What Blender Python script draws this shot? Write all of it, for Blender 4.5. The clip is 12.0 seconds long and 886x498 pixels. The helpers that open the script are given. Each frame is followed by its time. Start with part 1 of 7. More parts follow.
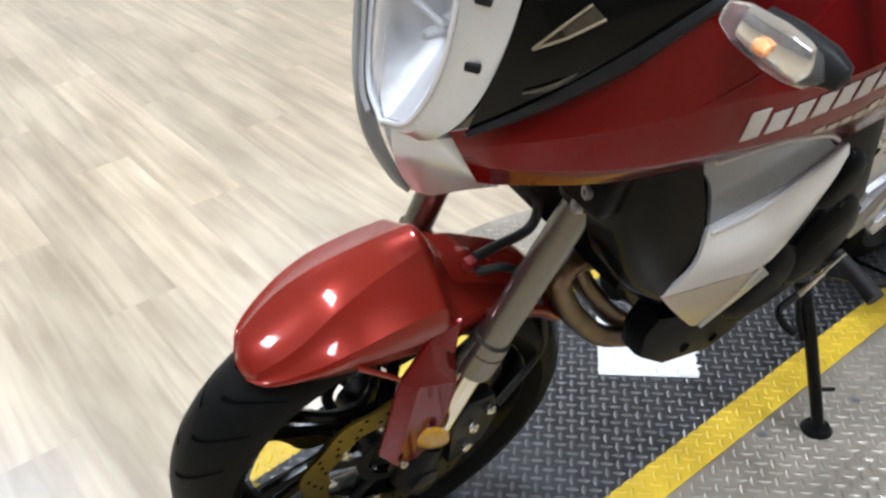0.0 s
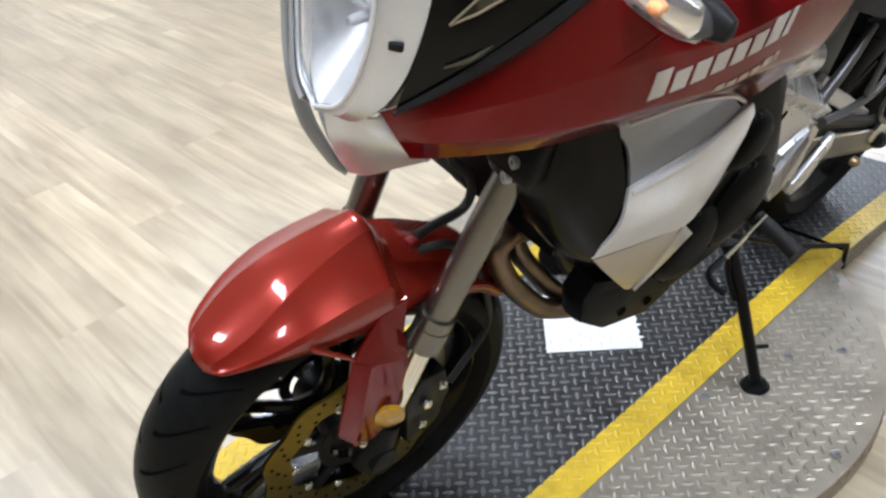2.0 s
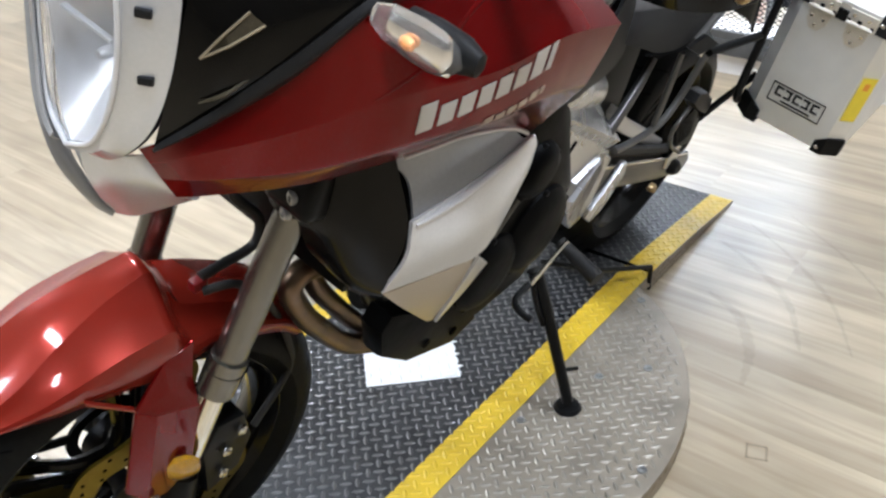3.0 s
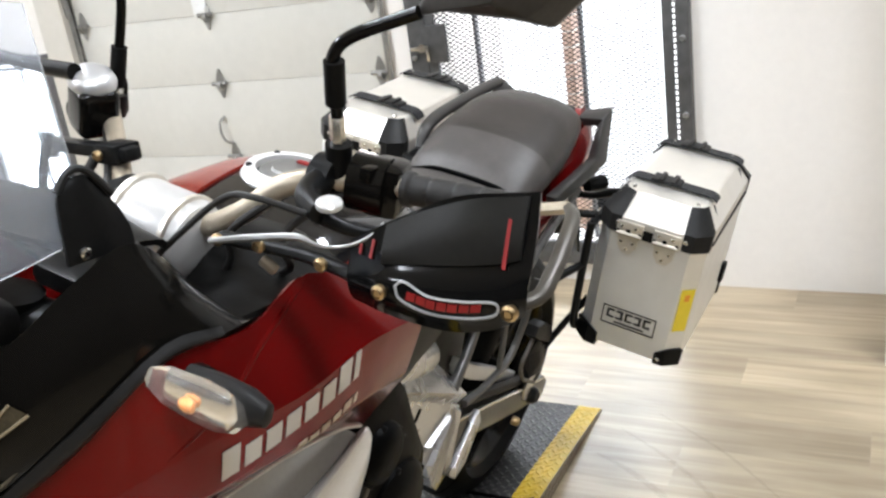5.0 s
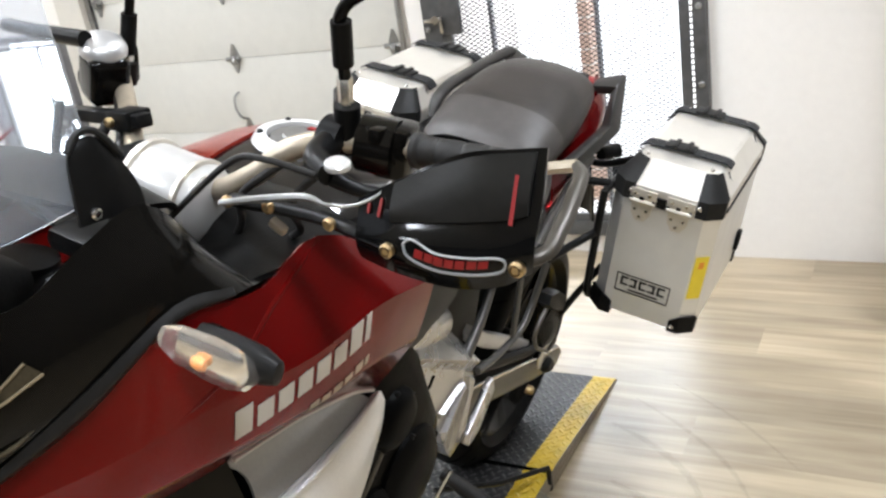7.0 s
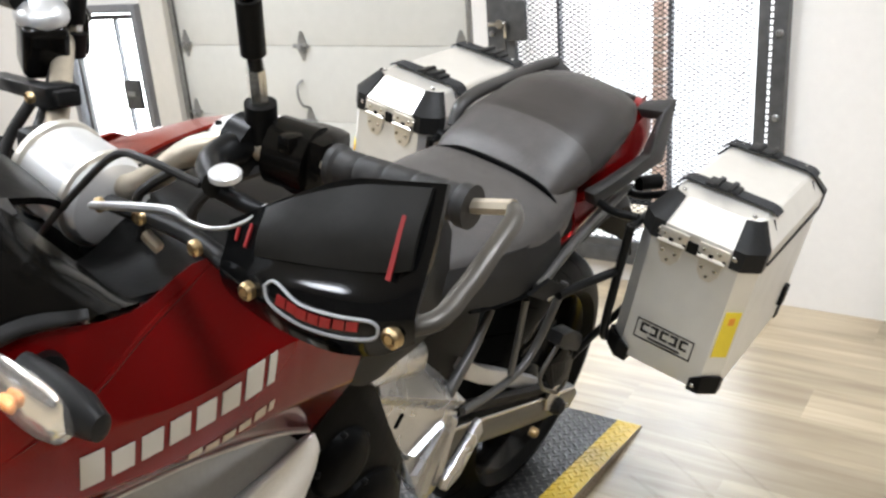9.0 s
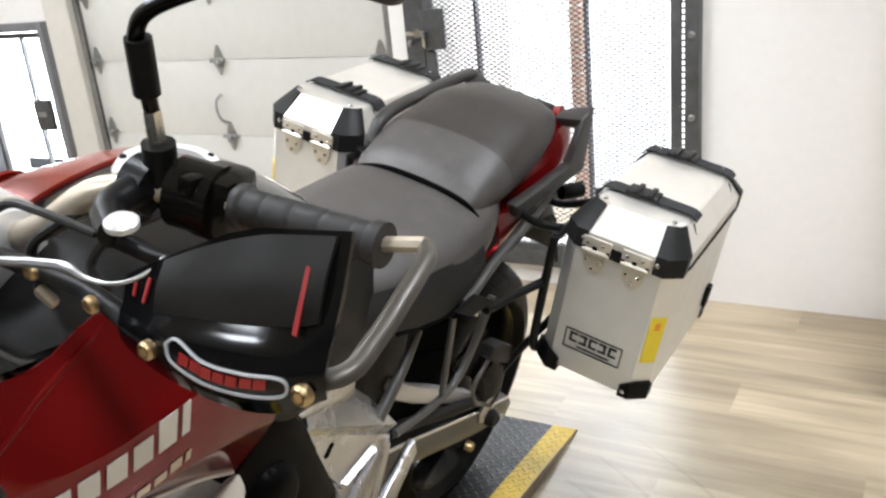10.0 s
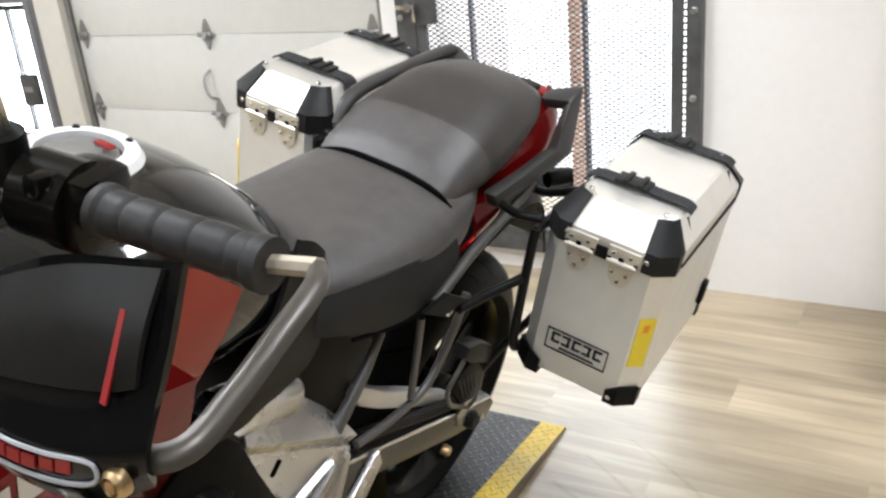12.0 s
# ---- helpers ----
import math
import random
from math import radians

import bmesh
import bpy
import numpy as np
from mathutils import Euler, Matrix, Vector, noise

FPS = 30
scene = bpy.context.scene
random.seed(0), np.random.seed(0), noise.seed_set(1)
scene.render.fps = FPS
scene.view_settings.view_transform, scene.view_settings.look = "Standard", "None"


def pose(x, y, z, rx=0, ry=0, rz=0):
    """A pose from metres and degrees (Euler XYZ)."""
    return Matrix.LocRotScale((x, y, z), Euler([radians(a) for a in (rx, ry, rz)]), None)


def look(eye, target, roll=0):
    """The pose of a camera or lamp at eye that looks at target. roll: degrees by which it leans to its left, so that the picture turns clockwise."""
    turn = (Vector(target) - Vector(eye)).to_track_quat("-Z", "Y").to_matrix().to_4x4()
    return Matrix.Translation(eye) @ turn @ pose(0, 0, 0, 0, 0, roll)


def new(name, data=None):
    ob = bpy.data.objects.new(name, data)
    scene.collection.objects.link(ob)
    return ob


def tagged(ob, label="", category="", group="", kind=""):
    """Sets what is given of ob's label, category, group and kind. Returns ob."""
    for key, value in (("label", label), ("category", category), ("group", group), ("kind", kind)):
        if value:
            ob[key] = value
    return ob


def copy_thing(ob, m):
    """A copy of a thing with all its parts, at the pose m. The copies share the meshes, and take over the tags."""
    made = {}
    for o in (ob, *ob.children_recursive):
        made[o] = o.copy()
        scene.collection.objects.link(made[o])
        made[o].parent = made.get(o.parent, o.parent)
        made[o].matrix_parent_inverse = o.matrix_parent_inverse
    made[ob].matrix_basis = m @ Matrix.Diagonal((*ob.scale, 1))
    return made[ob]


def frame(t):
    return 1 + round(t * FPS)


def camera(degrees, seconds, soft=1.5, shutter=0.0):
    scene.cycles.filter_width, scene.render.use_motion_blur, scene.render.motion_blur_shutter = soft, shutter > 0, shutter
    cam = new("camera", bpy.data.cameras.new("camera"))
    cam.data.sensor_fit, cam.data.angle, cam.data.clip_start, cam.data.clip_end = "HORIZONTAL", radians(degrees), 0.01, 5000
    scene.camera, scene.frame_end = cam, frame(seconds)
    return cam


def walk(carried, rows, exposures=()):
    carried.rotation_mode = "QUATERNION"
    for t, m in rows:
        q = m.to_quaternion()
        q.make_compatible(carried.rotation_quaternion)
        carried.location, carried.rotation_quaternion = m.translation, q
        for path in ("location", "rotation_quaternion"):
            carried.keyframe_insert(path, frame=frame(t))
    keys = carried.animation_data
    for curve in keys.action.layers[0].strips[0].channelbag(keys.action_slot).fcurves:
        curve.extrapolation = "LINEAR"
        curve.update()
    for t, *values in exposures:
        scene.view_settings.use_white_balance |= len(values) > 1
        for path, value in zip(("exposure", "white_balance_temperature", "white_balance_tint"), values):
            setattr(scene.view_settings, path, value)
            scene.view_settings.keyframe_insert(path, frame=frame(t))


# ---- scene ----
cam = camera(53.7, 12.0, 2.5)
PATH = [
    (0, (0.784, -0.394, 1.254), (-0.562, 0.573, 0.135), -4.3),
    (0.5, (0.788, -0.411, 1.258), (-0.464, 0.559, 0.037), -8.2),
    (1, (0.808, -0.442, 1.237), (-0.41, 0.422, -0.093), -9.4),
    (1.5, (0.818, -0.472, 1.23), (-0.445, 0.322, -0.103), -6.3),
    (2, (0.837, -0.428, 1.248), (-0.443, 0.639, 0.142), -6.4),
    (2.5, (0.868, -0.388, 1.255), (-0.293, 0.844, 0.189), -5.9),
    (3, (0.878, -0.367, 1.238), (-0.172, 0.959, 0.17), -2.1),
    (3.2, (0.878, -0.356, 1.244), (-0.145, 1.014, 0.205), -2.3),
    (4.8, (0.905, -0.275, 1.295), (-0.001, 1.355, 0.573), -7.6),
    (5, (0.908, -0.27, 1.306), (-0.002, 1.386, 0.652), -8.1),
    (5.5, (0.913, -0.268, 1.326), (0.027, 1.437, 0.769), -8.0),
    (6, (0.921, -0.271, 1.339), (0.042, 1.442, 0.797), -9.4),
    (6.5, (0.919, -0.271, 1.319), (0.035, 1.399, 0.666), -8.8),
    (6.7, (0.915, -0.274, 1.308), (-0.006, 1.368, 0.634), -9.1),
    (8.3, (0.93, -0.184, 1.253), (-0.062, 1.384, 0.507), -8.1),
    (8.5, (0.939, -0.136, 1.256), (-0.121, 1.427, 0.597), -5.7),
    (9, (0.943, -0.086, 1.257), (-0.14, 1.455, 0.584), -4.4),
    (9.5, (0.946, -0.084, 1.272), (-0.155, 1.465, 0.649), -5.8),
    (10, (0.942, -0.058, 1.271), (-0.01, 1.566, 0.595), -5.6),
    (10.5, (0.938, -0.055, 1.273), (-0.035, 1.567, 0.622), -5.7),
    (11, (0.927, -0.053, 1.266), (-0.076, 1.538, 0.585), -7.0),
    (11.5, (0.936, 0.006, 1.247), (-0.125, 1.54, 0.525), -7.0),
    (12, (0.927, 0.075, 1.246), (-0.029, 1.676, 0.524), -5.3),
]
walk(cam, [(t, look(eye, target, roll)) for t, eye, target, roll in PATH], [(0.0, 0.17, 5780, 10), (3.2, 0.18, 5820, 10), (4.8, 0.18, 6270, 10), (12.0, 0.19, 6270, 10)])

# ---- world and light ----
world = bpy.data.worlds.new("world")
scene.world = world
world.use_nodes = True
wn = world.node_tree.nodes
sky = wn.new("ShaderNodeTexSky")
sky.sky_type = "NISHITA"
sky.sun_disc = False
sky.sun_elevation, sky.sun_rotation = radians(40), radians(200)
world.node_tree.links.new(sky.outputs[0], wn["Background"].inputs[0])
wn["Background"].inputs[1].default_value = 0.12


def ceiling_lamp(x, y, power, sx=0.6, sy=0.3):
    data = bpy.data.lights.new("lamp_light", "AREA")
    data.shape, data.size, data.size_y, data.energy = "RECTANGLE", sx, sy, power
    data.color = (0.905, 0.945, 1.0)
    ob = new("lamp_light", data)
    ob.location = (x, y, 3.11)
    return ob


LAMPS = [(-0.9, -1.5), (-0.9, 0.6), (-3.4, -0.6), (-3.4, 1.6), (1.6, -0.4), (1.6, 1.5), (-2.0, -3.0), (1.6, -2.6)]
for lx, ly in LAMPS:
    ceiling_lamp(lx, ly, 34 if ly < -1 else 58)


def window_light(x, y, z, sx, sy, power, turn_, tilt=90):
    """Daylight that comes in through a window's opening."""
    data = bpy.data.lights.new("window_daylight", "AREA")
    data.shape, data.size, data.size_y, data.energy = "RECTANGLE", sx, sy, power
    data.color = (0.9, 0.96, 1.0)
    ob = new("window_daylight", data)
    ob.matrix_world = pose(x, y, z, -tilt, 0, turn_)
    return ob


window_light(-0.5, 4.0, 1.8, 2.4, 1.3, 112, 0, 66)
window_light(-4.4, 4.2, 0.8, 2.0, 2.0, 170, 0)

# ---- materials ----
def material(name, color, rough=0.5, metal=0.0, grain=0.0, scale=40.0, bump=0.0, coat=0.0, wear=0.0, spread=None, trans=0.0, ior=1.45, emit=None, alpha=1.0, spec=0.5):
    """A procedural surface: base colour varied by fine grain and broad stains, with a fine relief."""
    m = bpy.data.materials.new(name)
    m.use_nodes = True
    n, l = m.node_tree.nodes, m.node_tree.links
    b = n["Principled BSDF"]
    b.inputs["Base Color"].default_value = (*color, 1)
    b.inputs["Roughness"].default_value = rough
    b.inputs["Metallic"].default_value = metal
    b.inputs["Coat Weight"].default_value = coat
    b.inputs["Coat Roughness"].default_value = 0.06
    b.inputs["Transmission Weight"].default_value = trans
    b.inputs["IOR"].default_value = ior
    b.inputs["Alpha"].default_value = alpha
    b.inputs["Specular IOR Level"].default_value = spec
    if emit:
        b.inputs["Emission Color"].default_value = (*emit[:3], 1)
        b.inputs["Emission Strength"].default_value = emit[3]
    co = n.new("ShaderNodeTexCoord")
    if grain or bump or wear:
        fine = n.new("ShaderNodeTexNoise")
        fine.inputs["Scale"].default_value, fine.inputs["Detail"].default_value = scale, 6
        l.new(co.outputs["Object"], fine.inputs["Vector"])
        broad = n.new("ShaderNodeTexNoise")
        broad.inputs["Scale"].default_value, broad.inputs["Detail"].default_value = max(scale / 14, 1.5), 4
        l.new(co.outputs["Object"], broad.inputs["Vector"])
        if grain:
            mix = n.new("ShaderNodeMix")
            mix.data_type = "RGBA"
            add = n.new("ShaderNodeMath")
            add.operation = "ADD"
            l.new(fine.outputs[0], add.inputs[0])
            l.new(broad.outputs[0], add.inputs[1])
            ramp = n.new("ShaderNodeMapRange")
            ramp.inputs["From Min"].default_value, ramp.inputs["From Max"].default_value = 0.7, 1.3
            l.new(add.outputs[0], ramp.inputs["Value"])
            l.new(ramp.outputs[0], mix.inputs["Factor"])
            lo = spread or tuple(c * (1 - grain) for c in color)
            mix.inputs["A"].default_value = (*lo, 1)
            mix.inputs["B"].default_value = (*[min(1, c * (1 + grain * 0.5)) for c in color], 1)
            l.new(mix.outputs["Result"], b.inputs["Base Color"])
        if wear:
            rr = n.new("ShaderNodeMapRange")
            rr.inputs["From Min"].default_value, rr.inputs["From Max"].default_value = 0.3, 0.7
            rr.inputs["To Min"].default_value, rr.inputs["To Max"].default_value = max(0.02, rough - wear), min(1, rough + wear)
            l.new(broad.outputs[0], rr.inputs["Value"])
            l.new(rr.outputs[0], b.inputs["Roughness"])
        if bump:
            bp = n.new("ShaderNodeBump")
            bp.inputs["Strength"].default_value, bp.inputs["Distance"].default_value = min(1, bump), 0.002
            l.new(fine.outputs[0], bp.inputs["Height"])
            l.new(bp.outputs[0], b.inputs["Normal"])
    return m


M_RED = material("candy_red_paint", (0.14, 0.0016, 0.0018), 0.2, 0.45, 0.03, 300, 0.0, 0.5, spec=0.05)
M_RED2 = material("red_fender_paint", (0.215, 0.016, 0.008), 0.25, 0.3, 0.03, 300, 0.0, 0.65, spec=0.1)
M_SILVER = material("silver_paint", (0.72, 0.71, 0.695), 0.33, 0.3, 0.06, 260, 0.0, 0.4)
M_BEZEL = material("bright_silver_bezel_paint", (0.66, 0.67, 0.69), 0.27, 0.6, 0.05, 260, 0.0, 0.3)
M_GOLDSIL = material("warm_silver_paint", (0.5, 0.43, 0.33), 0.4, 0.4, 0.06, 260, 0.0, 0.3)
M_ALU = material("cast_aluminium", (0.58, 0.58, 0.585), 0.27, 1.0, 0.05, 160, 0.0, 0, 0.06)
M_BRUSHED = material("aluminium_case_sheet", (0.78, 0.78, 0.76), 0.42, 0.75, 0.07, 22, 0.03, 0, 0.1)
M_LID = material("aluminium_lid_sheet", (0.74, 0.71, 0.65), 0.36, 0.75, 0.06, 22, 0.02, 0, 0.1)
M_STEEL = material("bright_steel", (0.7, 0.69, 0.66), 0.22, 1.0, 0.08, 90)
M_HINGE = material("satin_hinge_steel", (0.7, 0.66, 0.58), 0.38, 0.75, 0.08, 90)
M_FORK = material("anodised_fork_tube", (0.2, 0.19, 0.165), 0.27, 0.9, 0.08, 60)
M_CHROME = material("hard_chrome", (0.75, 0.72, 0.62), 0.12, 1.0)
M_BRASS = material("brass_screw", (0.5, 0.37, 0.2), 0.36, 1.0, 0.1, 90)
M_GOLD = material("gold_brake_rotor", (0.19, 0.14, 0.022), 0.32, 1.0, 0.15, 90)
M_GUARDPANEL = material("satin_black_guard_plastic", (0.010, 0.0094, 0.008), 0.34, 0, 0.25, 140, 0.08, 0.0, 0.06, spec=0.16)
M_BLACK = material("black_plastic", (0.0055, 0.0053, 0.005), 0.42, 0, 0.3, 180, 0.12, spec=0.12)
M_GLOSSBLACK = material("gloss_black_plastic", (0.004, 0.0036, 0.003), 0.17, 0, 0.2, 60, 0, 0.08, spec=0.16)
M_GUARDSHELL = material("polished_black_guard_plastic", (0.003, 0.003, 0.003), 0.1, 0, 0.2, 60, 0, 0.2, spec=0.15)
M_DARK = material("dark_frame_metal", (0.006, 0.006, 0.006), 0.34, 0.0, 0.3, 90, 0.1, spec=0.16)
M_ENGINE = material("engine_black_metal", (0.003, 0.003, 0.003), 0.36, 0.0, 0.4, 60, 0.2, 0, 0.15, spec=0.045)
M_GREY = material("dark_grey_plastic", (0.016, 0.0155, 0.015), 0.42, 0, 0.2, 160, 0.1, spec=0.15)
M_MIRROR = material("grained_mirror_housing", (0.035, 0.032, 0.029), 0.42, 0, 0.2, 160, 0.1, spec=0.3)
M_RAIL = material("grey_cast_grab_rail", (0.03, 0.028, 0.026), 0.42, 0.1, 0.15, 160, 0.08)
M_SEAT = material("black_seat_vinyl", (0.030, 0.0255, 0.0225), 0.42, 0, 0.25, 420, 0.35, spec=0.38)
# Darker copy of the seat vinyl; the shade on the seat's side is painted in.
M_FLAP = material("shaded_side_vinyl", (0.012, 0.0115, 0.011), 0.5, 0, 0.25, 420, 0.3, spec=0.2)
# Grey lifted to put some of the window's sheen on the seat into the colour.
M_SEAT2 = material("grey_seat_vinyl", (0.06, 0.054, 0.05), 0.4, 0, 0.25, 420, 0.35, spec=0.45)
M_RUBBER = material("tyre_rubber", (0.0065, 0.0065, 0.006), 0.45, 0, 0.35, 90, 0.2, spec=0.08)
M_GRIP = material("grip_rubber", (0.017, 0.0155, 0.014), 0.55, 0, 0.3, 120, 0.3, spec=0.35)
M_HEADER = material("bronze_header_pipe", (0.2, 0.13, 0.075), 0.34, 0.95, 0.4, 18, 0.05, 0, 0.1, (0.07, 0.06, 0.055))
M_GREYBAR = material("grey_bar_paint", (0.45, 0.39, 0.3), 0.36, 0.6, 0.1, 90)
M_GUARDBAR = material("grey_guard_bar", (0.056, 0.049, 0.039), 0.38, 0.35, 0.1, 90)
M_CLEAR = material("clear_lens", (0.95, 0.95, 0.95), 0.03, 0, 0, 40, 0, 0, 0, None, 1.0, 1.3)
M_SCREEN = material("smoked_windscreen", (0.86, 0.9, 0.96), 0.05, 0, 0, 40, 0, 0, 0, None, 0.9, 1.3)
M_AMBER = material("amber_lens", (0.45, 0.23, 0.006), 0.12, 0, 0.3, 120, 0.2, 1.0)
M_BULB = material("amber_bulb", (0.85, 0.36, 0.12), 0.4, 0, 0.1, 90)
M_REFLECT = material("chromed_reflector", (0.85, 0.85, 0.85), 0.1, 1.0)
M_BOWL = material("frosted_reflector", (0.62, 0.62, 0.62), 0.34, 0.75, 0.05, 60)
M_WHITE = material("white_print", (0.75, 0.75, 0.74), 0.45, 0, 0.05, 60)
M_REDPRINT = material("red_print", (0.2, 0.008, 0.008), 0.4, 0, 0.05, 60)
M_YELLOWLABEL = material("yellow_label", (0.85, 0.66, 0.04), 0.5, 0, 0.08, 60)
M_ORANGE = material("orange_print", (0.8, 0.3, 0.03), 0.5, 0, 0.05, 60)
M_BLACKPRINT = material("black_print", (0.01, 0.01, 0.01), 0.5, 0, 0.1, 60)
M_STRAP = material("black_webbing", (0.012, 0.012, 0.013), 0.7, 0, 0.3, 700, 0.5)
M_REDHANDLE = material("red_vinyl_grip", (0.5, 0.04, 0.02), 0.45, 0, 0.15, 60)

M_PLATEBLACK = material("black_painted_plate", (0.036, 0.0365, 0.038), 0.34, 0.25, 0.5, 30, 0.2, 0, 0.12, (0.014, 0.014, 0.015))
M_PLATEYEL = material("yellow_painted_plate", (0.62, 0.42, 0.025), 0.38, 0.0, 0.25, 26, 0.15, 0, 0.1)
M_PLATESTEEL = material("bare_tread_plate", (0.28, 0.24, 0.185), 0.42, 0.35, 0.35, 14, 0.15, 0, 0.14)
M_PLATEWHITE = material("white_painted_plate", (0.8, 0.8, 0.79), 0.45, 0, 0.06, 26, 0.1)
M_SEAM = material("dark_joint", (0.002, 0.002, 0.002), 0.9, 0, 0.2, 30, spec=0.05)

M_WALL = material("white_wall_paint", (0.81, 0.78, 0.738), 0.6, 0, 0.03, 30, 0.05)
# For the unseen walls: dark brown chosen to darken what the motorcycle reflects.
M_DARKWALL = material("unseen_dark_wall", (0.10, 0.085, 0.07), 0.6, 0, 0.05, 30, 0.05)
M_CEIL = material("white_ceiling_paint", (0.8, 0.79, 0.77), 0.8, 0, 0.03, 30, 0.05)
M_GARAGE = material("garage_door_paint", (0.615, 0.605, 0.56), 0.5, 0, 0.04, 20, 0.06)
M_ZINC = material("galvanised_steel", (0.36, 0.36, 0.35), 0.42, 0.9, 0.25, 30, 0.1, 0, 0.1)
M_GATE = material("grey_gate_steel", (0.085, 0.084, 0.082), 0.5, 0.3, 0.35, 24, 0.2, 0, 0.12)
M_MESH = material("expanded_steel_mesh", (0.05, 0.05, 0.055), 0.5, 0.2, 0.2, 60)
M_FRAME = material("grey_window_frame", (0.2, 0.2, 0.21), 0.45, 0.3, 0.15, 40)
M_BRICK = material("red_brick", (0.62, 0.44, 0.36), 0.8, 0, 0.3, 60, 0.4)
M_GLOW = material("bright_daylight", (0.8, 0.8, 0.8), 0.9, emit=(0.95, 0.975, 1.0, 1.02))
M_DIFFUSER = material("lit_lamp_diffuser", (0.8, 0.8, 0.8), 0.5, emit=(1.0, 0.97, 0.92, 5.0))
# Lugs lighter than their plates: the tread's highlights are put into the colour.
M_LUGBLACK = material("glinting_black_lug", (0.12, 0.118, 0.115), 0.34, 0.5, 0.4, 40, 0.1)
M_LUGSTEEL = material("glinting_steel_lug", (0.3, 0.27, 0.22), 0.38, 0.42, 0.3, 40, 0.1)
M_RIMSTEEL = material("rusty_rim_plate", (0.23, 0.18, 0.115), 0.45, 0.4, 0.4, 20, 0.2)
M_INDLENS = material("frosted_indicator_lens", (0.9, 0.87, 0.82), 0.12, 0, 0.0, 120, 0.15, 0, 0, None, 0.93, 1.25)
M_CREAM = material("cream_paint", (0.6, 0.59, 0.57), 0.3, 0.35, 0.15, 20, 0.05, 0.3)
M_SHROUD = material("grey_shroud_plastic", (0.3, 0.3, 0.3), 0.38, 0.2, 0.08, 200, 0.05)
M_SHIELD = material("grey_tinted_headlight_cover", (0.36, 0.35, 0.335), 0.12, 0.2, 0.05, 60)
M_TANK = material("gloss_black_tank_paint", (0.005, 0.005, 0.0055), 0.07, 0, 0.1, 60, 0, 0.7, spec=0.4)
M_NAME = material("silver_name_print", (0.52, 0.5, 0.46), 0.35, 0.3, 0.05, 60)
M_GLASS = material("window_glass", (1, 1, 1), 0.0, trans=1.0, ior=1.05)


def plank_material():
    m = bpy.data.materials.new("pale_oak_plank")
    m.use_nodes = True
    n, l = m.node_tree.nodes, m.node_tree.links
    b = n["Principled BSDF"]
    co, inf = n.new("ShaderNodeTexCoord"), n.new("ShaderNodeObjectInfo")
    shift = n.new("ShaderNodeVectorMath")
    shift.operation = "MULTIPLY_ADD"
    shift.inputs[1].default_value = (1, 1, 1)
    comb = n.new("ShaderNodeCombineXYZ")
    mul = n.new("ShaderNodeMath")
    mul.operation, mul.inputs[1].default_value = "MULTIPLY", 37.0
    l.new(inf.outputs["Random"], mul.inputs[0])
    l.new(mul.outputs[0], comb.inputs[0])
    l.new(mul.outputs[0], comb.inputs[1])
    l.new(co.outputs["Object"], shift.inputs[0])
    l.new(comb.outputs[0], shift.inputs[2])
    mp = n.new("ShaderNodeMapping")
    mp.inputs["Scale"].default_value = (1.0, 16, 16)
    l.new(shift.outputs[0], mp.inputs["Vector"])
    g = n.new("ShaderNodeTexNoise")
    g.inputs["Scale"].default_value, g.inputs["Detail"].default_value, g.inputs["Distortion"].default_value = 1.6, 8, 0.9
    l.new(mp.outputs[0], g.inputs["Vector"])
    mp2 = n.new("ShaderNodeMapping")
    mp2.inputs["Scale"].default_value = (1.0, 3, 3)
    l.new(shift.outputs[0], mp2.inputs["Vector"])
    st = n.new("ShaderNodeTexNoise")
    st.inputs["Scale"].default_value, st.inputs["Detail"].default_value = 2.2, 5
    l.new(mp2.outputs[0], st.inputs["Vector"])
    r = n.new("ShaderNodeValToRGB")
    r.color_ramp.elements[0].position, r.color_ramp.elements[0].color = 0.3, (0.31, 0.238, 0.15, 1)
    r.color_ramp.elements[1].position, r.color_ramp.elements[1].color = 0.62, (0.455, 0.376, 0.255, 1)
    l.new(g.outputs[0], r.inputs[0])
    r2 = n.new("ShaderNodeValToRGB")
    r2.color_ramp.elements[0].position, r2.color_ramp.elements[0].color = 0.35, (0.76, 0.735, 0.69, 1)
    r2.color_ramp.elements[1].position, r2.color_ramp.elements[1].color = 0.65, (1.07, 1.07, 1.06, 1)
    l.new(st.outputs[0], r2.inputs[0])
    mx = n.new("ShaderNodeMix")
    mx.data_type, mx.blend_type = "RGBA", "MULTIPLY"
    mx.inputs["Factor"].default_value = 1.0
    l.new(r.outputs[0], mx.inputs["A"])
    l.new(r2.outputs[0], mx.inputs["B"])
    tone = n.new("ShaderNodeHueSaturation")
    tv = n.new("ShaderNodeMapRange")
    tv.inputs["To Min"].default_value, tv.inputs["To Max"].default_value = 0.85, 1.09
    l.new(inf.outputs["Random"], tv.inputs["Value"])
    l.new(tv.outputs[0], tone.inputs["Value"])
    l.new(mx.outputs["Result"], tone.inputs["Color"])
    l.new(tone.outputs[0], b.inputs["Base Color"])
    rr = n.new("ShaderNodeMapRange")
    rr.inputs["To Min"].default_value, rr.inputs["To Max"].default_value = 0.3, 0.44
    l.new(st.outputs[0], rr.inputs["Value"])
    l.new(rr.outputs[0], b.inputs["Roughness"])
    b.inputs["Specular IOR Level"].default_value = 0.85
    b.inputs["Coat Weight"].default_value, b.inputs["Coat Roughness"].default_value = 0.4, 0.32
    bp = n.new("ShaderNodeBump")
    bp.inputs["Strength"].default_value, bp.inputs["Distance"].default_value = 0.1, 0.001
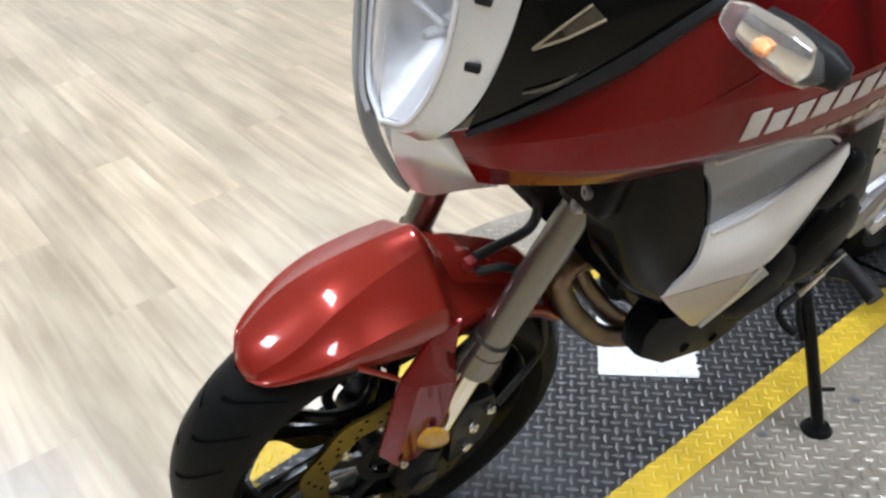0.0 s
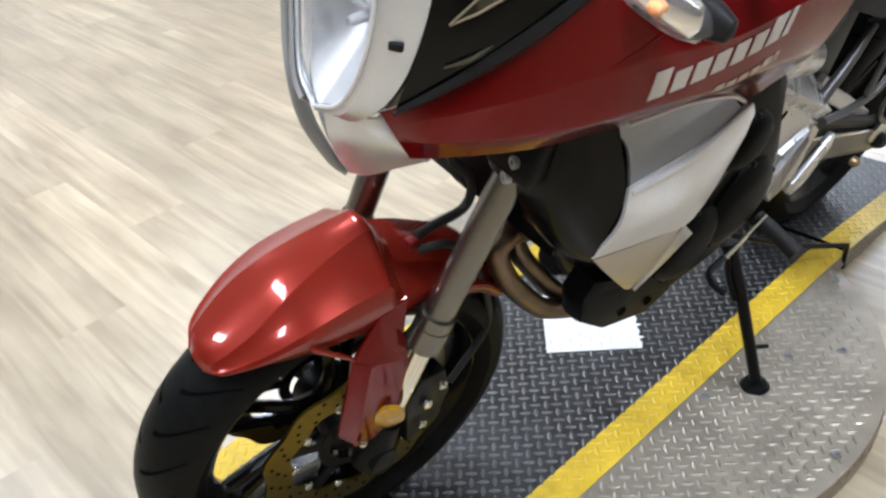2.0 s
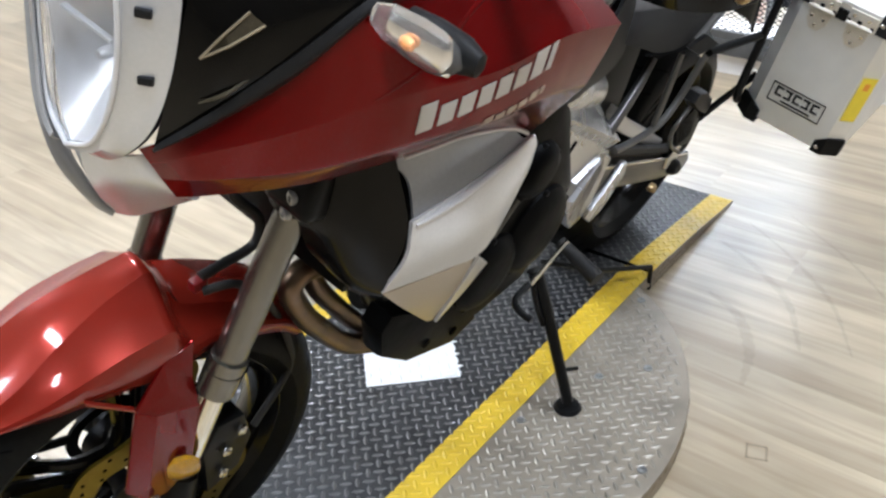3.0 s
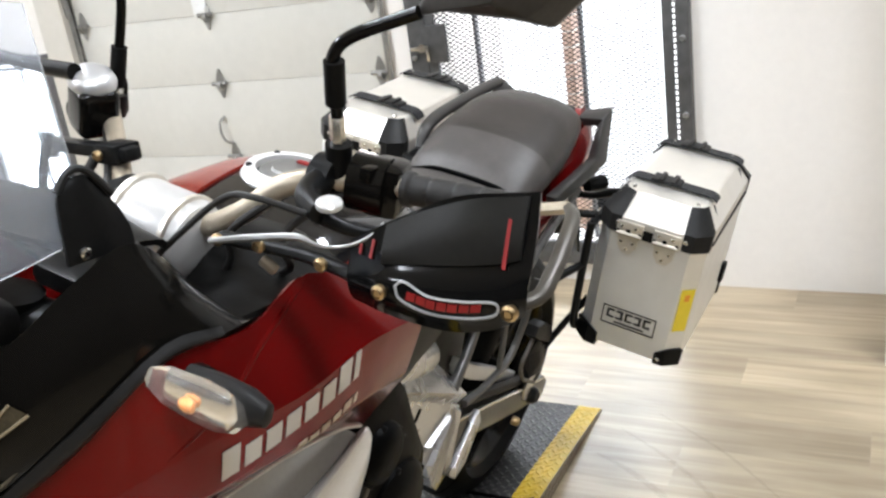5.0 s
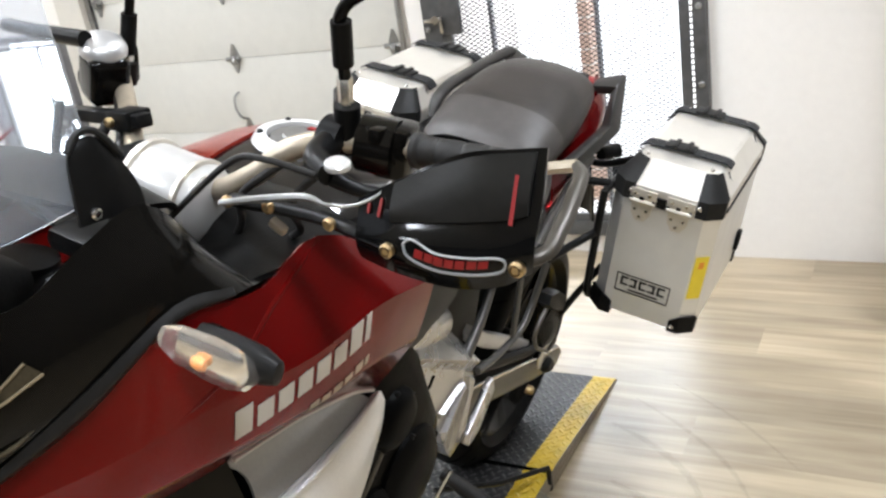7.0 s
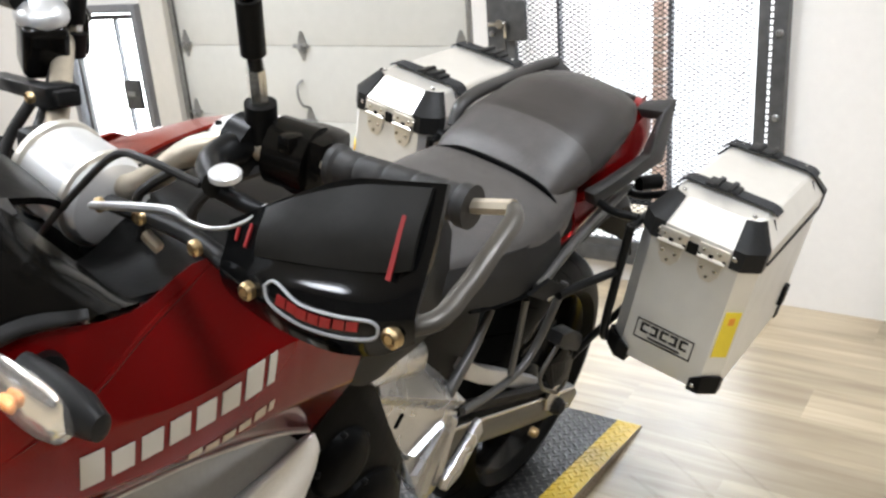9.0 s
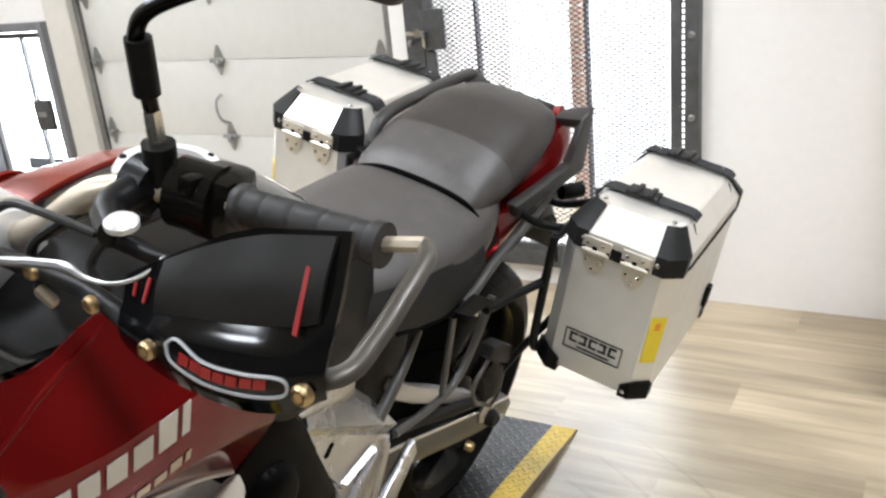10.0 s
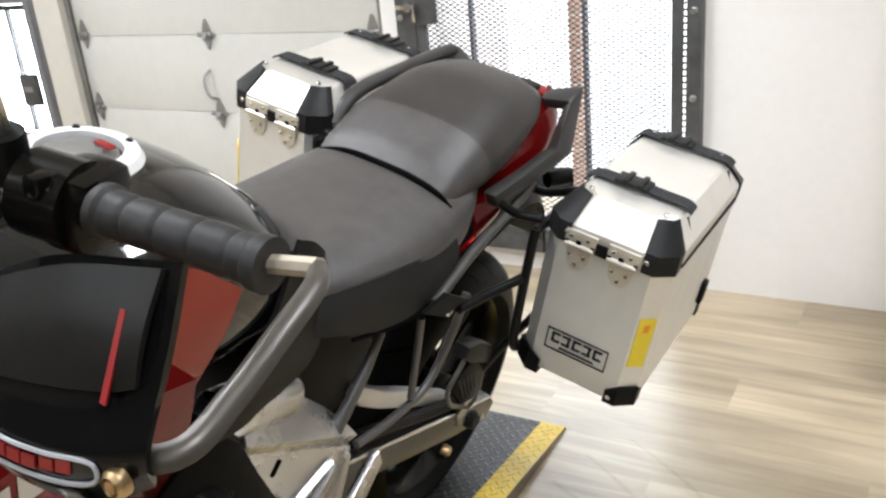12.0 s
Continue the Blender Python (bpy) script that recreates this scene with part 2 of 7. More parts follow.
    l.new(g.outputs[0], bp.inputs["Height"])
    l.new(bp.outputs[0], b.inputs["Normal"])
    return m


M_PLANK = plank_material()

# ---- shape helpers ----
from mathutils.bvhtree import BVHTree


def mesh_from(name, bm, mat, smooth=True, sharp=38):
    me = bpy.data.meshes.new(name)
    bm.to_mesh(me)
    bm.free()
    for p in me.polygons:
        p.use_smooth = smooth
    if smooth:
        me.set_sharp_from_angle(angle=radians(sharp))
    me.materials.append(mat)
    return me


def thing(name, bm, mat, label, category, group="", kind="", smooth=True):
    return tagged(new(name, mesh_from(name, bm, mat, smooth)), label, category, group, kind)


def base(name, m, label, category, group="", kind=""):
    """An Empty at a thing's foot, which carries its parts."""
    ob = new(name)
    ob.empty_display_size = 0.05
    ob.matrix_basis = m
    return tagged(ob, label, category, group, kind)


def part(name, bm, mat, parent, label="", smooth=True, m=None, sharp=38):
    """One mesh under a thing or a part; m: its pose in the thing's space."""
    ob = new(name, mesh_from(name, bm, mat, smooth, sharp) if isinstance(bm, bmesh.types.BMesh) else bm)
    ob.parent = parent
    if m is not None:
        ob.matrix_basis = m
    return tagged(ob, label)


def box(sx, sy, sz, bevel=0.0, at=(0, 0, 0), seg=2, turn=None):
    bm = bmesh.new()
    bmesh.ops.create_cube(bm, size=1)
    for v in bm.verts:
        v.co = Vector((v.co.x * sx, v.co.y * sy, v.co.z * sz))
    if bevel:
        bmesh.ops.bevel(bm, geom=bm.edges[:], offset=bevel, segments=seg, profile=0.6, affect="EDGES")
    if turn is not None:
        bmesh.ops.transform(bm, matrix=turn, verts=bm.verts)
    bmesh.ops.translate(bm, vec=at, verts=bm.verts)
    return bm


def join(*parts):
    bm = bmesh.new()
    for p in parts:
        me = bpy.data.meshes.new("tmp")
        p.to_mesh(me)
        p.free()
        bm.from_mesh(me)
        bpy.data.meshes.remove(me)
    return bm


def moved(bm, m):
    bmesh.ops.transform(bm, matrix=m, verts=bm.verts)
    if m.to_3x3().determinant() < 0:
        bmesh.ops.reverse_faces(bm, faces=bm.faces)
    return bm


MIRROR = Matrix.Diagonal((-1, 1, 1, 1))


def glide(pts, per=6):
    """A smooth run of points through pts."""
    p = [Vector(q) for q in pts]
    p = [2 * p[0] - p[1]] + p + [2 * p[-1] - p[-2]]
    out = []
    for i in range(1, len(p) - 2):
        a, b, c, d = p[i - 1:i + 3]
        for k in range(per):
            t = k / per
            out.append(0.5 * (2 * b + (c - a) * t + (2 * a - 5 * b + 4 * c - d) * t * t + (3 * b - a - 3 * c + d) * t ** 3))
    return out + [p[-2]]


def ring_skin(bm, rings, closed=True, caps=True):
    vs = [[bm.verts.new(q) for q in r] for r in rings]
    n = len(vs[0])
    for a, b in zip(vs, vs[1:]):
        for i in range(n if closed else n - 1):
            bm.faces.new((a[i], a[(i + 1) % n], b[(i + 1) % n], b[i]))
    if caps and closed:
        bm.faces.new(vs[0][::-1])
        bm.faces.new(vs[-1])
    return vs


def tube(pts, radius, n=12, per=6, smooth=True, flat=1.0):
    """A round pipe along pts; radius: a number or one for each point."""
    line = glide(pts, per) if smooth and len(pts) > 2 else [Vector(q) for q in pts]
    rads = [radius] * len(line) if not isinstance(radius, (list, tuple)) else [float(np.interp(i / (len(line) - 1) * (len(radius) - 1), range(len(radius)), radius)) for i in range(len(line))]
    bm, rings, side = bmesh.new(), [], None
    for i, q in enumerate(line):
        d = (line[min(i + 1, len(line) - 1)] - line[max(i - 1, 0)]).normalized()
        if side is None:
            side = d.cross(Vector((0, 0, 1)) if abs(d.z) < 0.9 else Vector((1, 0, 0))).normalized()
        side = (side - d * side.dot(d)).normalized()
        up = d.cross(side)
        rings.append([q + rads[i] * (math.cos(a) * side + flat * math.sin(a) * up) for a in (2 * math.pi * k / n for k in range(n))])
    ring_skin(bm, rings)
    bmesh.ops.recalc_face_normals(bm, faces=bm.faces)
    return bm


def lathe(profile, n=32, axis="z", closed=False):
    """Turned shape; profile: rows of (radius, height)."""
    bm = bmesh.new()
    rings = []
    for k in range(n):
        a = 2 * math.pi * k / n
        rings.append([bm.verts.new((r * math.cos(a), r * math.sin(a), h)) for r, h in profile])
    m = len(profile)
    for k in range(n):
        p, q = rings[k], rings[(k + 1) % n]
        for i in range(m if closed else m - 1):
            bm.faces.new((p[i], q[i], q[(i + 1) % m], p[(i + 1) % m]))
    bmesh.ops.remove_doubles(bm, verts=bm.verts, dist=1e-5)
    if axis == "x":
        bmesh.ops.transform(bm, matrix=Matrix.Rotation(radians(90), 4, "Y"), verts=bm.verts)
    if axis == "y":
        bmesh.ops.transform(bm, matrix=Matrix.Rotation(radians(-90), 4, "X"), verts=bm.verts)
    bmesh.ops.recalc_face_normals(bm, faces=bm.faces)
    return bm


def slab(outline, lo, hi, bevel=0.0, plane="yz", seg=2):
    """An outline in a plane, drawn out from lo to hi along the third axis."""
    bm = bmesh.new()
    put = {"yz": lambda p, h: (h, p[0], p[1]), "xz": lambda p, h: (p[0], h, p[1]), "xy": lambda p, h: (p[0], p[1], h)}[plane]
    a = [bm.verts.new(put(p, lo)) for p in outline]
    b = [bm.verts.new(put(p, hi)) for p in outline]
    n = len(outline)
    bm.faces.new(a)
    bm.faces.new(b[::-1])
    for i in range(n):
        bm.faces.new((a[i], b[i], b[(i + 1) % n], a[(i + 1) % n]))
    bmesh.ops.recalc_face_normals(bm, faces=bm.faces)
    if bevel:
        rim = [e for e in bm.edges if len(e.link_faces) == 2 and any(len(f.verts) == n and n != 4 or f.index in (0, 1) for f in e.link_faces)]
        bmesh.ops.bevel(bm, geom=rim or bm.edges[:], offset=bevel, segments=seg, profile=0.6, affect="EDGES")
    return bm


def sheet(rows, thick=0.003):
    """A shaped panel: rows of points, smoothed both ways, with a thickness."""
    fine = [glide(r, 4) for r in rows]
    cols = [glide([r[i] for r in fine], 4) for i in range(len(fine[0]))]
    grid = [[cols[i][j] for i in range(len(cols))] for j in range(len(cols[0]))]
    bm = bmesh.new()
    ring_skin(bm, grid, closed=False, caps=False)
    bmesh.ops.recalc_face_normals(bm, faces=bm.faces)
    bmesh.ops.solidify(bm, geom=bm.faces[:], thickness=thick)
    return bm


def facets(verts, faces, thick=0.004, bevel=0.0, split=0):
    """An angular panel from corner points and faces, with a thickness and softened creases."""
    bm = bmesh.new()
    vs = [bm.verts.new(v) for v in verts]
    for f in faces:
        bm.faces.new([vs[i] for i in f])
    bmesh.ops.recalc_face_normals(bm, faces=bm.faces)
    if split:
        bmesh.ops.subdivide_edges(bm, edges=bm.edges[:], cuts=split, use_grid_fill=True, smooth=0.35)
    if thick:
        bmesh.ops.solidify(bm, geom=bm.faces[:], thickness=thick)
    if bevel:
        bmesh.ops.bevel(bm, geom=bm.edges[:], offset=bevel, segments=2, profile=0.6, affect="EDGES")
    return bm


def bolt(r=0.006, h=0.005, axis="x"):
    return lathe([(0, h), (r * 0.45, h), (r * 0.5, h * 0.5), (r * 0.62, h * 0.5), (r * 0.7, h), (r, h * 0.7), (r, 0), (0, 0)], 12, axis)


# ---- the room ----
def wall(name, x0, x1, y0, y1, z0, z1, label="plain white painted wall", mat=None):
    return thing(name, box(x1 - x0, y1 - y0, z1 - z0, 0, ((x0 + x1) / 2, (y0 + y1) / 2, (z0 + z1) / 2)), mat or M_WALL, label, "wall", kind="structure", smooth=False)


ZC = 3.2
floor = thing("floor", box(9.2, 9.2, 0.1, 0, (-1.4, -0.6, -0.054)), M_SEAM, "floor of pale oak-look planks with a satin finish", "floor", kind="structure", smooth=False)
thing("ceiling", box(9.4, 9.4, 0.1, 0, (-1.4, -0.6, ZC + 0.05)), M_CEIL, "white painted ceiling", "ceiling", kind="structure", smooth=False)

# wall with the grilled window, as pieces round its opening
GX0, GX1, GZ0, GZ1 = -0.70, 0.23, 0.14, 1.12
wall("wall_north_right", GX1, 0.905, 2.77, 2.97, 0, ZC)
wall("wall_north_left", -0.85, GX0, 2.77, 2.97, 0, ZC)
wall("wall_north_sill", GX0, GX1, 2.77, 2.97, 0, GZ0)
wall("wall_north_head", GX0, GX1, 2.77, 2.97, GZ1, ZC)
wall("wall_return", -0.85, -0.73, 2.97, 3.55, 0, ZC)
wall("wall_partition", 0.905, 1.06, 2.25, 2.97, 0, ZC)
wall("wall_partition_back", 1.06, 3.2, 2.85, 2.97, 0, ZC)
# East and south walls are unseen; their dark colour keeps reflections dark.
wall("wall_east", 3.1, 3.2, -5.2, 2.85, 0, ZC, "unseen showroom wall, coloured dark to deepen reflections", M_DARKWALL)
wall("wall_south", -6.0, 3.2, -5.2, -5.1, 0, ZC, "unseen showroom wall, coloured dark to deepen reflections", M_DARKWALL)
wall("wall_west", -6.0, -5.9, -5.1, 3.55, 0, ZC)
# garage wall, with the door's opening and a window's opening
DX0, DX1, DZ1 = -3.17, -1.22, 2.05
WX0, WX1, WZ0, WZ1 = -4.27, -3.53, 0.06, 0.99
wall("wall_garage_right", DX1, -0.85, 3.36, 3.55, 0, ZC)
wall("wall_garage_head", DX0, DX1, 3.36, 3.55, DZ1, ZC)
wall("wall_garage_pier", WX1, DX0, 3.36, 3.55, 0, ZC)
wall("wall_window_head", WX0, WX1, 3.36, 3.55, WZ1, ZC)
wall("wall_window_sill", WX0, WX1, 3.36, 3.55, 0, WZ0)
wall("wall_garage_left", -5.9, WX0, 3.36, 3.55, 0, ZC)
thing("jamb_post", box(0.2, 0.1, ZC - 0.01, 0.004, (DX0 - 0.13, 3.31, ZC / 2)), material("cream_jamb_paint", (0.6, 0.575, 0.52), 0.5, 0, 0.05, 20, 0.05), "cream painted door jamb beside the garage door", "jamb", kind="structure")

# daylight outside the windows
thing("backdrop", box(5.6, 0.02, 3.0, 0, (-1.3, 5.2, 0.9)), M_GLOW, "overexposed bright daylight outside the window", "backdrop", kind="structure", smooth=False)
thing("backdrop", box(5.0, 0.02, 3.0, 0, (-6.7, 5.4, 0.9)), M_GLOW, "overexposed bright daylight outside the window", "backdrop", kind="structure", smooth=False)


# ---- garage door ----
door = base("door_1", pose(0, 0, 0), "closed sectional garage door with white steel panels", "garage door", kind="structure")
ROWSZ = [0.0, 0.385, 0.775, 1.125, 1.5, 1.9, DZ1]
for z0, z1 in zip(ROWSZ, ROWSZ[1:]):
    part("door_section", box(DX1 - DX0, 0.045, z1 - z0 - 0.002, 0.0025, ((DX0 + DX1) / 2, 3.345, (z0 + z1) / 2)), M_GARAGE, door)

part("door_backing", box(DX1 - DX0, 0.004, DZ1, 0, ((DX0 + DX1) / 2, 3.372, DZ1 / 2)), M_GARAGE, door, smooth=False)


def hinge_bm():
    leaf = slab([(-0.006, -0.075), (0.006, -0.075), (0.026, -0.026), (0.026, 0.026), (0.006, 0.075), (-0.006, 0.075), (-0.026, 0.026), (-0.026, -0.026)], 0, 0.004, 0, "xz")
    knuckle = lathe([(0, -0.045), (0.011, -0.045), (0.011, 0.045), (0, 0.045)], 12, "x")
    roller = lathe([(0, -0.01), (0.02, -0.01), (0.022, 0), (0.02, 0.01), (0, 0.01)], 12, "x")
    return join(moved(leaf, pose(0, -0.004, 0)), moved(knuckle, pose(0, -0.014, 0)), moved(roller, pose(0.012, -0.022, -0.012)))


hinge_mesh = mesh_from("hinge", hinge_bm(), M_ZINC)
for x in (DX0 + 0.05, -2.235, DX1 - 0.04):
    for z in ROWSZ[1:5]:
        part("hinge", hinge_mesh, None, door, m=pose(x, 3.32, z + (0.012 if x < -3 else 0)))
part("pull_handle", tube([(-2.26, 3.318, 0.60), (-2.27, 3.285, 0.575), (-2.272, 3.28, 0.52), (-2.255, 3.285, 0.475), (-2.24, 3.318, 0.455)], 0.007, 8), M_ZINC, door, "bent steel pull handle")
part("opener_bracket", join(box(0.09, 0.01, 0.1, 0.003, (-2.262, 3.31, 1.175)), box(0.06, 0.03, 0.03, 0.003, (-2.24, 3.3, 1.15))), M_WHITE, door, "white label plate over a steel bracket")
part("track", join(box(0.030, 0.004, 1.2, 0, (DX0 - 0.02, 3.30, 0.6)), box(0.004, 0.05, 1.2, 0, (DX0 - 0.04, 3.32, 0.6)), box(0.004, 0.03, 1.2, 0, (DX0, 3.31, 0.6)), tube([(DX0 - 0.02, 3.30, 1.19), (DX0 - 0.02, 3.285, 1.32), (DX0 - 0.02, 3.25, 1.42), (DX0 - 0.02, 3.17, 1.49), (DX0 - 0.02, 3.05, 1.535), (DX0 - 0.02, 2.8, 1.56), (DX0 - 0.02, 1.9, 1.58)], 0.018, 8)), M_ZINC, door, "galvanised track curving in under the ceiling", sharp=30)
part("track", box(0.016, 0.03, 2.4, 0.002, (DX1 + 0.012, 3.315, 1.2)), M_ZINC, door, "galvanised vertical track")
part("cable", tube([(DX0 + 0.03, 3.29, 0.1), (DX0 + 0.02, 3.285, 2.2)], 0.003, 6), M_DARK, door)


# ---- grilled window ----
window = base("window_1", pose(0, 0, 0), "tall window behind a grey steel security grille", "window", kind="structure")
part("glass_pane", box(GX1 - GX0, 0.006, GZ1 - GZ0, 0, ((GX0 + GX1) / 2, 2.9, (GZ0 + GZ1) / 2)), M_GLASS, window, smooth=False).visible_shadow = False
FX0, FX1, FZ0, FZ1 = -0.757, 0.295, 0.085, 1.195
for nm, bx in (("frame_side", box(0.042, 0.05, FZ1 - FZ0, 0.004, (FX1 - 0.021, 2.744, (FZ0 + FZ1) / 2))), ("frame_side", box(0.075, 0.05, FZ1 - FZ0, 0.004, (FX0 + 0.0375, 2.744, (FZ0 + FZ1) / 2))),
               ("frame_top", box(FX1 - FX0 - 0.120, 0.05, 0.06, 0.004, ((FX0 + FX1) / 2 + 0.0165, 2.744, FZ1 - 0.03))), ("frame_bottom", box(FX1 - FX0 - 0.120, 0.05, 0.06, 0.004, ((FX0 + FX1) / 2 + 0.0165, 2.744, FZ0 + 0.03)))):
    part(nm, bx, M_GATE, window)
part("gate_stile", box(0.034, 0.03, 1.0, 0.003, (0.223, 2.735, 0.635)), M_GATE, window)
part("gate_stile", box(0.04, 0.022, 1.0, 0.003, (-0.665, 2.735, 0.635)), M_GATE, window)
part("gate_backing", box(0.012, 0.02, 1.0, 0, (0.2465, 2.736, 0.635)), M_GATE, window, smooth=False)
part("gate_rail", box(0.85, 0.022, 0.035, 0.003, (-0.22, 2.735, 1.105)), M_GATE, window)
part("gate_rail", box(0.85, 0.022, 0.035, 0.003, (-0.22, 2.735, 0.155)), M_GATE, window)
# perforated strips along the frame; glowing boxes stand in for daylight in the holes
holes = join(*[box(0.007, 0.003, 0.012, 0, (0.2465, 2.7225, 0.14 + 0.0195 * k)) for k in range(51)])
part("perforated_strip", holes, material("glowing_hole_mark", (0.8, 0.8, 0.8), 0.8, emit=(1, 1, 1, 1.2)), window, "row of small glowing boxes in place of daylit holes", smooth=False)
bolt_mesh = mesh_from("frame_bolt", moved(bolt(0.011, 0.008, "y"), pose(0, 0, 0, 180)), M_ZINC)
for x in (FX1 - 0.022, FX0 + 0.02):
    for z in (0.13, 0.39, 0.648, 0.907, 1.175):
        part("frame_bolt", bolt_mesh, None, window, m=pose(x, 2.719, z))
for x in (-0.5, 0.0):
    part("frame_bolt", bolt_mesh, None, window, m=pose(x, 2.719, 1.17))
part("lock_box", box(0.085, 0.02, 0.14, 0.003, (-0.635, 2.715, 0.955)), M_GATE, window, "flat grey steel lock plate")
part("latch", join(lathe([(0, 0), (0.016, 0), (0.014, 0.03), (0, 0.034)], 14, "y"), box(0.06, 0.012, 0.014, 0.002, (-0.02, 0.01, 0)), box(0.012, 0.012, 0.06, 0.002, (0.02, 0.01, -0.02))), M_STEEL, window, "bright steel slide latch", m=pose(-0.683, 2.68, 0.945))


def mesh_sheet(x0, x1, z0, z1, y, cw, ch, wid):
    """Expanded metal: rows of diamonds with slit openings, as thin strands."""
    bm = bmesh.new()
    rows = int((z1 - z0) / ch)
    cols = int((x1 - x0) / cw)
    for r in range(rows + 1):
        for c in range(cols + 1):
            cx, cz = x0 + (c + 0.5 * (r % 2)) * cw, z0 + r * ch
            for sx in (-1, 1):
                a, b = Vector((cx, y, cz)), Vector((cx + sx * cw / 2, y, cz + ch))
                if b.z > z1 or not x0 <= b.x <= x1 or not x0 <= a.x <= x1:
                    continue
                up = Vector((0, 0, wid))
                bk = Vector((0, 0.002, wid * 0.5))
                v = [bm.verts.new(q) for q in (a - up, b - up, b + up, a + up, a - up + bk, b - up + bk)]
                bm.faces.new(v[:4])
                bm.faces.new((v[0], v[4], v[5], v[1]))
            if x0 + 0.006 < cx < x1 - 0.006:
                bm.faces.new([bm.verts.new((cx + dx, y - 0.001, cz + dz)) for dx, dz in ((-0.005, 0), (0, -0.0028), (0.005, 0), (0, 0.0028))])
    return bm


tagged(part("grille_mesh", mesh_sheet(-0.645, 0.206, 0.17, 1.09, 2.735, 0.029, 0.0085, 0.0016), M_MESH, window, "diamond-pattern expanded metal mesh", smooth=False), kind="stuff")
part("mullion", box(0.012, 0.03, 0.98, 0.002, (-0.125, 2.885, 0.63)), M_FRAME, window)
part("mullion", box(0.012, 0.03, 0.98, 0.002, (-0.545, 2.885, 0.63)), M_FRAME, window)
# brick pier outside
pier = base("brick_pier", pose(-0.307, 3.3, -0.02), "red brick pier seen outside through the window", "pier")
part("mortar", box(0.043, 0.09, 1.58, 0, (0, 0, 0.79)), M_WALL, pier, smooth=False)
brick_mesh = mesh_from("brick", box(0.047, 0.1, 0.058, 0.003), M_BRICK)
for k in range(24):
    part("brick", brick_mesh, None, pier, m=pose(0, 0, 0.04 + 0.065 * k))


# ---- left window with a grey frame and lock ----
win2 = base("window_2", pose(0, 0, 0), "bright glazed opening with a grey steel frame", "window", kind="structure")
part("glass_pane", box(WX1 - WX0, 0.006, WZ1 - WZ0, 0, ((WX0 + WX1) / 2, 3.45, (WZ0 + WZ1) / 2)), M_GLASS, win2, smooth=False).visible_shadow = False
for nm, bx in (("frame_side", box(0.05, 0.06, 0.98, 0.004, (WX1 - 0.005, 3.335, 0.52))), ("frame_side", box(0.05, 0.06, 0.98, 0.004, (WX0 + 0.005, 3.335, 0.52))),
               ("frame_top", box(0.68, 0.06, 0.05, 0.004, ((WX0 + WX1) / 2, 3.335, 0.985))), ("frame_bottom", box(0.68, 0.06, 0.05, 0.004, ((WX0 + WX1) / 2, 3.335, 0.055)))):
    part(nm, bx, M_FRAME, win2)
part("sash", join(box(0.03, 0.03, 0.88, 0.003, (WX1 - 0.06, 3.36, 0.52)), box(0.6, 0.03, 0.03, 0.003, (-3.9, 3.36, 0.935)), box(0.03, 0.03, 0.88, 0.003, (WX0 + 0.06, 3.36, 0.52))), M_GATE, win2)
part("mullion", box(0.022, 0.03, 0.86, 0.003, (-3.86, 3.42, 0.5)), M_FRAME, win2)
part("lock_box", box(0.14, 0.03, 0.18, 0.004, (-3.65, 3.30, 0.48)), M_GATE, win2, "dark steel lock box")
part("lock_plate", box(0.07, 0.006, 0.03, 0.002, (-3.65, 3.281, 0.485)), M_ZINC, win2)


# ---- ceiling lamps ----
def ceiling_light():
    ob = base("ceiling_light", pose(0, 0, 0), "white ceiling light with a lit diffuser", "ceiling light", "ceiling lights")
    part("housing", box(0.66, 0.36, 0.05, 0.006, (0, 0, ZC - 0.03)), M_WHITE, ob)
    part("diffuser", box(0.6, 0.3, 0.012, 0.003, (0, 0, ZC - 0.062)), M_DIFFUSER, ob)
    return ob


first = ceiling_light()
first.matrix_basis = pose(*LAMPS[0], 0)
for lx, ly in LAMPS[1:]:
    copy_thing(first, pose(lx, ly, 0))


# ---- turntable with its tread-plate track ----
CX, CY, RD, PZ = -0.10, 0.728, 0.588, 0.05
turn = base("turntable", pose(0, 0, 0), "motorcycle turntable of steel tread plate with yellow-edged black track", "turntable")


def lugs(inside, x0, x1, y0, y1, zof, cell=0.0205):
    """Raised tread lugs, each turned a quarter from its neighbours, lying slantwise to the track."""
    verts, faces = [], []
    c45 = math.sqrt(0.5)
    n = int((abs(x1 - x0) + abs(y1 - y0)) / cell) + 4
    for i in range(-n, n):
        for j in range(-n, n):
            x, y = CX + (i - j) * cell * c45, CY + (i + j) * cell * c45
            if not (x0 < x < x1 and y0 < y < y1 and inside(x, y)):
                continue
            a = radians(45 + 90 * ((i + j) % 2))
            u, w = Vector((math.cos(a), math.sin(a), 0)), Vector((-math.sin(a), math.cos(a), 0))
            z = zof(x, y)
            o = Vector((x, y, z))
            k = len(verts)
            sl = (zof(x, y + 0.01) - z) / 0.01
            for du, dw, h in ((-0.0125, 0, 0), (-0.004, -0.0042, 0), (0.004, -0.0042, 0), (0.0125, 0, 0), (0.004, 0.0042, 0), (-0.004, 0.0042, 0), (-0.0065, 0, 0.0017), (0.0065, 0, 0.0017)):
                q = o + du * u + dw * w
                verts.append((q.x, q.y, z + (q.y - y) * sl + h))
            faces += [(k, k + 1, k + 6), (k + 1, k + 2, k + 7, k + 6), (k + 2, k + 3, k + 7), (k + 3, k + 4, k + 7), (k + 4, k + 5, k + 6, k + 7), (k + 5, k, k + 6)]
    me = bpy.data.meshes.new("tread_relief")
    me.from_pydata(verts, [], faces)
    return me


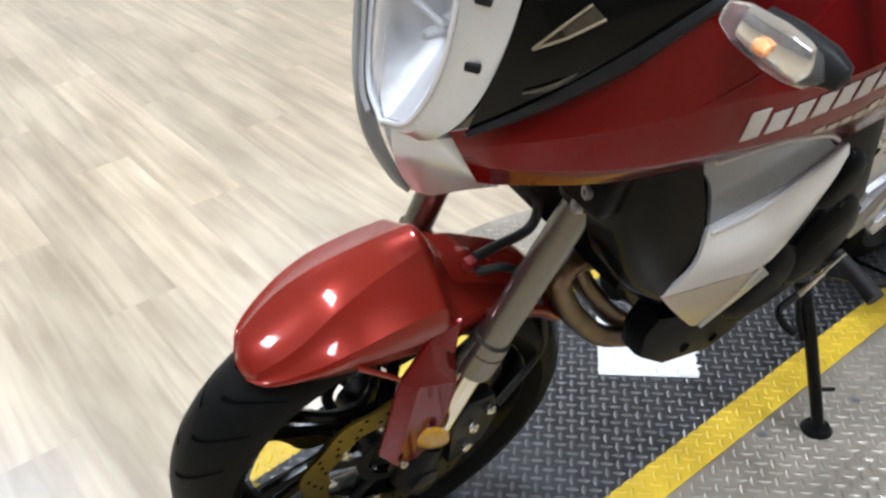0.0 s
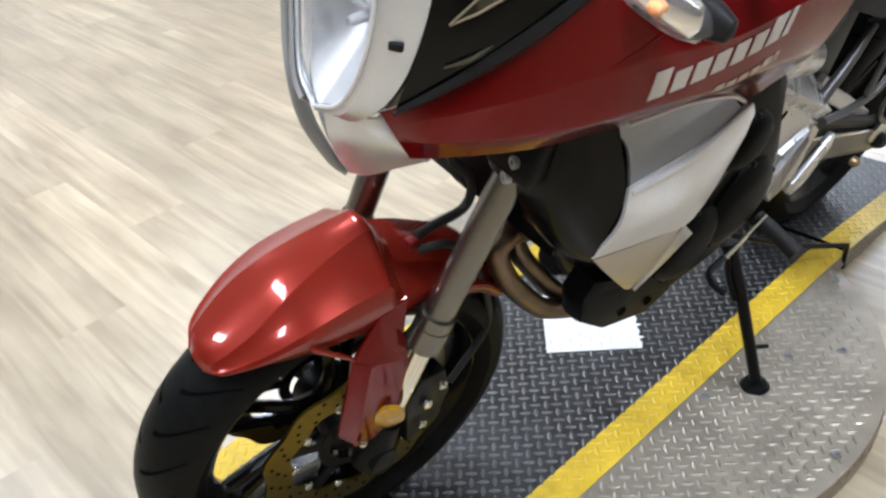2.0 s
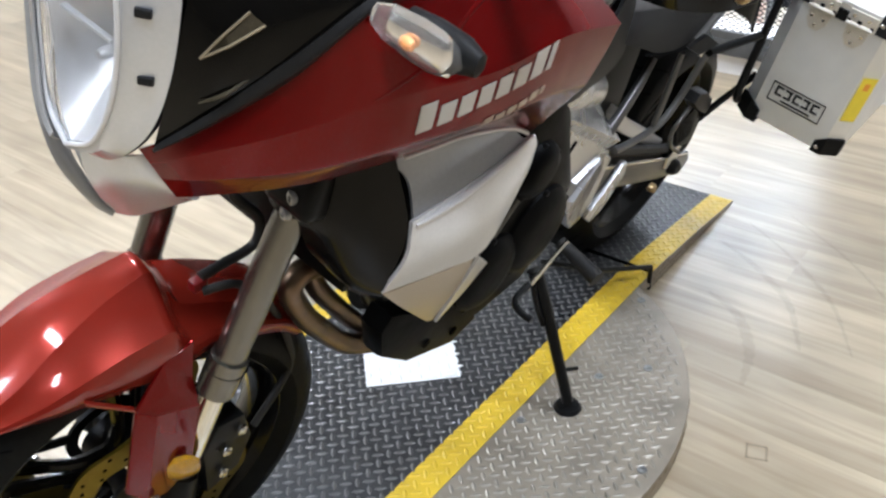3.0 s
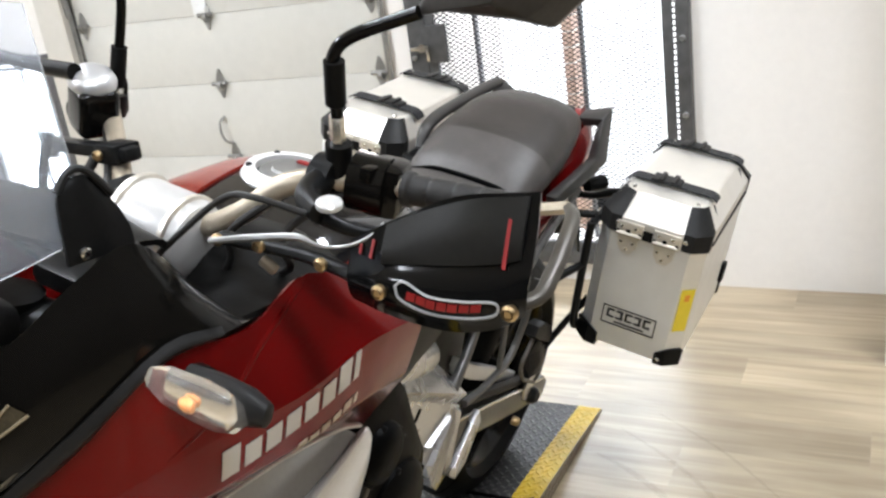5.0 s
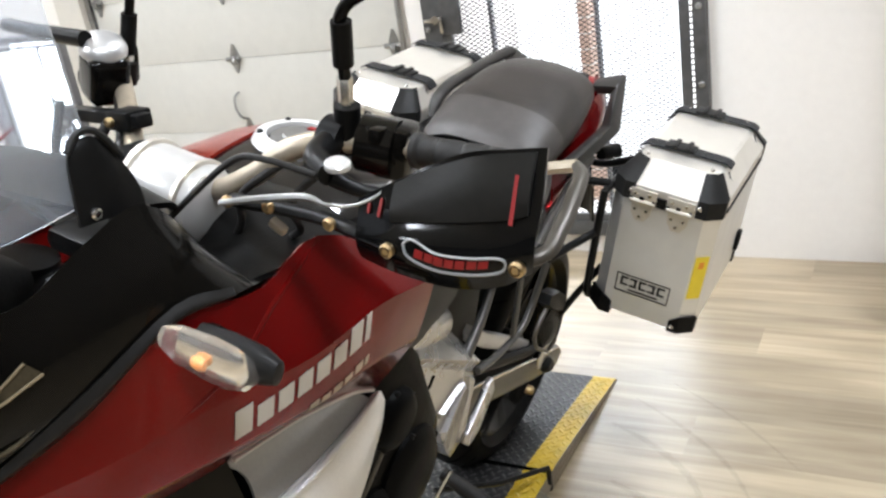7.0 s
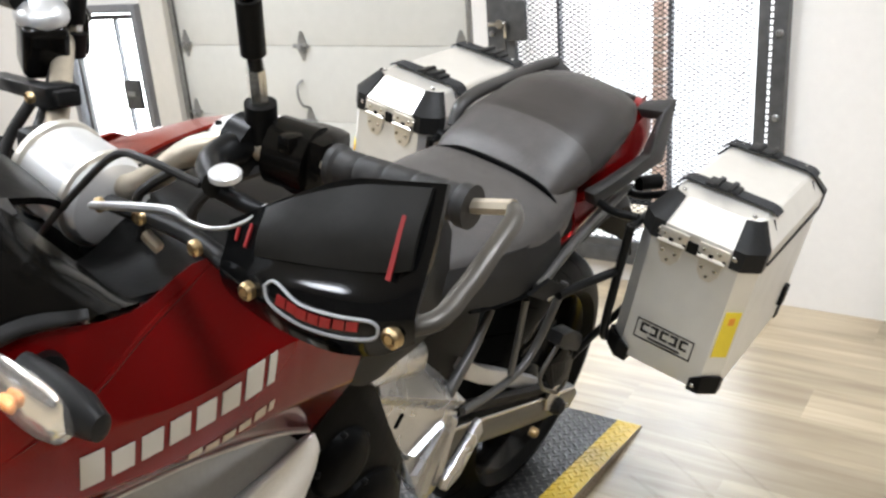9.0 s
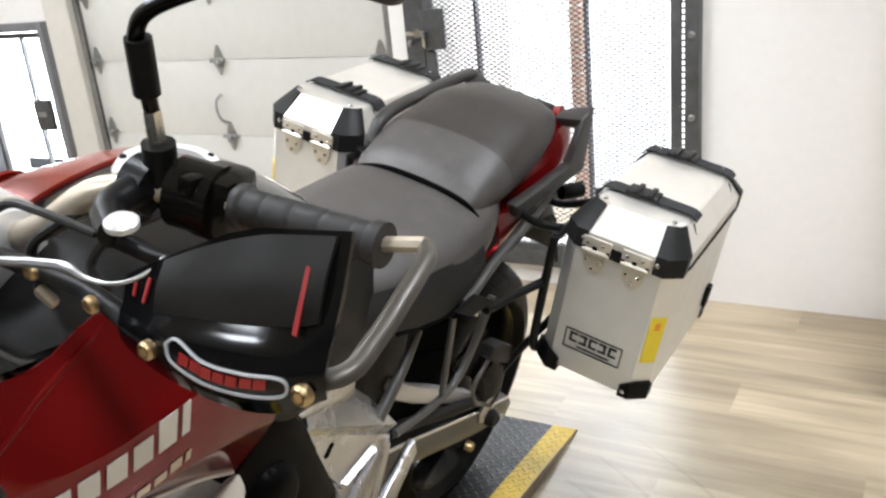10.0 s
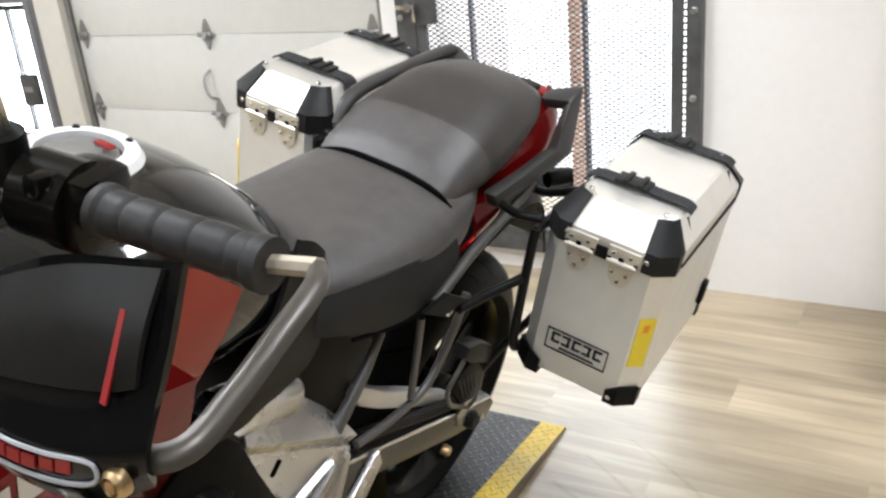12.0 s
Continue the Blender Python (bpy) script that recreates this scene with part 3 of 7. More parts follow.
def lug_part(mat, parent, *args):
    me = lugs(*args)
    me.materials.append({M_PLATEBLACK: M_LUGBLACK, M_PLATESTEEL: M_LUGSTEEL}.get(mat, mat))
    ob = new("tread_relief", me)
    ob.parent = parent
    return tagged(ob, kind="stuff")


SX0, SX1, YW = -0.39, 0.19, 0.068
Y0, Y1, YF, YR = 0.13, 1.305, -0.41, 1.83
# the round plate, with a rim of bent tread plate
ring = [(CX + RD * math.cos(2 * math.pi * k / 96), CY + RD * math.sin(2 * math.pi * k / 96)) for k in range(96)]
disc = part("disc", slab(ring, 0.012, PZ, 0.003, "xy"), M_PLATESTEEL, turn, "round plate of bare steel tread plate")
part("rim_band", lathe([(RD - 0.004, 0.010), (RD + 0.0002, 0.010), (RD + 0.0002, PZ - 0.005), (RD - 0.004, PZ - 0.005)], 96, closed=True), M_RIMSTEEL, disc, "rusty bent rim of tread plate", m=pose(CX, CY, 0))
lug_part(M_PLATESTEEL, disc, lambda x, y: (x - CX) ** 2 + (y - CY) ** 2 < (RD - 0.02) ** 2 and not SX0 - 0.006 < x < SX1 + 0.006, -0.7, 0.6, 0.1, 1.4, lambda x, y: PZ)
bm = bmesh.new()
for k in range(150):
    a = 2 * math.pi * k / 150
    t = radians(38 if k % 2 else -38)
    o = Vector((CX + (RD + 0.0005) * math.cos(a), CY + (RD + 0.0005) * math.sin(a), 0.03 + 0.009 * (1 if k % 4 < 2 else -1)))
    tang, out = Vector((-math.sin(a), math.cos(a), 0)), Vector((math.cos(a), math.sin(a), 0))
    u, w = tang * math.cos(t) + Vector((0, 0, math.sin(t))), -tang * math.sin(t) + Vector((0, 0, math.cos(t)))
    q = [bm.verts.new(o + p) for p in (-0.0125 * u, -0.0042 * w, 0.0125 * u, 0.0042 * w, out * 0.0018)]
    for i in range(4):
        bm.faces.new((q[i], q[(i + 1) % 4], q[4]))
tagged(part("rim_relief", bm, M_RIMSTEEL, disc, smooth=False), kind="stuff")
bolts = mesh_from("countersunk_bolt", lathe([(0, 0.001), (0.0035, 0.001), (0.004, 0.0025), (0.0085, 0.003), (0.0095, 0), (0, 0)], 14), M_ZINC)
for x, y in ((0.219, 0.259), (0.414, 0.485), (0.457, 0.718), (0.30, 0.44), (0.21, 0.70), (0.34, 0.98), (0.22, 1.19), (0.27, 0.90)):
    part("countersunk_bolt", bolts, None, disc, m=pose(x, y, PZ))
part("support_foot", lathe([(0, 0), (RD - 0.04, 0), (RD - 0.04, 0.012), (0, 0.012)], 48), M_DARK, turn, m=pose(CX, CY, 0))


def height(y):
    """The track's top: level on the plate, sloping to the floor at both ends."""
    if y < Y0:
        return PZ - 0.042 * max(0, (Y0 - 0.02 - y) / (Y0 - 0.02 - YF)) ** 1.25
    if y > Y1:
        return PZ - 0.044 * ((y - Y1) / (YR - Y1)) ** 1.15
    return PZ


def band(x0, x1, y0, y1, lift, bottom, steps=10, front=None):
    """A strip of the track between two lines, following its slope; front: x shift at the front end."""
    bm = bmesh.new()
    rings = []
    for k in range(steps + 1):
        y = y0 + (y1 - y0) * k / steps
        s0, s1 = (front(y) if front else (0, 0))
        z = height(y) + lift
        b = bottom if bottom is not None else z - 0.002
        rings.append([(x0 + s0, y, min(b, z - 0.0015)), (x1 + s1, y, min(b, z - 0.0015)), (x1 + s1, y, z), (x0 + s0, y, z)])
    ring_skin(bm, rings)
    bmesh.ops.recalc_face_normals(bm, faces=bm.faces)
    return bm


def taper(side):
    def f(y):
        s = 0.085 * max(0, (-0.19 - y) / 0.22)
        return (s, s) if side < 0 else (-s, -s) if side > 0 else (s, -s)
    return f


def side_lugs(y0, y1, shift):
    """Tread lugs on the upright side of a ramp."""
    verts, faces = [], []
    for i in range(int((y1 - y0) / 0.0145)):
        y = y0 + i * 0.0145
        for j in range(4):
            z = 0.008 + 0.0145 * j
            if z > height(y) - 0.006:
                continue
            a = radians(42 if (i + j) % 2 else -42)
            u, w = Vector((0, math.cos(a), math.sin(a))), Vector((0, -math.sin(a), math.cos(a)))
            o = Vector((SX1 - shift(y) + 0.0002, y, z))
            k = len(verts)
            verts += [tuple(o + q) for q in (-0.009 * u, -0.0032 * w, 0.009 * u, 0.0032 * w, Vector((0.0016, 0, 0)))]
            faces += [(k, k + 1, k + 4), (k + 1, k + 2, k + 4), (k + 2, k + 3, k + 4), (k + 3, k, k + 4)]
    me = bpy.data.meshes.new("side_relief")
    me.from_pydata(verts, [], faces)
    return me


for nm, ya, yb in (("front_ramp", YF, Y0 - 0.006), ("rear_ramp", Y1 + 0.004, YR)):
    fr = taper if nm == "front_ramp" else (lambda s: None)
    ramp = part(nm, band(SX0, SX1, ya, yb, 0, 0.002, 12, fr(0)), M_PLATESTEEL, turn, "sloping ramp with a bare steel side", smooth=False)
    part("black_track", band(SX0 + YW, SX1 - YW, ya + 0.001, yb - 0.001, 0.0012, None, 12, fr(0)), M_PLATEBLACK, ramp, "black painted tread plate", smooth=False)
    part("yellow_stripe", band(SX0 + 0.001, SX0 + YW - 0.001, ya + 0.001, yb - 0.001, 0.0012, None, 12, fr(-1)), M_PLATEYEL, ramp, "yellow painted edge stripe", smooth=False)
    part("yellow_stripe", band(SX1 - YW + 0.001, SX1 - 0.001, ya + 0.001, yb - 0.001, 0.0012, None, 12, fr(1)), M_PLATEYEL, ramp, "yellow painted edge stripe", smooth=False)
    sh = (lambda y: 0.085 * max(0, (-0.19 - y) / 0.22)) if nm == "front_ramp" else (lambda y: 0)
    lug_part(M_PLATEBLACK, ramp, lambda x, y, s=sh: SX0 + YW + s(y) < x < SX1 - YW - s(y), -0.5, 0.3, ya + 0.01, yb - 0.01, lambda x, y: height(y) + 0.0012)
    lug_part(M_PLATEYEL, ramp, lambda x, y, s=sh: SX0 + 0.01 + s(y) < x < SX0 + YW - 0.008 + s(y) or SX1 - YW + 0.008 - s(y) < x < SX1 - 0.01 - s(y), -0.5, 0.3, ya + 0.01, yb - 0.01, lambda x, y: height(y) + 0.0012)
    me = side_lugs(ya + 0.02, yb - 0.01, sh)
    me.materials.append(M_RIMSTEEL)
    lug_side = new("side_relief", me)
    lug_side.parent = ramp
    tagged(lug_side, kind="stuff")
mid = part("track_plate", band(SX0, SX1, Y0, Y1, 0.0006, 0.014, 2), M_PLATESTEEL, turn, "bare steel side of the track plate", smooth=False)
part("black_track", band(SX0 + YW, SX1 - YW, Y0 + 0.001, Y1 - 0.001, 0.0018, None, 2), M_PLATEBLACK, mid, "black painted tread plate", smooth=False)
for xa in (SX0, SX1 - YW):
    part("yellow_stripe", band(xa + 0.001, xa + YW - 0.001, Y0 + 0.001, Y1 - 0.001, 0.0018, None, 2), M_PLATEYEL, mid, "yellow painted edge stripe", smooth=False)
PS = 0.097


def in_patch(x, y):
    return max(abs((x - CX - 0.003) * 0.7071 + (y - CY - 0.006) * 0.7071), abs(-(x - CX - 0.003) * 0.7071 + (y - CY - 0.006) * 0.7071)) < PS


lug_part(M_PLATEBLACK, mid, lambda x, y: SX0 + YW < x < SX1 - YW and not in_patch(x, y), -0.5, 0.3, Y0, Y1, lambda x, y: PZ + 0.0018)
lug_part(M_PLATEYEL, mid, lambda x, y: SX0 + 0.008 < x < SX0 + YW - 0.006 or SX1 - YW + 0.006 < x < SX1 - 0.008, -0.5, 0.3, Y0, Y1, lambda x, y: PZ + 0.0018)
patch = part("white_square", moved(box(2 * PS, 2 * PS, 0.002), pose(CX + 0.003, CY + 0.006, PZ + 0.0022, 0, 0, 45)), M_PLATEWHITE, mid, "white painted square on the track", smooth=False)
lug_part(M_PLATEWHITE, patch, in_patch, -0.5, 0.3, Y0, Y1, lambda x, y: PZ + 0.0032)
for ya in (Y0 - 0.003, Y1 + 0.002):
    part("joint", box(SX1 - SX0, 0.012, 0.05, 0, ((SX0 + SX1) / 2, ya, 0.0285)), M_SEAM, turn, smooth=False)
# lock pin with a red grip
pin = part("lock_pin", join(box(0.012, 0.016, 0.06, 0.003, (0, 0, 0)), lathe([(0, -0.012), (0.011, -0.012), (0.012, 0), (0.011, 0.012), (0, 0.012)], 12, "y"), lathe([(0, -0.01), (0.008, -0.01), (0.008, 0.01), (0, 0.01)], 12, "z")), M_ZINC, turn, "steel lock pin on the rim", m=pose(0.34, 0.273, 0.034))
part("red_grip", lathe([(0, 0.006), (0.0065, 0.006), (0.0095, 0.012), (0.0095, 0.05), (0.0085, 0.056), (0, 0.057)], 16, "x"), M_REDHANDLE, pin, "red vinyl grip", m=pose(0.004, 0.004, -0.012, 0, 0, 40))

# ---- motorcycle: its own space has x to its left, y to its rear, z up along its leaning plane ----
LEANED = pose(-0.118, 0.052, 0.045, 0, 16.2, 0) @ pose(0.03, 0, 0, 0, 0, -2.2)
bike = base("motorcycle", LEANED, "red touring motorcycle with aluminium panniers, leaning on its side stand", "motorcycle")


def both(name, make, mat, parent=None, label=""):
    """A part on the left side and its mirror image on the right."""
    a = part(name, make(), mat, parent or bike, label)
    b = part(name, moved(make(), MIRROR), mat, parent or bike, label)
    return a, b


# ---- wheels ----
def tyre_bm(R, hw, inner):
    prof = []
    for k in range(17):
        a = radians(-104 + 13 * k)
        prof.append((R - hw * 0.9 + hw * 0.9 * math.cos(a) if abs(k - 8) < 8 else inner, hw * math.sin(a) if abs(k - 8) < 8 else math.copysign(hw * 0.72, k - 8)))
    prof += [(inner - 0.004, hw * 0.6), (inner - 0.004, -hw * 0.6)]
    return lathe(prof, 96, "x", closed=True)


def groove_bm(R, hw, n):
    """Short slanted tread grooves, dark, just proud of the crown."""
    bm = bmesh.new()
    for k in range(n):
        for s in (-1, 1):
            line = []
            for j in range(9):
                f = j / 8
                a = 2 * math.pi * (k + (0.5 if s > 0 else 0)) / n + 0.02 + f ** 1.7 * 0.2
                lat = s * hw * (0.12 + 0.78 * f)
                c = math.sqrt(max(0.0, 1 - (lat / hw) ** 2))
                r = R - hw * 0.9 + hw * 0.9 * c
                line.append((Vector((lat, r * math.sin(a), r * math.cos(a))), Vector((lat / hw * 0.9, c * math.sin(a), c * math.cos(a))).normalized(), a))
            wid = 0.0046
            rows = []
            for (q, nrm, a) in line:
                t = Vector((0, math.cos(a), -math.sin(a)))
                w_ = wid * (1.0 - 0.75 * abs(q.x) / hw)
                rows.append((bm.verts.new(q + nrm * 0.0012 - t * w_), bm.verts.new(q + nrm * 0.0012 + t * w_)))
            for (a0, a1), (b0, b1) in zip(rows, rows[1:]):
                bm.faces.new((a0, a1, b1, b0))
    return bm


def rim_bm(r, hw):
    return lathe([(r, -hw), (r + 0.008, -hw), (r + 0.006, -hw + 0.008), (r - 0.004, -hw + 0.02), (r - 0.012, 0), (r - 0.004, hw - 0.02), (r + 0.006, hw - 0.008), (r + 0.008, hw), (r, hw), (r - 0.014, hw - 0.012), (r - 0.024, 0), (r - 0.014, -hw + 0.012)], 72, "x", closed=True)


def spoke_bm(r, k, n):
    a = 2 * math.pi * k / n
    rot = Matrix.Rotation(a, 4, "X")
    out = []
    for s in (-0.13, 0.13):
        out.append(moved(tube([(0, 0.025 * s * 8, 0.035), (0.004, 0.02 * s * 5, 0.1), (0, 0.35 * s * 0.5, r - 0.012)], [0.014, 0.0085, 0.011], 8, 4), rot))
    return join(*out)


def wave_rotor(r0, r1):
    bm = bmesh.new()
    n = 120
    rings = []
    for k in range(n):
        a = 2 * math.pi * k / n
        ro = r1 + 0.0045 * math.cos(10 * a)
        ri = r0 + 0.004 * math.cos(10 * a)
        rings.append([bm.verts.new((x, r * math.sin(a), r * math.cos(a))) for r, x in ((ri, -0.0022), (ro, -0.0022), (ro, 0.0022), (ri, 0.0022))])
    for k in range(n):
        p, q = rings[k], rings[(k + 1) % n]
        for i in range(4):
            bm.faces.new((p[i], q[i], q[(i + 1) % 4], p[(i + 1) % 4]))
    bmesh.ops.recalc_face_normals(bm, faces=bm.faces)
    return bm


def wheel_set(name, m, R, hw, rotor, sides, label):
    w = part(name, tyre_bm(R, hw, 0.222), M_RUBBER, bike, label, m=m)
    tagged(part("tyre_relief", groove_bm(R, hw, 26), M_SEAM, w), kind="stuff")
    part("rim", rim_bm(0.222, hw * 0.74), M_GLOSSBLACK, w, "gloss black cast rim")
    for k in range(6):
        part("spoke", spoke_bm(0.214, k, 6), M_GLOSSBLACK, w)
    part("hub", lathe([(0, -0.06), (0.03, -0.06), (0.045, -0.05), (0.04, -0.02), (0.04, 0.02), (0.045, 0.05), (0.03, 0.06), (0, 0.06)], 28, "x"), M_DARK, w)
    for s in sides:
        part("brake_rotor", moved(wave_rotor(rotor - 0.042, rotor), pose(s * 0.066, 0, 0)), M_GOLD, w, "gold wave-edged brake rotor")
        carrier = lathe([(0.045, -0.003), (0.062, -0.003), (0.062, 0.003), (0.045, 0.003)], 32, "x", closed=True)
        arms = [moved(box(0.005, 0.016, rotor - 0.09, 0.001, (0, 0, (rotor + 0.02) / 2)), Matrix.Rotation(2 * math.pi * k / 5, 4, "X")) for k in range(5)]
        part("rotor_carrier", moved(join(carrier, *arms), pose(s * 0.062, 0, 0)), M_DARK, w)
        dots = []
        for k in range(60):
            a = 2 * math.pi * k / 60
            r = rotor - 0.021 + 0.011 * ((k % 3) - 1)
            dots.append(moved(lathe([(0, 0), (0.0032, 0), (0.0032, 0.0004), (0, 0.0004)], 6, "x"), pose(s * 0.0684, r * math.sin(a), r * math.cos(a))))
        part("rotor_drilling", join(*dots), M_SEAM, w)
        for k in range(10):
            a = 2 * math.pi * (k + 0.5) / 10
            part("rotor_button", moved(bolt(0.007, 0.005, "x"), pose(s * 0.068, (rotor - 0.048) * math.sin(a), (rotor - 0.048) * math.cos(a), 0, 0, 0 if s > 0 else 180)), M_STEEL, w)
    return w


# front wheel and fork are turned a little to the right
FRONT = pose(-0.031, 0.0, 0.311, 0, 0, -6.8)
wheel_set("front_wheel", FRONT, 0.300, 0.060, 0.150, (-1, 1), "front wheel with a grooved black sport tyre")
wheel_set("rear_wheel", pose(-0.012, 1.37, 0.312), 0.312, 0.080, 0.11, (-1,), "rear wheel with a wide black sport tyre")


def lerp3(table, z):
    zs = [r[2] for r in table]
    return Vector((np.interp(z, zs, [r[0] for r in table]), np.interp(z, zs, [r[1] for r in table]), z))


LEGS = {1: [(0.062, -0.008, 0.29), (0.074, 0.066, 0.53), (0.100, 0.150, 0.82), (0.103, 0.19, 0.98)], -1: [(-0.128, 0.012, 0.29), (-0.126, 0.09, 0.53), (-0.110, 0.172, 0.82), (-0.103, 0.205, 0.98)]}
fork = part("fork", join(*[tube([lerp3(LEGS[s], z) for z in (0.53, 0.6, 0.7, 0.8, 0.9, 0.98)], 0.0205, 24) for s in (1, -1)]), M_FORK, bike, "grey anodised inverted fork tubes")
for s in (1, -1):
    lo = [lerp3(LEGS[s], z) for z in (0.33, 0.4, 0.47, 0.535)]
    part("fork_slider", tube(lo, 0.0165, 20), M_CHROME, fork, "bright fork slider")
    part("fork_collar", join(tube([lerp3(LEGS[s], z) for z in (0.522, 0.53, 0.555)], 0.0255, 24, smooth=False), tube([lerp3(LEGS[s], z) for z in (0.556, 0.574)], 0.0245, 24, smooth=False), tube([lerp3(LEGS[s], z) for z in (0.516, 0.523)], 0.0235, 24, smooth=False)), M_FORK, fork)
    part("axle_clamp", join(tube([lerp3(LEGS[s], z) for z in (0.29, 0.32, 0.35, 0.372)], [0.03, 0.03, 0.025, 0.021], 16), moved(lathe([(0, -0.03), (0.024, -0.03), (0.024, 0.03), (0.012, 0.034), (0, 0.034)], 20, "x"), Matrix.Translation(lerp3(LEGS[s], 0.312)))), M_DARK, fork)
    q = lerp3(LEGS[s], 0.36)
    cal = slab([(0.03, -0.03), (0.085, -0.015), (0.105, 0.04), (0.09, 0.1), (0.045, 0.11), (0.022, 0.07)], -0.03, 0.026, 0.006)
    part("brake_caliper", moved(cal, Matrix.Translation(q + Vector((-0.006 * s, 0, -0.02)))), M_DARK, fork, "black brake caliper")
    for dy, dz in ((0.05, 0.0), (0.08, 0.07), (0.055, 0.045)):
        part("caliper_bolt", moved(bolt(0.008, 0.007, "x"), Matrix.Translation(q + Vector((0.024 * s, dy, dz - 0.01)))), M_STEEL, fork)


def clamp(z, t):
    a, b = lerp3(LEGS[1], z), lerp3(LEGS[-1], z)
    mid_ = (a + b) / 2
    body = tube([a, mid_ + Vector((0, 0.035, 0)), b], [0.034, 0.03, 0.034], 12, 6, flat=t)
    return join(body, tube([a - Vector((0, 0, 0.02)), a + Vector((0, 0.005, 0.022))], 0.036, 20, smooth=False), tube([b - Vector((0, 0, 0.02)), b + Vector((0, 0.005, 0.022))], 0.036, 20, smooth=False))


part("lower_fork_clamp", clamp(0.82, 0.7), M_DARK, bike, "black cast fork clamp")
part("upper_fork_clamp", clamp(0.985, 0.5), M_DARK, bike)
part("clamp_block", moved(box(0.07, 0.074, 0.066, 0.012, (0, 0, 0), 3), pose(0.112, 0.152, 0.838, -14)), M_DARK, bike, "black cast fork clamp")
for x, z in ((0.122, 0.836), (0.114, 0.810)):
    part("clamp_bolt", moved(lathe([(0, 0.006), (0.0036, 0.006), (0.0044, 0.008), (0.007, 0.008), (0.0078, 0.007), (0.0078, 0), (0, 0)], 18, "y"), pose(x, 0.118, z, 0, 0, 160)), M_ZINC, bike, "grey socket-head clamp bolt")


# ---- front fender, in the wheel's own space ----
def fender_bm(rows):
    """Rows of (angle to the front, crown radius, half width, plateau, edge radius)."""
    bm, rings = bmesh.new(), []
    for deg, r, hw, pl, re in rows:
        a = radians(deg)

        def at(x, rr):
            return Vector((x, -rr * math.sin(a), rr * math.cos(a)))
        d = r - re
        half = [(hw * 0.95, re), (hw * 0.985, re + d * 0.18), (hw, re + d * 0.36), (hw * 0.985, re + d * 0.5), (hw * 0.93, re + d * 0.62)]
        half += [(hw * 0.93 + (pl - hw * 0.93) * f, re + d * (0.62 + 0.38 * f) - 0.002 * math.sin(math.pi * f)) for f in (0.33, 0.66, 1.0)]
        half += [(pl * 0.66, r + 0.0018), (pl * 0.33, r + 0.003), (0, r + 0.0034)]
        ring_ = [at(x, rr) for x, rr in half] + [at(-x, rr) for x, rr in half[-2::-1]]
        rings.append(ring_)
    fine = []
    cols = [glide([r[i] for r in rings], 5) for i in range(len(rings[0]))]
    for j in range(len(cols[0])):
        fine.append([c[j] for c in cols])
    ring_skin(bm, fine, closed=False, caps=False)
    bmesh.ops.recalc_face_normals(bm, faces=bm.faces)
    bmesh.ops.solidify(bm, geom=bm.faces[:], thickness=0.003)
    return bm


fender = part("front_fender", fender_bm([(39, 0.311, 0.022, 0.014, 0.309), (35, 0.318, 0.050, 0.031, 0.306), (25, 0.326, 0.074, 0.041, 0.292), (15, 0.342, 0.084, 0.036, 0.277), (5, 0.358, 0.085, 0.027, 0.263), (-2, 0.370, 0.085, 0.022, 0.255), (-4, 0.373, 0.085, 0.021, 0.2545), (-5.4, 0.368, 0.085, 0.021, 0.254), (-8, 0.340, 0.083, 0.03, 0.255), (-11, 0.325, 0.081, 0.042, 0.256), (-20, 0.319, 0.075, 0.045, 0.27), (-40, 0.318, 0.070, 0.045, 0.285), (-50, 0.317, 0.068, 0.043, 0.290)]), M_RED2, bike, "glossy red angular front fender", m=FRONT, sharp=21)
for s in (1, -1):
    leg = facets([(s * 0.099, -0.035, 0.240), (s * 0.106, -0.011, 0.226), (s * 0.112, -0.060, 0.112), (s * 0.118, -0.034, 0.075), (s * 0.116, -0.006, 0.07), (s * 0.100, 0.050, 0.195), (s * 0.108, 0.043, 0.10), (s * 0.086, 0.009, 0.285), (s * 0.090, 0.046, 0.240), (s * 0.084, 0.05, 0.30), (s * 0.096, 0.012, 0.245)],
                 [(0, 1, 3, 2), (1, 4, 3), (1, 5, 6, 4), (0, 10, 5, 1), (7, 8, 5, 10), (0, 7, 10), (7, 9, 8)], 0.005, 0.0012)
    part("fork_guard", leg, M_RED, fender, "red faceted fork guard", sharp=15)
    part("fender_strut", facets([(s * 0.088, -0.086, 0.286), (s * 0.099, -0.035, 0.247), (s * 0.099, -0.03, 0.238), (s * 0.088, -0.084, 0.278)], [(0, 1, 2, 3)], 0.006, 0.0012), M_RED2, fender)
    part("amber_reflector", moved(lathe([(0, 0.011), (0.012, 0.010), (0.022, 0.006), (0.0235, 0), (0, 0)], 24, "x"), pose(s * 0.114, 0.016, 0.108, 0, 0, (-22 if s > 0 else 202))), M_AMBER, fender, "round amber reflector")
    part("guard_bolt", moved(bolt(0.006, 0.006, "x"), pose(s * 0.12, -0.027, 0.082, 0, 0, 0 if s > 0 else 180)), M_STEEL, fender)

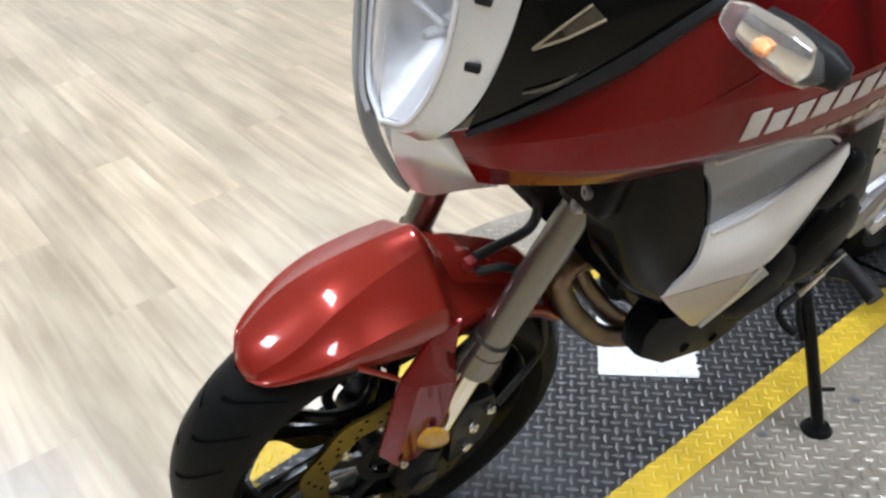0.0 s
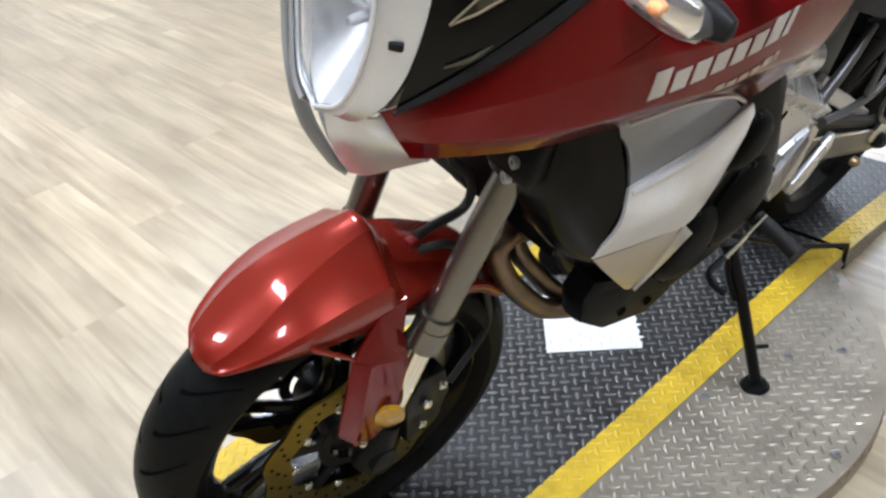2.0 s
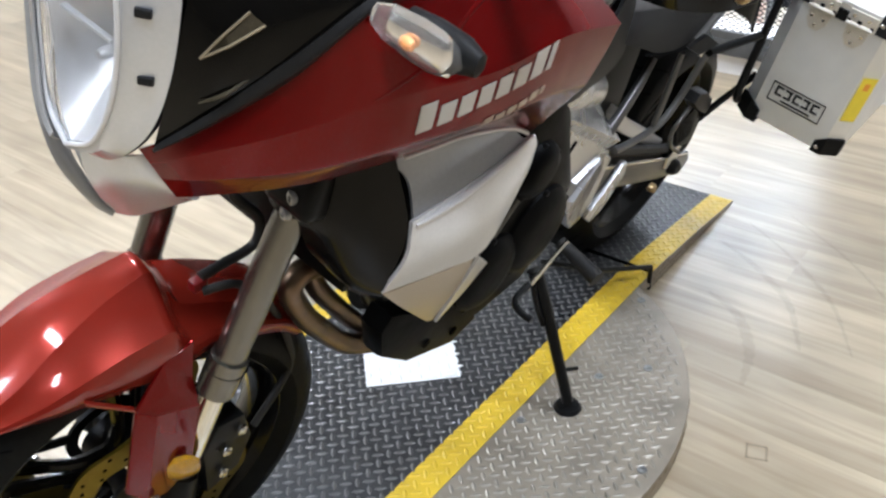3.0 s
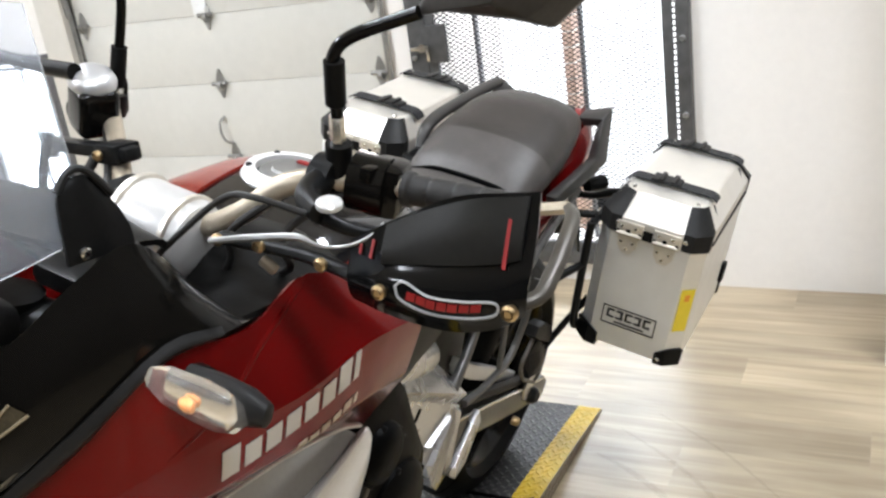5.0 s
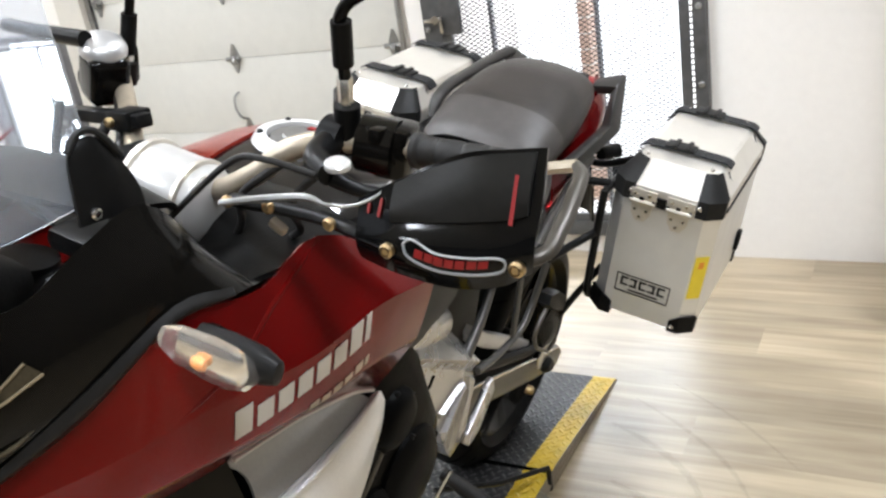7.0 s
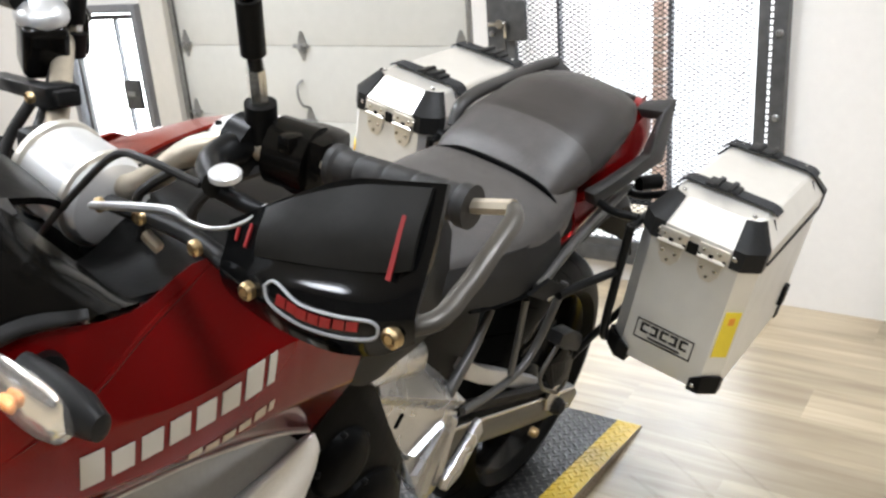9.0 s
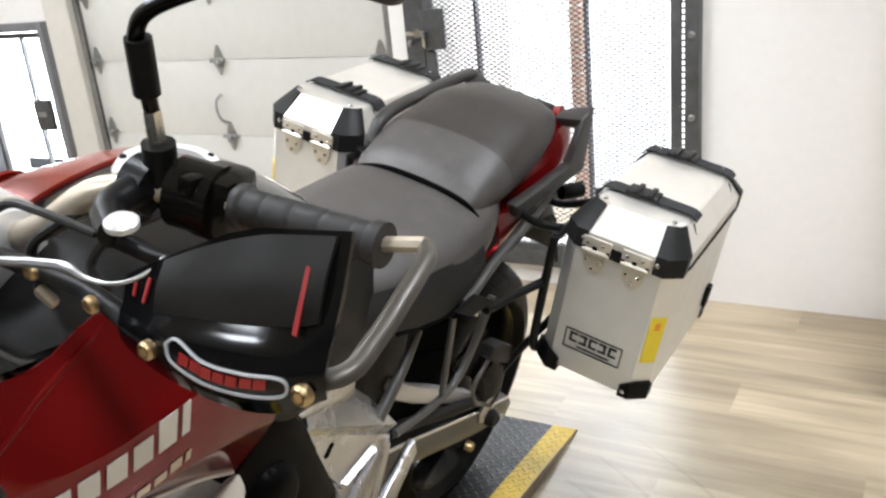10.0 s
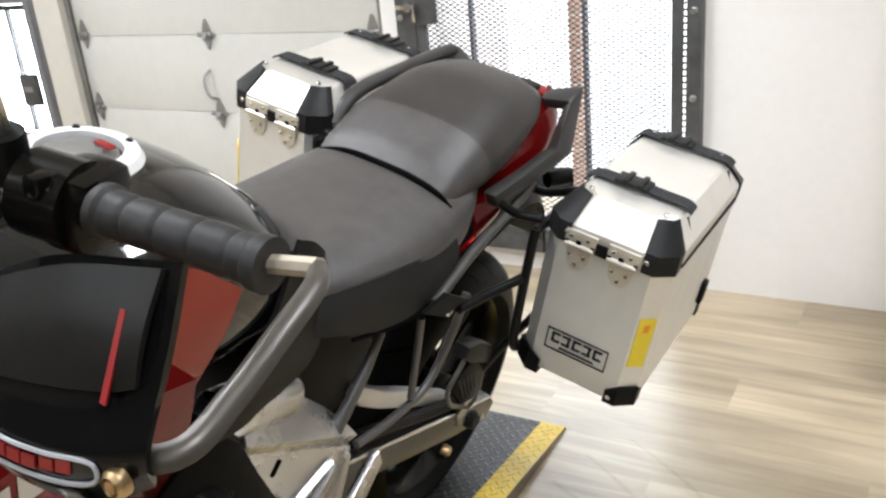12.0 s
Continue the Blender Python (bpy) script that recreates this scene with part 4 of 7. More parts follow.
# ---- front fairing ----
def fairing(s):
    """The red side fairing with its creased face: rows from its nose to its tail, each from the lower edge to the upper."""
    rows = [
        [(0.076, 0.004, 0.862), (0.066, -0.004, 0.880), (0.056, -0.010, 0.896), (0.046, -0.014, 0.908)],
        [(0.106, 0.016, 0.878), (0.112, 0.008, 0.905), (0.108, 0.006, 0.932), (0.098, 0.008, 0.952)],
        [(0.160, 0.082, 0.895), (0.176, 0.078, 0.925), (0.172, 0.070, 0.972), (0.152, 0.066, 1.016)],
        [(0.192, 0.175, 0.903), (0.220, 0.165, 0.945), (0.216, 0.150, 1.004), (0.186, 0.130, 1.084)],
        [(0.200, 0.290, 0.893), (0.246, 0.270, 0.950), (0.244, 0.245, 1.012), (0.200, 0.222, 1.078)],
        [(0.196, 0.385, 0.860), (0.252, 0.350, 0.950), (0.258, 0.335, 1.030), (0.206, 0.296, 1.104)],
        [(0.186, 0.46, 0.815), (0.248, 0.440, 0.930), (0.266, 0.432, 1.02), (0.235, 0.395, 1.058)],
    ]
    out = []
    for r in rows:
        a, b, c, d = (Vector((s * x, y, z)) for x, y, z in r)
        if s < 0:
            b.z, c.z, d.z = b.z - 0.018, c.z - 0.038, d.z - 0.058
        out.append([a, b.lerp(a, 0.14), b.lerp(c, 0.14), c.lerp(b, 0.12), c.lerp(d, 0.12), d])
    return out


for s in (1, -1):
    part("side_fairing", sheet(fairing(s), 0.004), M_RED, bike, "dark candy-red side fairing", sharp=20)



# ---- nose: headlight, chin, black side panels ----
M_VENT = material("tan_vent_mesh", (0.06, 0.047, 0.025), 0.5, 0.2, 0.3, 300, 0.3)
M_VENTRIM = material("bronze_vent_rim", (0.3, 0.24, 0.15), 0.4, 0.4, 0.1, 60)


def ring_sheet(name, outer, inner, mat, parent, label="", thick=0.004):
    """A band between two outlines of equal count."""
    bm = bmesh.new()
    o, i = glide([*outer, outer[0]], 5)[:-1], glide([*inner, inner[0]], 5)[:-1]
    mid_ = [(a * 0.45 + b * 0.55) + Vector((0, -0.006, 0)) for a, b in zip(o, i)]
    vo, vm, vi = ([bm.verts.new(q) for q in r] for r in (o, mid_, i))
    n = len(vo)
    for a, b in ((vo, vm), (vm, vi)):
        for k in range(n):
            bm.faces.new((a[k], a[(k + 1) % n], b[(k + 1) % n], b[k]))
    bmesh.ops.recalc_face_normals(bm, faces=bm.faces)
    bmesh.ops.solidify(bm, geom=bm.faces[:], thickness=thick)
    return part(name, bm, mat, parent, label)


def symm(half):
    return half + [(-x, y, z) for x, y, z in half[::-1] if abs(x) > 1e-6]


HO = symm([(0, -0.046, 0.892), (0.040, -0.036, 0.902), (0.067, -0.018, 0.938), (0.086, -0.008, 1.0), (0.093, -0.001, 1.08), (0.082, 0.008, 1.15), (0, -0.002, 1.175)])
HI = symm([(0, -0.056, 0.905), (0.032, -0.050, 0.924), (0.050, -0.040, 0.972), (0.056, -0.034, 1.03), (0.050, -0.030, 1.088), (0.032, -0.026, 1.12), (0, -0.026, 1.13)])
headlight = ring_sheet("headlight", HO, HI, M_BEZEL, bike, "silver-rimmed headlight with a clear lens")
bm = bmesh.new()
cover_o, cover_i = glide([*HO, HO[0]], 5)[:-1], glide([*HI, HI[0]], 5)[:-1]
band = [(a, b) for a, b in zip(cover_o, cover_i) if a.x < -0.012]
rows = []
for a, b in band:
    rows.append([a + Vector((0, -0.006, 0)), a.lerp(b, 0.35) + Vector((0, -0.013, 0)), a.lerp(b, 0.75) + Vector((0, -0.014, 0)), b + Vector((0, -0.008, 0))])
ring_skin(bm, rows, closed=False, caps=False)
bmesh.ops.recalc_face_normals(bm, faces=bm.faces)
bmesh.ops.solidify(bm, geom=bm.faces[:], thickness=0.002)
part("headlight_cover", bm, M_SHIELD, headlight, "grey tinted headlight cover edge")
part("shield_edge", tube([(-0.106, -0.006, 1.10), (-0.101, -0.016, 1.02), (-0.086, -0.028, 0.955), (-0.062, -0.040, 0.905), (-0.036, -0.042, 0.860), (-0.012, -0.028, 0.818), (0.0, -0.016, 0.798)], [0.006, 0.008, 0.009, 0.010, 0.010, 0.007, 0.003], 10, flat=0.5), M_SHIELD, headlight, "grey tinted shield edge curving to the chin")
bm = bmesh.new()
rim = glide([*HI, HI[0]], 5)[:-1]
cen = Vector((0, -0.042, 1.02))
rows = []
for f, push in ((1.0, 0.0), (0.8, -0.007), (0.5, -0.013), (0.2, -0.016)):
    rows.append([bm.verts.new(cen + (q - cen) * f + Vector((0, push, 0))) for q in rim])
tip = bm.verts.new(cen + Vector((0, -0.0165, 0)))
for a, b in zip(rows, rows[1:]):
    for k in range(len(a)):
        bm.faces.new((a[k], a[(k + 1) % len(a)], b[(k + 1) % len(a)], b[k]))
for k in range(len(rim)):
    bm.faces.new((rows[-1][k], rows[-1][(k + 1) % len(rim)], tip))
bmesh.ops.recalc_face_normals(bm, faces=bm.faces)
bmesh.ops.solidify(bm, geom=bm.faces[:], thickness=0.003)
part("lens", bm, M_CLEAR, headlight, "clear domed lens").visible_shadow = False
bm = bmesh.new()
rows = []
for f, push in ((0.985, 0.004), (0.8, 0.02), (0.5, 0.045), (0.15, 0.06)):
    rows.append([bm.verts.new(cen + (q - cen) * f + Vector((0, push, 0))) for q in rim])
for a, b in zip(rows, rows[1:]):
    for k in range(len(a)):
        bm.faces.new((a[k], a[(k + 1) % len(a)], b[(k + 1) % len(a)], b[k]))
bm.faces.new(rows[-1])
bmesh.ops.recalc_face_normals(bm, faces=bm.faces)
part("reflector", bm, M_BOWL, headlight, "frosted bright reflector bowl")
part("lens_rim", tube([*(q + Vector((0, -0.002, 0)) for q in rim), rim[0] + Vector((0, -0.002, 0))], 0.0024, 8, smooth=False), M_SILVER, headlight, "thin bright rim round the lens")
for z in (0.985, 1.06):
    part("bulb", moved(lathe([(0, -0.012), (0.004, -0.011), (0.0055, -0.004), (0.0055, 0.01), (0.012, 0.012), (0.012, 0.02), (0, 0.02)], 16, "y"), pose(0.0, -0.008, z)), M_BOWL, headlight)
part("light_divider", box(0.07, 0.006, 0.004, 0.0015, (0, -0.026, 1.018)), M_BOWL, headlight)
for s in (1, -1):
    for z in (1.0, 1.062):
        part("slot", moved(box(0.014, 0.006, 0.008, 0.002), pose(s * 0.074, -0.0235, z, 0, 0, s * 38)), M_GREY, headlight)
shell = bmesh.new()
back = glide([*HO, HO[0]], 5)[:-1]
rows = [[shell.verts.new(q + Vector((0, 0.006 + 0.1 * d, 0)) + (Vector((0, 0, 1.02)) - Vector((q.x, 0, q.z))) * d * 0.5) for q in back] for d in (0, 0.5, 1.0)]
for a, b in zip(rows, rows[1:]):
    for k in range(len(a)):
        shell.faces.new((a[k], a[(k + 1) % len(a)], b[(k + 1) % len(a)], b[k]))
shell.faces.new(rows[-1])
bmesh.ops.recalc_face_normals(shell, faces=shell.faces)
part("headlight_shell", shell, M_BLACK, headlight)

for s in (1, -1):
    chin = sheet([[(s * 0.0, -0.046, 0.894), (s * 0.0, -0.041, 0.86), (s * 0.0, -0.028, 0.825), (s * 0.0, -0.012, 0.797)],
                  [(s * 0.024, -0.040, 0.898), (s * 0.026, -0.034, 0.868), (s * 0.027, -0.020, 0.838), (s * 0.024, -0.006, 0.807)],
                  [(s * 0.044, -0.022, 0.902), (s * 0.052, -0.014, 0.880), (s * 0.060, 0.000, 0.858), (s * 0.054, 0.010, 0.831)],
                  [(s * 0.050, -0.008, 0.902), (s * 0.062, 0.000, 0.880), (s * 0.082, 0.016, 0.858), (s * 0.085, 0.024, 0.856)]], 0.003)
    part("chin_panel", chin, M_BEZEL, bike, "silver chin panel under the headlight", sharp=60)
    rows = [
        [(0.066, -0.014, 0.916), (0.089, -0.011, 1.0), (0.095, -0.004, 1.05), (0.094, 0.010, 1.105)],
        [(0.104, 0.010, 0.954), (0.126, 0.016, 1.01), (0.129, 0.028, 1.06), (0.117, 0.050, 1.114)],
        [(0.150, 0.066, 1.012), (0.157, 0.066, 1.045), (0.150, 0.078, 1.10), (0.129, 0.096, 1.147)],
        [(0.184, 0.128, 1.081), (0.183, 0.135, 1.10), (0.172, 0.142, 1.135), (0.143, 0.147, 1.170)],
        [(0.196, 0.190, 1.085), (0.190, 0.195, 1.094), (0.176, 0.200, 1.105), (0.151, 0.204, 1.112)],
        [(0.188, 0.240, 1.074), (0.181, 0.243, 1.070), (0.170, 0.246, 1.065), (0.155, 0.248, 1.058)],
    ]
    side = part("side_panel", sheet([[(s * x, y, z) for x, y, z in r] for r in rows], 0.004), M_GLOSSBLACK, bike, "black plastic panel beside the headlight")
    low = [Vector(r[0]).lerp(Vector(r[1]), 0.06) for r in rows[:5]]
    high = [Vector(r[0]).lerp(Vector(r[1]), f) for r, f in zip(rows, (0.16, 0.52, 0.95, 0.95, 0.8))]
    strip = [[p + Vector((0.003, -0.002, 0)), p.lerp(q, 0.5) + Vector((0.0075, -0.004, 0)), q + Vector((0.003, -0.002, 0))] for p, q in zip(low, high)]
    part("panel_rib", sheet([[(s * q.x, q.y, q.z) for q in r] for r in strip], 0.003), M_GREY, side, "satin dark grey lower band")
    part("screen_mount", sheet([[(s * 0.122, 0.104, 1.158), (s * 0.127, 0.134, 1.158), (s * 0.128, 0.166, 1.146)], [(s * 0.113, 0.107, 1.186), (s * 0.121, 0.136, 1.182), (s * 0.120, 0.166, 1.172)], [(s * 0.104, 0.112, 1.208), (s * 0.112, 0.134, 1.208), (s * 0.112, 0.154, 1.198)], [(s * 0.100, 0.124, 1.219), (s * 0.106, 0.133, 1.221), (s * 0.106, 0.141, 1.216)]], 0.005), M_BLACK, side, "matte black windscreen mount")
    part("mount_edge", tube([(s * 0.103, 0.112, 1.211), (s * 0.101, 0.123, 1.222), (s * 0.103, 0.133, 1.225), (s * 0.107, 0.142, 1.219), (s * 0.113, 0.155, 1.201)], 0.0032, 8), M_GREY, side, "grey rim of the mount")
    part("mount_tab", moved(box(0.016, 0.028, 0.003, 0.0012), pose(s * 0.108, 0.178, 1.138, -12, s * 30, 0)), M_MIRROR, side)
    hull = sheet([[(s * x, y, z) for x, y, z in r] for r in rows], 0.004)
    tree = BVHTree.FromBMesh(hull)

    def on_panel(q, h):
        """The point of the panel nearest to q, raised by h."""
        hit, nor = tree.find_nearest(Vector((s * q[0], q[1], q[2])))[:2]
        nor = nor if nor.x * s > 0 else -nor
        return hit + nor * h
    for outline in ([(0.118, -0.008, 1.035), (0.128, 0.010, 1.058), (0.140, 0.027, 1.079), (0.146, 0.038, 1.068), (0.131, 0.014, 1.049)],):
        bm = bmesh.new()
        bm.faces.new([bm.verts.new(on_panel(q, 0.003)) for q in outline])
        bmesh.ops.solidify(bm, geom=bm.faces[:], thickness=0.002)
        vent = part("vent", bm, M_VENT, side, "tan triangular vent mesh", smooth=False)
        for run in (outline[:3], [outline[0], outline[4], outline[3]]):
            part("vent_edge", tube([on_panel(q, 0.004) for q in run], 0.0013, 6, smooth=False), M_VENTRIM, vent, "pale bronze vent rim")
    part("vent_edge", tube([on_panel(q, 0.003) for q in ((0.112, 0.0, 0.99), (0.124, 0.018, 1.004), (0.134, 0.034, 1.018))], [0.0008, 0.0022, 0.0008], 6), M_VENT, side)
    hull.free()
    # cockpit infill
    # Added sheet: hides bright reflections under the handlebar so the gap stays dark.
    if s > 0:
        part("cockpit_infill", sheet([[(0.172, 0.228, 1.070), (0.13, 0.235, 1.064), (0.062, 0.25, 1.04)], [(0.178, 0.26, 1.07), (0.13, 0.27, 1.066), (0.064, 0.28, 1.045)], [(0.184, 0.30, 1.07), (0.13, 0.31, 1.072), (0.066, 0.31, 1.07)], [(0.182, 0.36, 1.066), (0.125, 0.365, 1.082), (0.05, 0.36, 1.085)], [(0.176, 0.41, 1.055), (0.12, 0.41, 1.076), (0.05, 0.40, 1.08)]], 0.003), M_BLACK, bike, "added black sheet that keeps the gap under the handlebar dark")
    part("cockpit_panel", sheet([[(s * 0.172, 0.235, 1.07), (s * 0.15, 0.238, 1.06), (s * 0.1, 0.25, 1.03)], [(s * 0.192, 0.28, 1.07), (s * 0.15, 0.30, 1.02), (s * 0.095, 0.31, 0.97)], [(s * 0.2, 0.36, 1.04), (s * 0.15, 0.37, 0.99), (s * 0.09, 0.37, 0.95)]], 0.004), M_BLACK, bike)
    # indicator
    ind = part("indicator", moved(lathe([(0, -0.048), (0.010, -0.046), (0.017, -0.03), (0.020, 0.0), (0.0195, 0.02), (0.014, 0.036), (0, 0.046)], 20, "x"), pose(s * 0.236, 0.118, 1.078, 0, s * 4, s * 4) @ Matrix.Diagonal((1, 0.62, 1, 1))), M_INDLENS, bike, "clear-lensed turn indicator")
    ind.visible_shadow = False
    part("indicator_housing", moved(lathe([(0, -0.034), (0.014, -0.028), (0.0175, 0.0), (0.017, 0.03), (0.011, 0.046), (0, 0.05)], 18, "x"), pose(s * 0.242, 0.133, 1.079, 0, s * 4, s * 4) @ Matrix.Diagonal((1, 0.7, 1, 1))), M_GREY, ind)
    part("indicator_reflector", moved(lathe([(0, -0.036), (0.012, -0.03), (0.016, 0.0), (0.014, 0.026), (0, 0.036)], 16, "x"), pose(s * 0.236, 0.123, 1.078, 0, s * 4, s * 4) @ Matrix.Diagonal((1, 0.45, 1, 1))), M_REFLECT, ind)
    part("amber_bulb", moved(lathe([(0, -0.008), (0.0045, -0.006), (0.0065, 0), (0.0045, 0.006), (0, 0.008)], 14, "x"), pose(s * 0.232, 0.111, 1.076)), M_BULB, ind, "amber bulb")
    part("indicator_stem", tube([(s * 0.215, 0.15, 1.07), (s * 0.19, 0.16, 1.06)], 0.011, 12), M_BLACK, ind)

scr = []
for z, w, d, drop in ((1.168, 0.107, 0.0, 0.055), (1.21, 0.104, -0.006, 0.035), (1.26, 0.098, -0.014, 0.01), (1.31, 0.09, -0.02, -0.01), (1.345, 0.075, -0.018, -0.02)):
    scr.append([(x * w, 0.015 + 0.123 * x * x + d, z - drop * (1 - x * x)) for x in (-1, -0.62, 0, 0.62, 1)])
part("windscreen", sheet(scr, 0.003), M_SCREEN, bike, "clear lightly smoked windscreen").visible_shadow = False
for s in (1, -1):
    for y, z in ((0.118, 1.165),):
        part("screen_bolt", moved(bolt(0.0052, 0.004, "x"), pose(s * 0.122, y, z, 0, 0, 0 if s > 0 else 180)), M_STEEL, bike)
part("instrument_hood", sheet([[(-0.1, 0.14, 1.15), (0, 0.09, 1.17), (0.1, 0.14, 1.15)], [(-0.095, 0.22, 1.13), (0, 0.2, 1.15), (0.095, 0.22, 1.13)], [(-0.07, 0.26, 1.10), (0, 0.25, 1.12), (0.07, 0.26, 1.10)]], 0.006), M_BLACK, bike)


# ---- lettering as plain bars ----
def name_bars(a, b, h, n, mat, parent, label, slant=0.25):
    """Slanted bars laid on the fairing from a to b (y, z), of height h, standing in for a name."""
    hull = sheet(fairing(1), 0.004)
    tree = BVHTree.FromBMesh(hull)
    a, b = Vector((0, *a)), Vector((0, *b))
    along = b - a
    up = Vector((0, -along.z, along.y)).normalized() * h
    lean = along.normalized() * slant * h
    for k in range(n):
        tall = 1.0 if k in (0, n - 2, n - 1) else 0.74
        wide = 0.34 if k == n - 1 else 0.76
        grid = []
        for i in range(4):
            row = []
            for j in range(4):
                p = a + along * ((k + wide * i / 3) / n) + (up + lean) * (tall * j / 3)
                hit = tree.ray_cast(Vector((0.6, p.y, p.z)), Vector((-1, 0, 0)))[0]
                row.append((hit or p) + Vector((0.0008, 0, 0)))
            grid.append(row)
        bm = bmesh.new()
        ring_skin(bm, grid, closed=False, caps=False)
        bmesh.ops.recalc_face_normals(bm, faces=bm.faces)
        bmesh.ops.solidify(bm, geom=bm.faces[:], thickness=-0.0006)
        part("name_bar", bm, mat, parent, label)
    hull.free()


name_bars((0.163, 0.957), (0.335, 1.000), 0.031, 8, M_NAME, bike, "pale bar of the maker's name")
name_bars((0.245, 0.944), (0.335, 0.966), 0.010, 6, M_GREYBAR, bike, "")
hull = sheet(fairing(1), 0.004)
tree = BVHTree.FromBMesh(hull)
for s in (1, -1):
    crest = []
    for y, z in ((0.10, 0.985), (0.14, 1.012), (0.18, 1.036), (0.225, 1.062), (0.27, 1.088), (0.292, 1.10)):
        q = tree.ray_cast(Vector((0.6, y, z)), Vector((-1, 0, 0)))[0]
        q = q if q is not None else Vector((0.205, y, z))
        crest.append((s * (q.x - 0.001), q.y, q.z))
    part("fairing_ridge", tube(crest, [0.0008, 0.002, 0.003, 0.003, 0.0025, 0.0012], 8), M_RED, bike)
hull.free()
part("fairing_lip", tube([(0.196, 0.19, 0.902), (0.2, 0.24, 0.899), (0.202, 0.29, 0.892), (0.198, 0.385, 0.86), (0.188, 0.455, 0.818)], 0.0022, 8), M_SILVER, bike, "thin silver lip under the fairing")

# ---- belly panels ----
for s in (1, -1):
    X = lambda x, y, z: (s * x, y, z)
    part("radiator_shroud", sheet([[X(0.172, 0.19, 0.886), X(0.182, 0.225, 0.846), X(0.202, 0.224, 0.80)], [X(0.184, 0.30, 0.884), X(0.184, 0.31, 0.852), X(0.204, 0.32, 0.815)], [X(0.188, 0.41, 0.856), X(0.19, 0.415, 0.842), X(0.202, 0.43, 0.825)]], 0.004), M_SHROUD, bike, "grey inner shroud panel")
    blade = part("belly_blade", sheet([[X(0.204, 0.218, 0.806), X(0.212, 0.21, 0.76), X(0.200, 0.194, 0.706)], [X(0.205, 0.29, 0.812), X(0.222, 0.30, 0.755), X(0.212, 0.30, 0.690)], [X(0.204, 0.37, 0.818), X(0.220, 0.365, 0.76), X(0.214, 0.385, 0.678)], [X(0.202, 0.43, 0.828), X(0.212, 0.43, 0.79), X(0.208, 0.445, 0.765)], [X(0.201, 0.45, 0.826), X(0.206, 0.452, 0.815), X(0.204, 0.458, 0.80)]], 0.005), M_SILVER, bike, "silver-white blade panel along the engine")
    part("blade_ridge", tube([X(0.206, 0.222, 0.80), X(0.210, 0.30, 0.806), X(0.208, 0.38, 0.818), X(0.204, 0.44, 0.83)], [0.003, 0.005, 0.005, 0.003], 8), M_SILVER, blade)
    part("belly_tip", sheet([[X(0.200, 0.196, 0.703), X(0.196, 0.245, 0.645), X(0.178, 0.345, 0.533)], [X(0.212, 0.30, 0.687), X(0.202, 0.32, 0.62), X(0.180, 0.352, 0.531)], [X(0.213, 0.365, 0.677), X(0.205, 0.36, 0.62), X(0.181, 0.356, 0.53)]], 0.005), M_GOLDSIL, blade, "warm silver lower facet")
    part("belly_edge", facets([X(0.214, 0.368, 0.676), X(0.208, 0.405, 0.640), X(0.192, 0.392, 0.576), X(0.182, 0.358, 0.53)], [(0, 1, 2, 3)], 0.005), M_SILVER, blade)
    part("radiator_cowl", sheet([[X(0.10, 0.145, 0.86), X(0.155, 0.15, 0.885), X(0.178, 0.2, 0.885)], [X(0.115, 0.13, 0.80), X(0.17, 0.15, 0.80), X(0.204, 0.212, 0.795)], [X(0.12, 0.15, 0.74), X(0.165, 0.165, 0.72), X(0.2, 0.195, 0.71)], [X(0.1, 0.2, 0.68), X(0.145, 0.2, 0.665), X(0.185, 0.23, 0.655)]], 0.005), M_GLOSSBLACK, bike, "black radiator cowl")
part("radiator", box(0.3, 0.03, 0.22, 0.004, (0, 0.2, 0.78)), M_ENGINE, bike)

# ---- engine ----
engine = part("engine", slab([(0.32, 0.60), (0.37, 0.53), (0.46, 0.46), (0.57, 0.42), (0.66, 0.44), (0.71, 0.56), (0.68, 0.70), (0.52, 0.84), (0.33, 0.82), (0.28, 0.70)], -0.145, 0.135, 0.02), M_ENGINE, bike, "black parallel-twin engine block")
for s in (1, -1):
    for (y, z), r, u in (((0.455, 0.525), 0.098, 0.165), ((0.60, 0.58), 0.088, 0.155), ((0.36, 0.56), 0.062, 0.17)):
        cov = lathe([(0, u), (r * 0.62, u), (r * 0.86, u - 0.008), (r, u - 0.024), (r, 0.12), (0, 0.12)], 36, "x")
        part("engine_cover", moved(cov, pose(0, y, z)) if s > 0 else moved(moved(cov, pose(0, y, z)), MIRROR), M_ENGINE, engine, "round black engine cover")
        for k in range(6):
            a = 2 * math.pi * k / 6
            part("cover_bolt", moved(bolt(0.006, 0.006, "x"), pose(s * (u - 0.016), y + (r - 0.006) * math.cos(a), z + (r - 0.006) * math.sin(a), 0, 0, 0 if s > 0 else 180)), M_DARK, engine)
